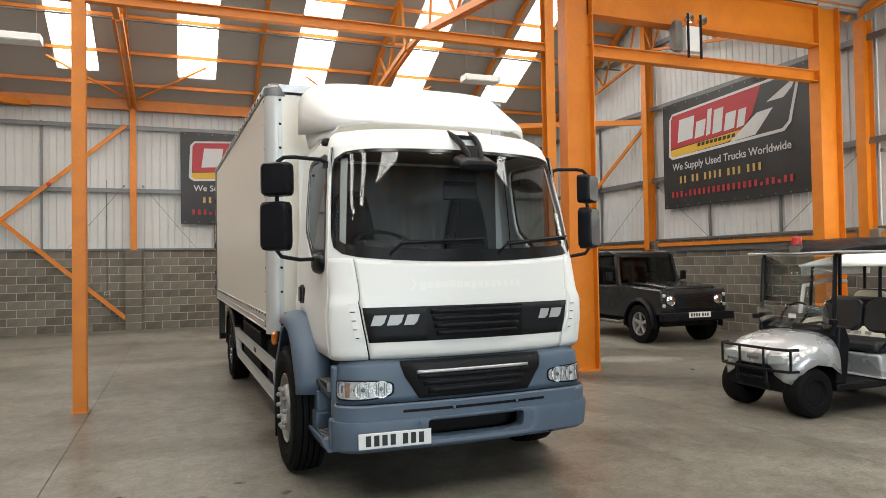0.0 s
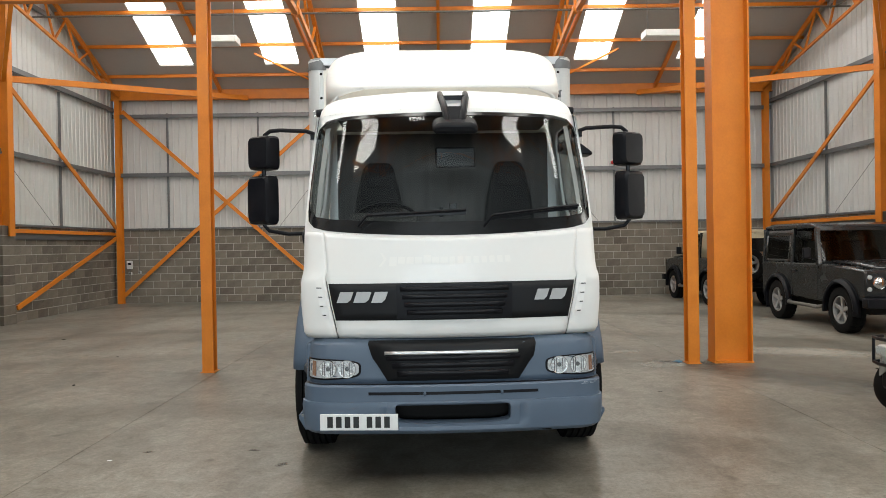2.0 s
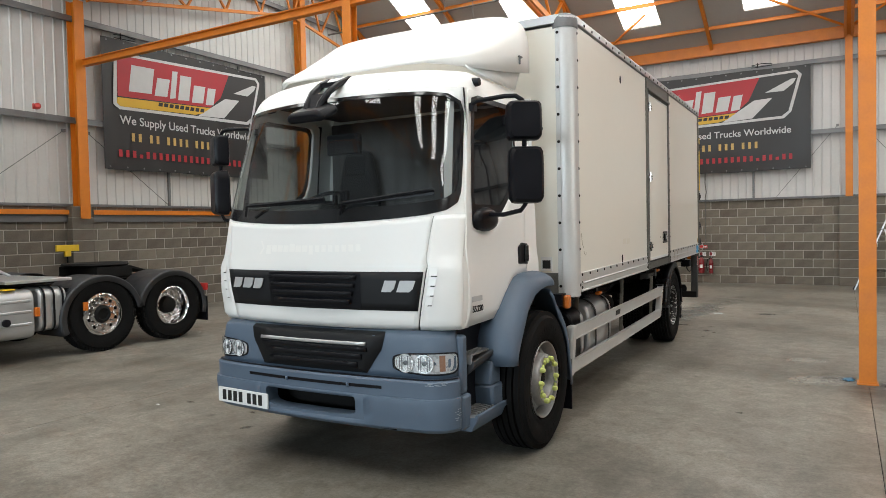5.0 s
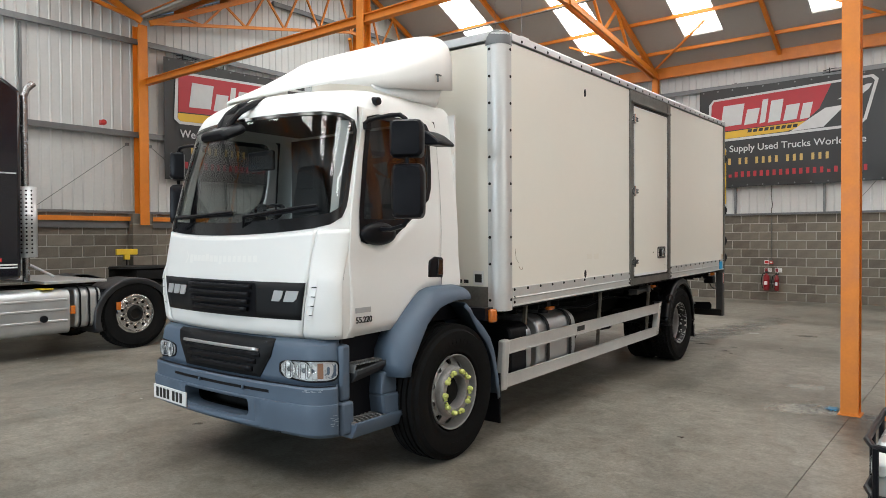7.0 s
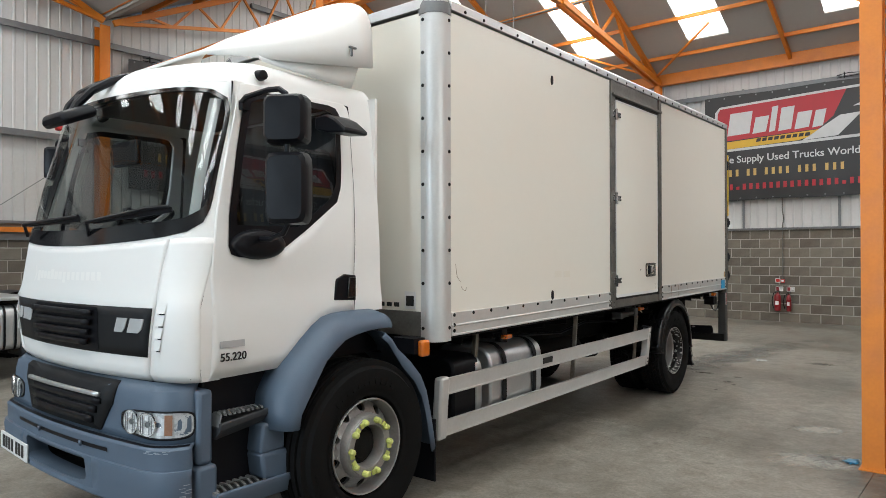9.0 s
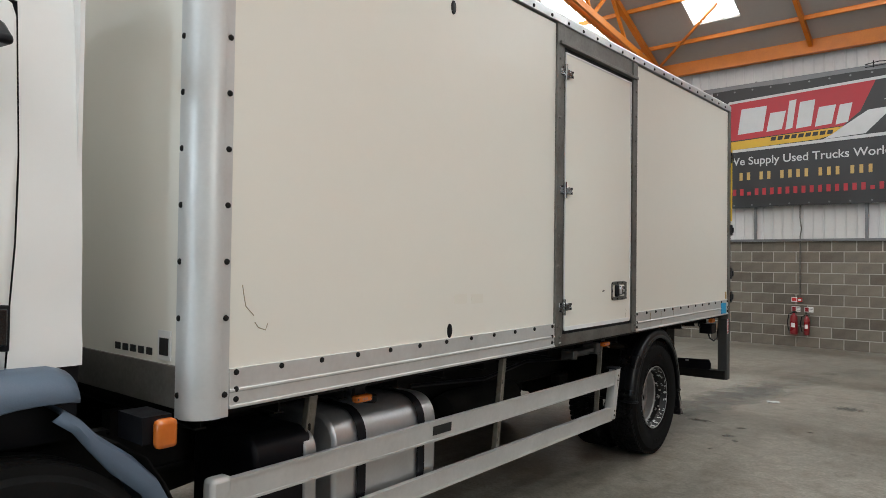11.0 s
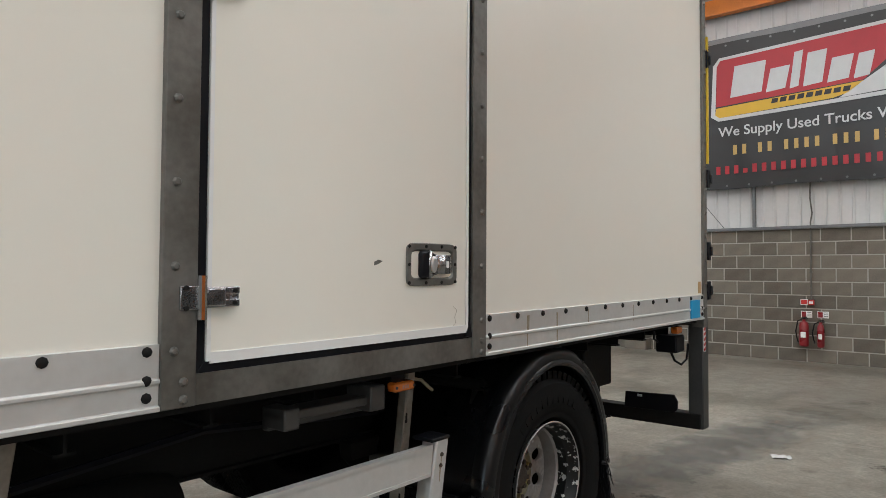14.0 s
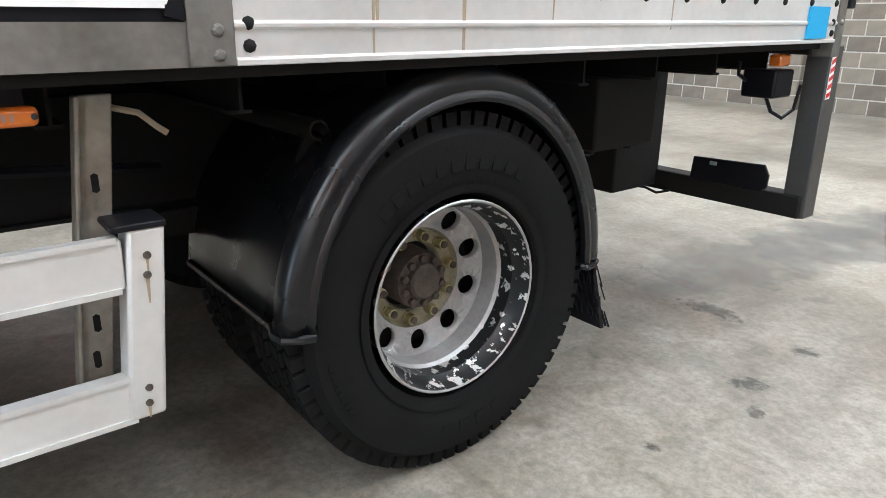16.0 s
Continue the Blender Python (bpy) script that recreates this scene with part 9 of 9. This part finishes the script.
def big_wheel(y, x, sg, dish):
    e = new("wheel")
    e.parent = trc
    e.matrix_basis = pose(x, y, WR, 0, 0, 0 if sg > 0 else 180)
    part("tyre", TYRE, M_TYRE, e, "black truck tyre", at=pose(0, 0, 0))
    part("tread", TREAD, M_TYRE, e, at=pose(0, 0, 0))
    if dish:
        part("rim", Solid().lathe([(0.288, 0.112), (0.30, 0.125), (0.29, 0.13), (0.27, 0.10), (0.255, 0.05), (0.25, -0.05)], 'x', (0, 0, 0), 40, False), M_CHROME, e, "polished chrome rim")
        part("disc", disc_mesh(0.14, 0.25, 10, 0.026, 0.205, -0.05), M_CHROME, e, "polished wheel disc")
        part("hub", Solid().lathe([(0.14, -0.05), (0.12, 0.03), (0.09, 0.05), (0.001, 0.055)], 'x', (0, 0, 0), 24), M_CHASSIS, e, "dark hub")
    else:
        part("rim", Solid().lathe([(0.288, 0.105), (0.30, 0.122), (0.285, 0.128), (0.272, 0.10), (0.255, 0.11)], 'x', (0, 0, 0), 40, False), M_CHROME, e, "polished chrome rim")
        part("disc", disc_mesh(0.13, 0.256, 10, 0.026, 0.215, 0.11), M_CHROME, e, "polished wheel disc with round holes")
        part("hub", Solid().lathe([(0.13, 0.11), (0.11, 0.14), (0.09, 0.15), (0.075, 0.12), (0.001, 0.12)], 'x', (0, 0, 0), 24), M_CHASSIS, e, "dark hub")
    for k in range(10):
        a = 2 * math.pi * k / 10
        xx = -0.05 if dish else 0.125
        part("wheel_nut", Solid().lathe([(0.018, xx), (0.018, xx + 0.03), (0.001, xx + 0.034)], 'x', (0, 0.165 * math.cos(a), 0.165 * math.sin(a)), 6), M_CHROME, e, angle=0)
    return e


for y, dish in ((0.0, False), (1.20, True), (-3.9, False)):
    for sg, x in ((1, -0.14), (-1, -2.36)):
        big_wheel(y, x, sg, dish)
for sg, xo, xi in ((1, 0.02, -0.62), (-1, -2.52, -1.88)):
    for y in (0.0, 1.20):
        rows = []
        for xx, off in ((xi, 0.0), (xo - 0.02 * sg, 0.0), (xo, 0.015), (xo, 0.09)):
            rows.append([(xx, y + (0.64 - off) * math.cos(radians(a)), 0.50 + (0.60 - off) * math.sin(radians(a))) for a in range(200 if y == 0 else 170, 0 if y == 0 else -20, -8)])
        tput("wing", Solid().sheet(rows), M_VINYL, "dark grey plastic wing over the wheel", thick=0.012)
    tput("mud_flap", Solid().box(min(xi, xo), max(xi, xo), 1.83, 1.85, 0.22, 0.62), M_BLACKP, "black mud flap")
    tput("tail_lamp", Solid().box(min(xo - 0.25 * sg, xo), max(xo - 0.25 * sg, xo), 1.82, 1.87, 0.72, 0.84), M_RED, "red tail lamp", 0.01)
for x in (-0.85, -1.65):
    tput("chassis_rail", Solid().ibeam((x, -4.6, 0.85), (x, 1.80, 0.85), 0.08, 0.26, 0.012), M_CHASSIS, "black chassis rail")
tput("fifth_wheel", Solid().lathe([(0.001, 0.0), (0.46, 0.0), (0.50, 0.03), (0.48, 0.06), (0.001, 0.06)], 'z', (-1.25, 0.7, 1.17), 28).box(-1.75, -0.75, 0.4, 1.0, 1.02, 1.17), M_CHASSIS, "greasy black fifth wheel coupling")
tput("fifth_wheel_ramp", Solid().prism([(1.0, 1.2), (1.45, 1.06), (1.45, 1.03), (1.0, 1.14)], 'x', -1.6, -0.9), M_CHASSIS, "", 0.01)
tput("rear_cross_member", Solid().box(-1.75, -0.75, 1.70, 1.82, 0.72, 0.98), M_CHASSIS, "black rear cross member", 0.01)
# catwalk, tanks and boxes behind the cab
tput("catwalk", Solid().box(-2.3, -0.05, -1.30, -0.42, 1.06, 1.10), M_ALU, "chequer plate catwalk", 0.006)
tk = tput("fuel_tank", Solid().prism(rrect(-0.62, 0.02, 0.34, 0.98, 0.12, 5), 'y', -2.6, -0.98), M_ALU, "square aluminium fuel tank with pressed ribs", 0.02)
for z in (0.52, 0.68, 0.82):
    tput("rib", Solid().box(0.015, 0.035, -2.55, -1.03, z, z + 0.035), M_ALU, "", 0.008, parent=tk)
tput("filler_cap", Solid().lathe([(0.05, 0.0), (0.05, 0.03), (0.001, 0.035)], 'x', (0.03, -1.35, 0.58), 16), M_BLACKP, "black filler cap", parent=tk)
tput("step_mat", Solid().box(-0.3, 0.0, -1.35, -1.2, 0.985, 1.0), M_YELLOW, "yellow cap on the tank", 0.005, parent=tk)
ar = tput("air_tank", Solid().prism(rrect(-0.55, -0.02, 0.40, 0.98, 0.12, 5), 'y', -0.90, -0.52), M_ALU, "aluminium air tank with black straps", 0.03)
for y in (-0.85, -0.72, -0.60):
    tput("strap", Solid().sheet([[(u, yy, v) for u, v in rrect(-0.565, -0.005, 0.385, 0.995, 0.13, 5)] for yy in (y, y + 0.03)], wrap=True), M_BLACKP, "black strap", parent=ar)
for y in (-0.95, -0.28):
    tput("marker_lamp", Solid().box(0.0, 0.04, y - 0.03, y + 0.03, 0.62, 0.74), M_AMBER, "amber side marker", 0.006)
tput("battery_cover", Solid().box(-0.62, -0.06, -0.48, -0.2, 0.5, 0.95), M_BLACKP, "", 0.03)
tput("exhaust_pipe", Solid().tube([(-0.25, -1.46, 1.1), (-0.25, -1.46, 3.72), (-0.25, -1.42, 3.84), (-0.25, -1.33, 3.93)], 0.048, 14), M_PADDLE, "polished vertical exhaust pipe")
gd = tput("exhaust_guard", Solid().sheet([[(-0.25 + 0.13 * math.cos(a), -1.44 + 0.13 * math.sin(a), z) for a in span(-1.9, 1.6, 14)] for z in (1.45, 2.45)]), M_ALU, "perforated exhaust guard", thick=0.004)
for k in range(16):
    for a in (-0.9, -0.4, 0.1):
        tput("perforation", Solid().lathe([(0.014, 0.0), (0.001, 0.002)], 'x', (0, 0, 0), 8), M_BLACKP, "", parent=gd, at=pose(-0.25 + 0.134 * math.cos(a), -1.44 + 0.134 * math.sin(a), 1.52 + k * 0.058, 0, 0, math.degrees(a)))
cb = tput("sleeper_cab", Solid().prism([(-1.60, 1.15), (-1.57, 3.75), (-1.85, 3.95), (-3.3, 3.7), (-4.55, 2.75), (-4.75, 1.9), (-4.75, 0.5), (-4.4, 0.45), (-4.35, 1.0), (-3.4, 1.0), (-3.3, 1.15)], 'x', -2.48, 0.0), M_TRACTOR, "gloss black sleeper cab", 0.06)
tput("cab_moulding", Solid().box(0.0, 0.012, -3.0, -1.66, 2.60, 2.62), M_BADGE, "pale side moulding", parent=cb)
tput("red_mark", Solid().box(0.002, 0.008, -1.98, -1.85, 1.40, 1.45), M_RED, "small red sticker", parent=cb)
for k in range(2):
    tput("white_bar", Solid().box(0.002, 0.008, -1.98, -1.66, 1.35 - k * 0.04, 1.37 - k * 0.04), M_PLATEW, "", parent=cb)
tput("roof_vent", Solid().box(-2.3, -0.2, -1.61, -1.53, 3.5, 3.75), M_BLACKP, "dark air vent", 0.01, parent=cb)
tput("suzi_line", Solid().tube([(-0.8, -1.58, 1.5), (-0.7, -1.2, 1.3), (-0.6, -0.95, 1.14)], 0.02, 8), M_BADGE, "pale coiled air line")

# ---------------- concrete blocks of the plinths ----------------
def block_meshes():
    out = []
    for wid in (0.432, 0.207):
        s = Solid()
        e = 0.004
        x, z, d = wid, 0.207, 0.03
        vs = [(0, d, 0), (x, d, 0), (x, d, z), (0, d, z), (0, e, 0), (x, e, 0), (x, e, z), (0, e, z), (e, 0, e), (x - e, 0, e), (x - e, 0, z - e), (e, 0, z - e)]
        fs = [(0, 1, 5, 4), (1, 2, 6, 5), (2, 3, 7, 6), (3, 0, 4, 7), (4, 5, 9, 8), (5, 6, 10, 9), (6, 7, 11, 10), (7, 4, 8, 11), (8, 9, 10, 11)]
        me = s.add(vs, fs).mesh("block", 0)
        me.materials.append(M_BLOCK)
        out.append(me)
    return out


FULL, HALFB = block_meshes()
rnd = random.Random(7)
for nm, lo, hi in (("wall_north", 1.6, 15.6), ("wall_west", 22.0, 36.0), ("wall_east", 22.0, 36.0)):
    w, p0, along, length, inw = WALLS[nm]
    rest = Solid()
    for c in range(10):
        d = -0.45 if c % 2 else -0.225
        while d < length:
            a, b = max(d, 0.0), min(d + 0.432, length)
            if b - a > 0.06:
                full = b - a > 0.42
                org = p0 + along * a + inw * rnd.uniform(-0.002, 0.002) + Vector((0, 0, c * 0.225 + 0.005))
                m = frame_at(org, along, inw)
                if full and lo < a < hi:
                    part("block", FULL, M_BLOCK, w, at=m)
                else:
                    src = FULL if full else HALFB
                    k = (b - a) / (0.432 if full else 0.207)
                    rest.add([m @ Vector((v.co.x * k, v.co.y, v.co.z)) for v in src.vertices], [tuple(p.vertices) for p in src.polygons])
            d += 0.45
    tagged(part("distant_blocks", rest, M_BLOCK, w, "grey concrete blocks of the plinth", angle=0), kind="stuff")
    # pilasters under the columns
    for c in ((-0.86, 5.62) if nm == "wall_north" else (15.87, 9.45)):
        q = Vector((c, YB, 0)) if nm == "wall_north" else Vector((p0.x, c, 0))
        core = Solid()
        a0, a1 = q - along * 0.21, q + along * 0.21 + inw * 0.19
        core.box(min(a0.x, a1.x), max(a0.x, a1.x), min(a0.y, a1.y), max(a0.y, a1.y), 0, BLOCK_TOP - 0.01)
        part("pilaster_core", core, M_MORTAR, w, "mortar core of a block pilaster")
        for k in range(10):
            z = Vector((0, 0, k * 0.225 + 0.005))
            part("block", FULL, M_BLOCK, w, at=frame_at(q - along * 0.22 + inw * 0.2 + z, along, inw))
            part("block", HALFB, M_BLOCK, w, at=frame_at(q - along * 0.222 - inw * 0.01 + z, inw, -along))
            part("block", HALFB, M_BLOCK, w, at=frame_at(q + along * 0.222 + inw * 0.205 + z, -inw, along))
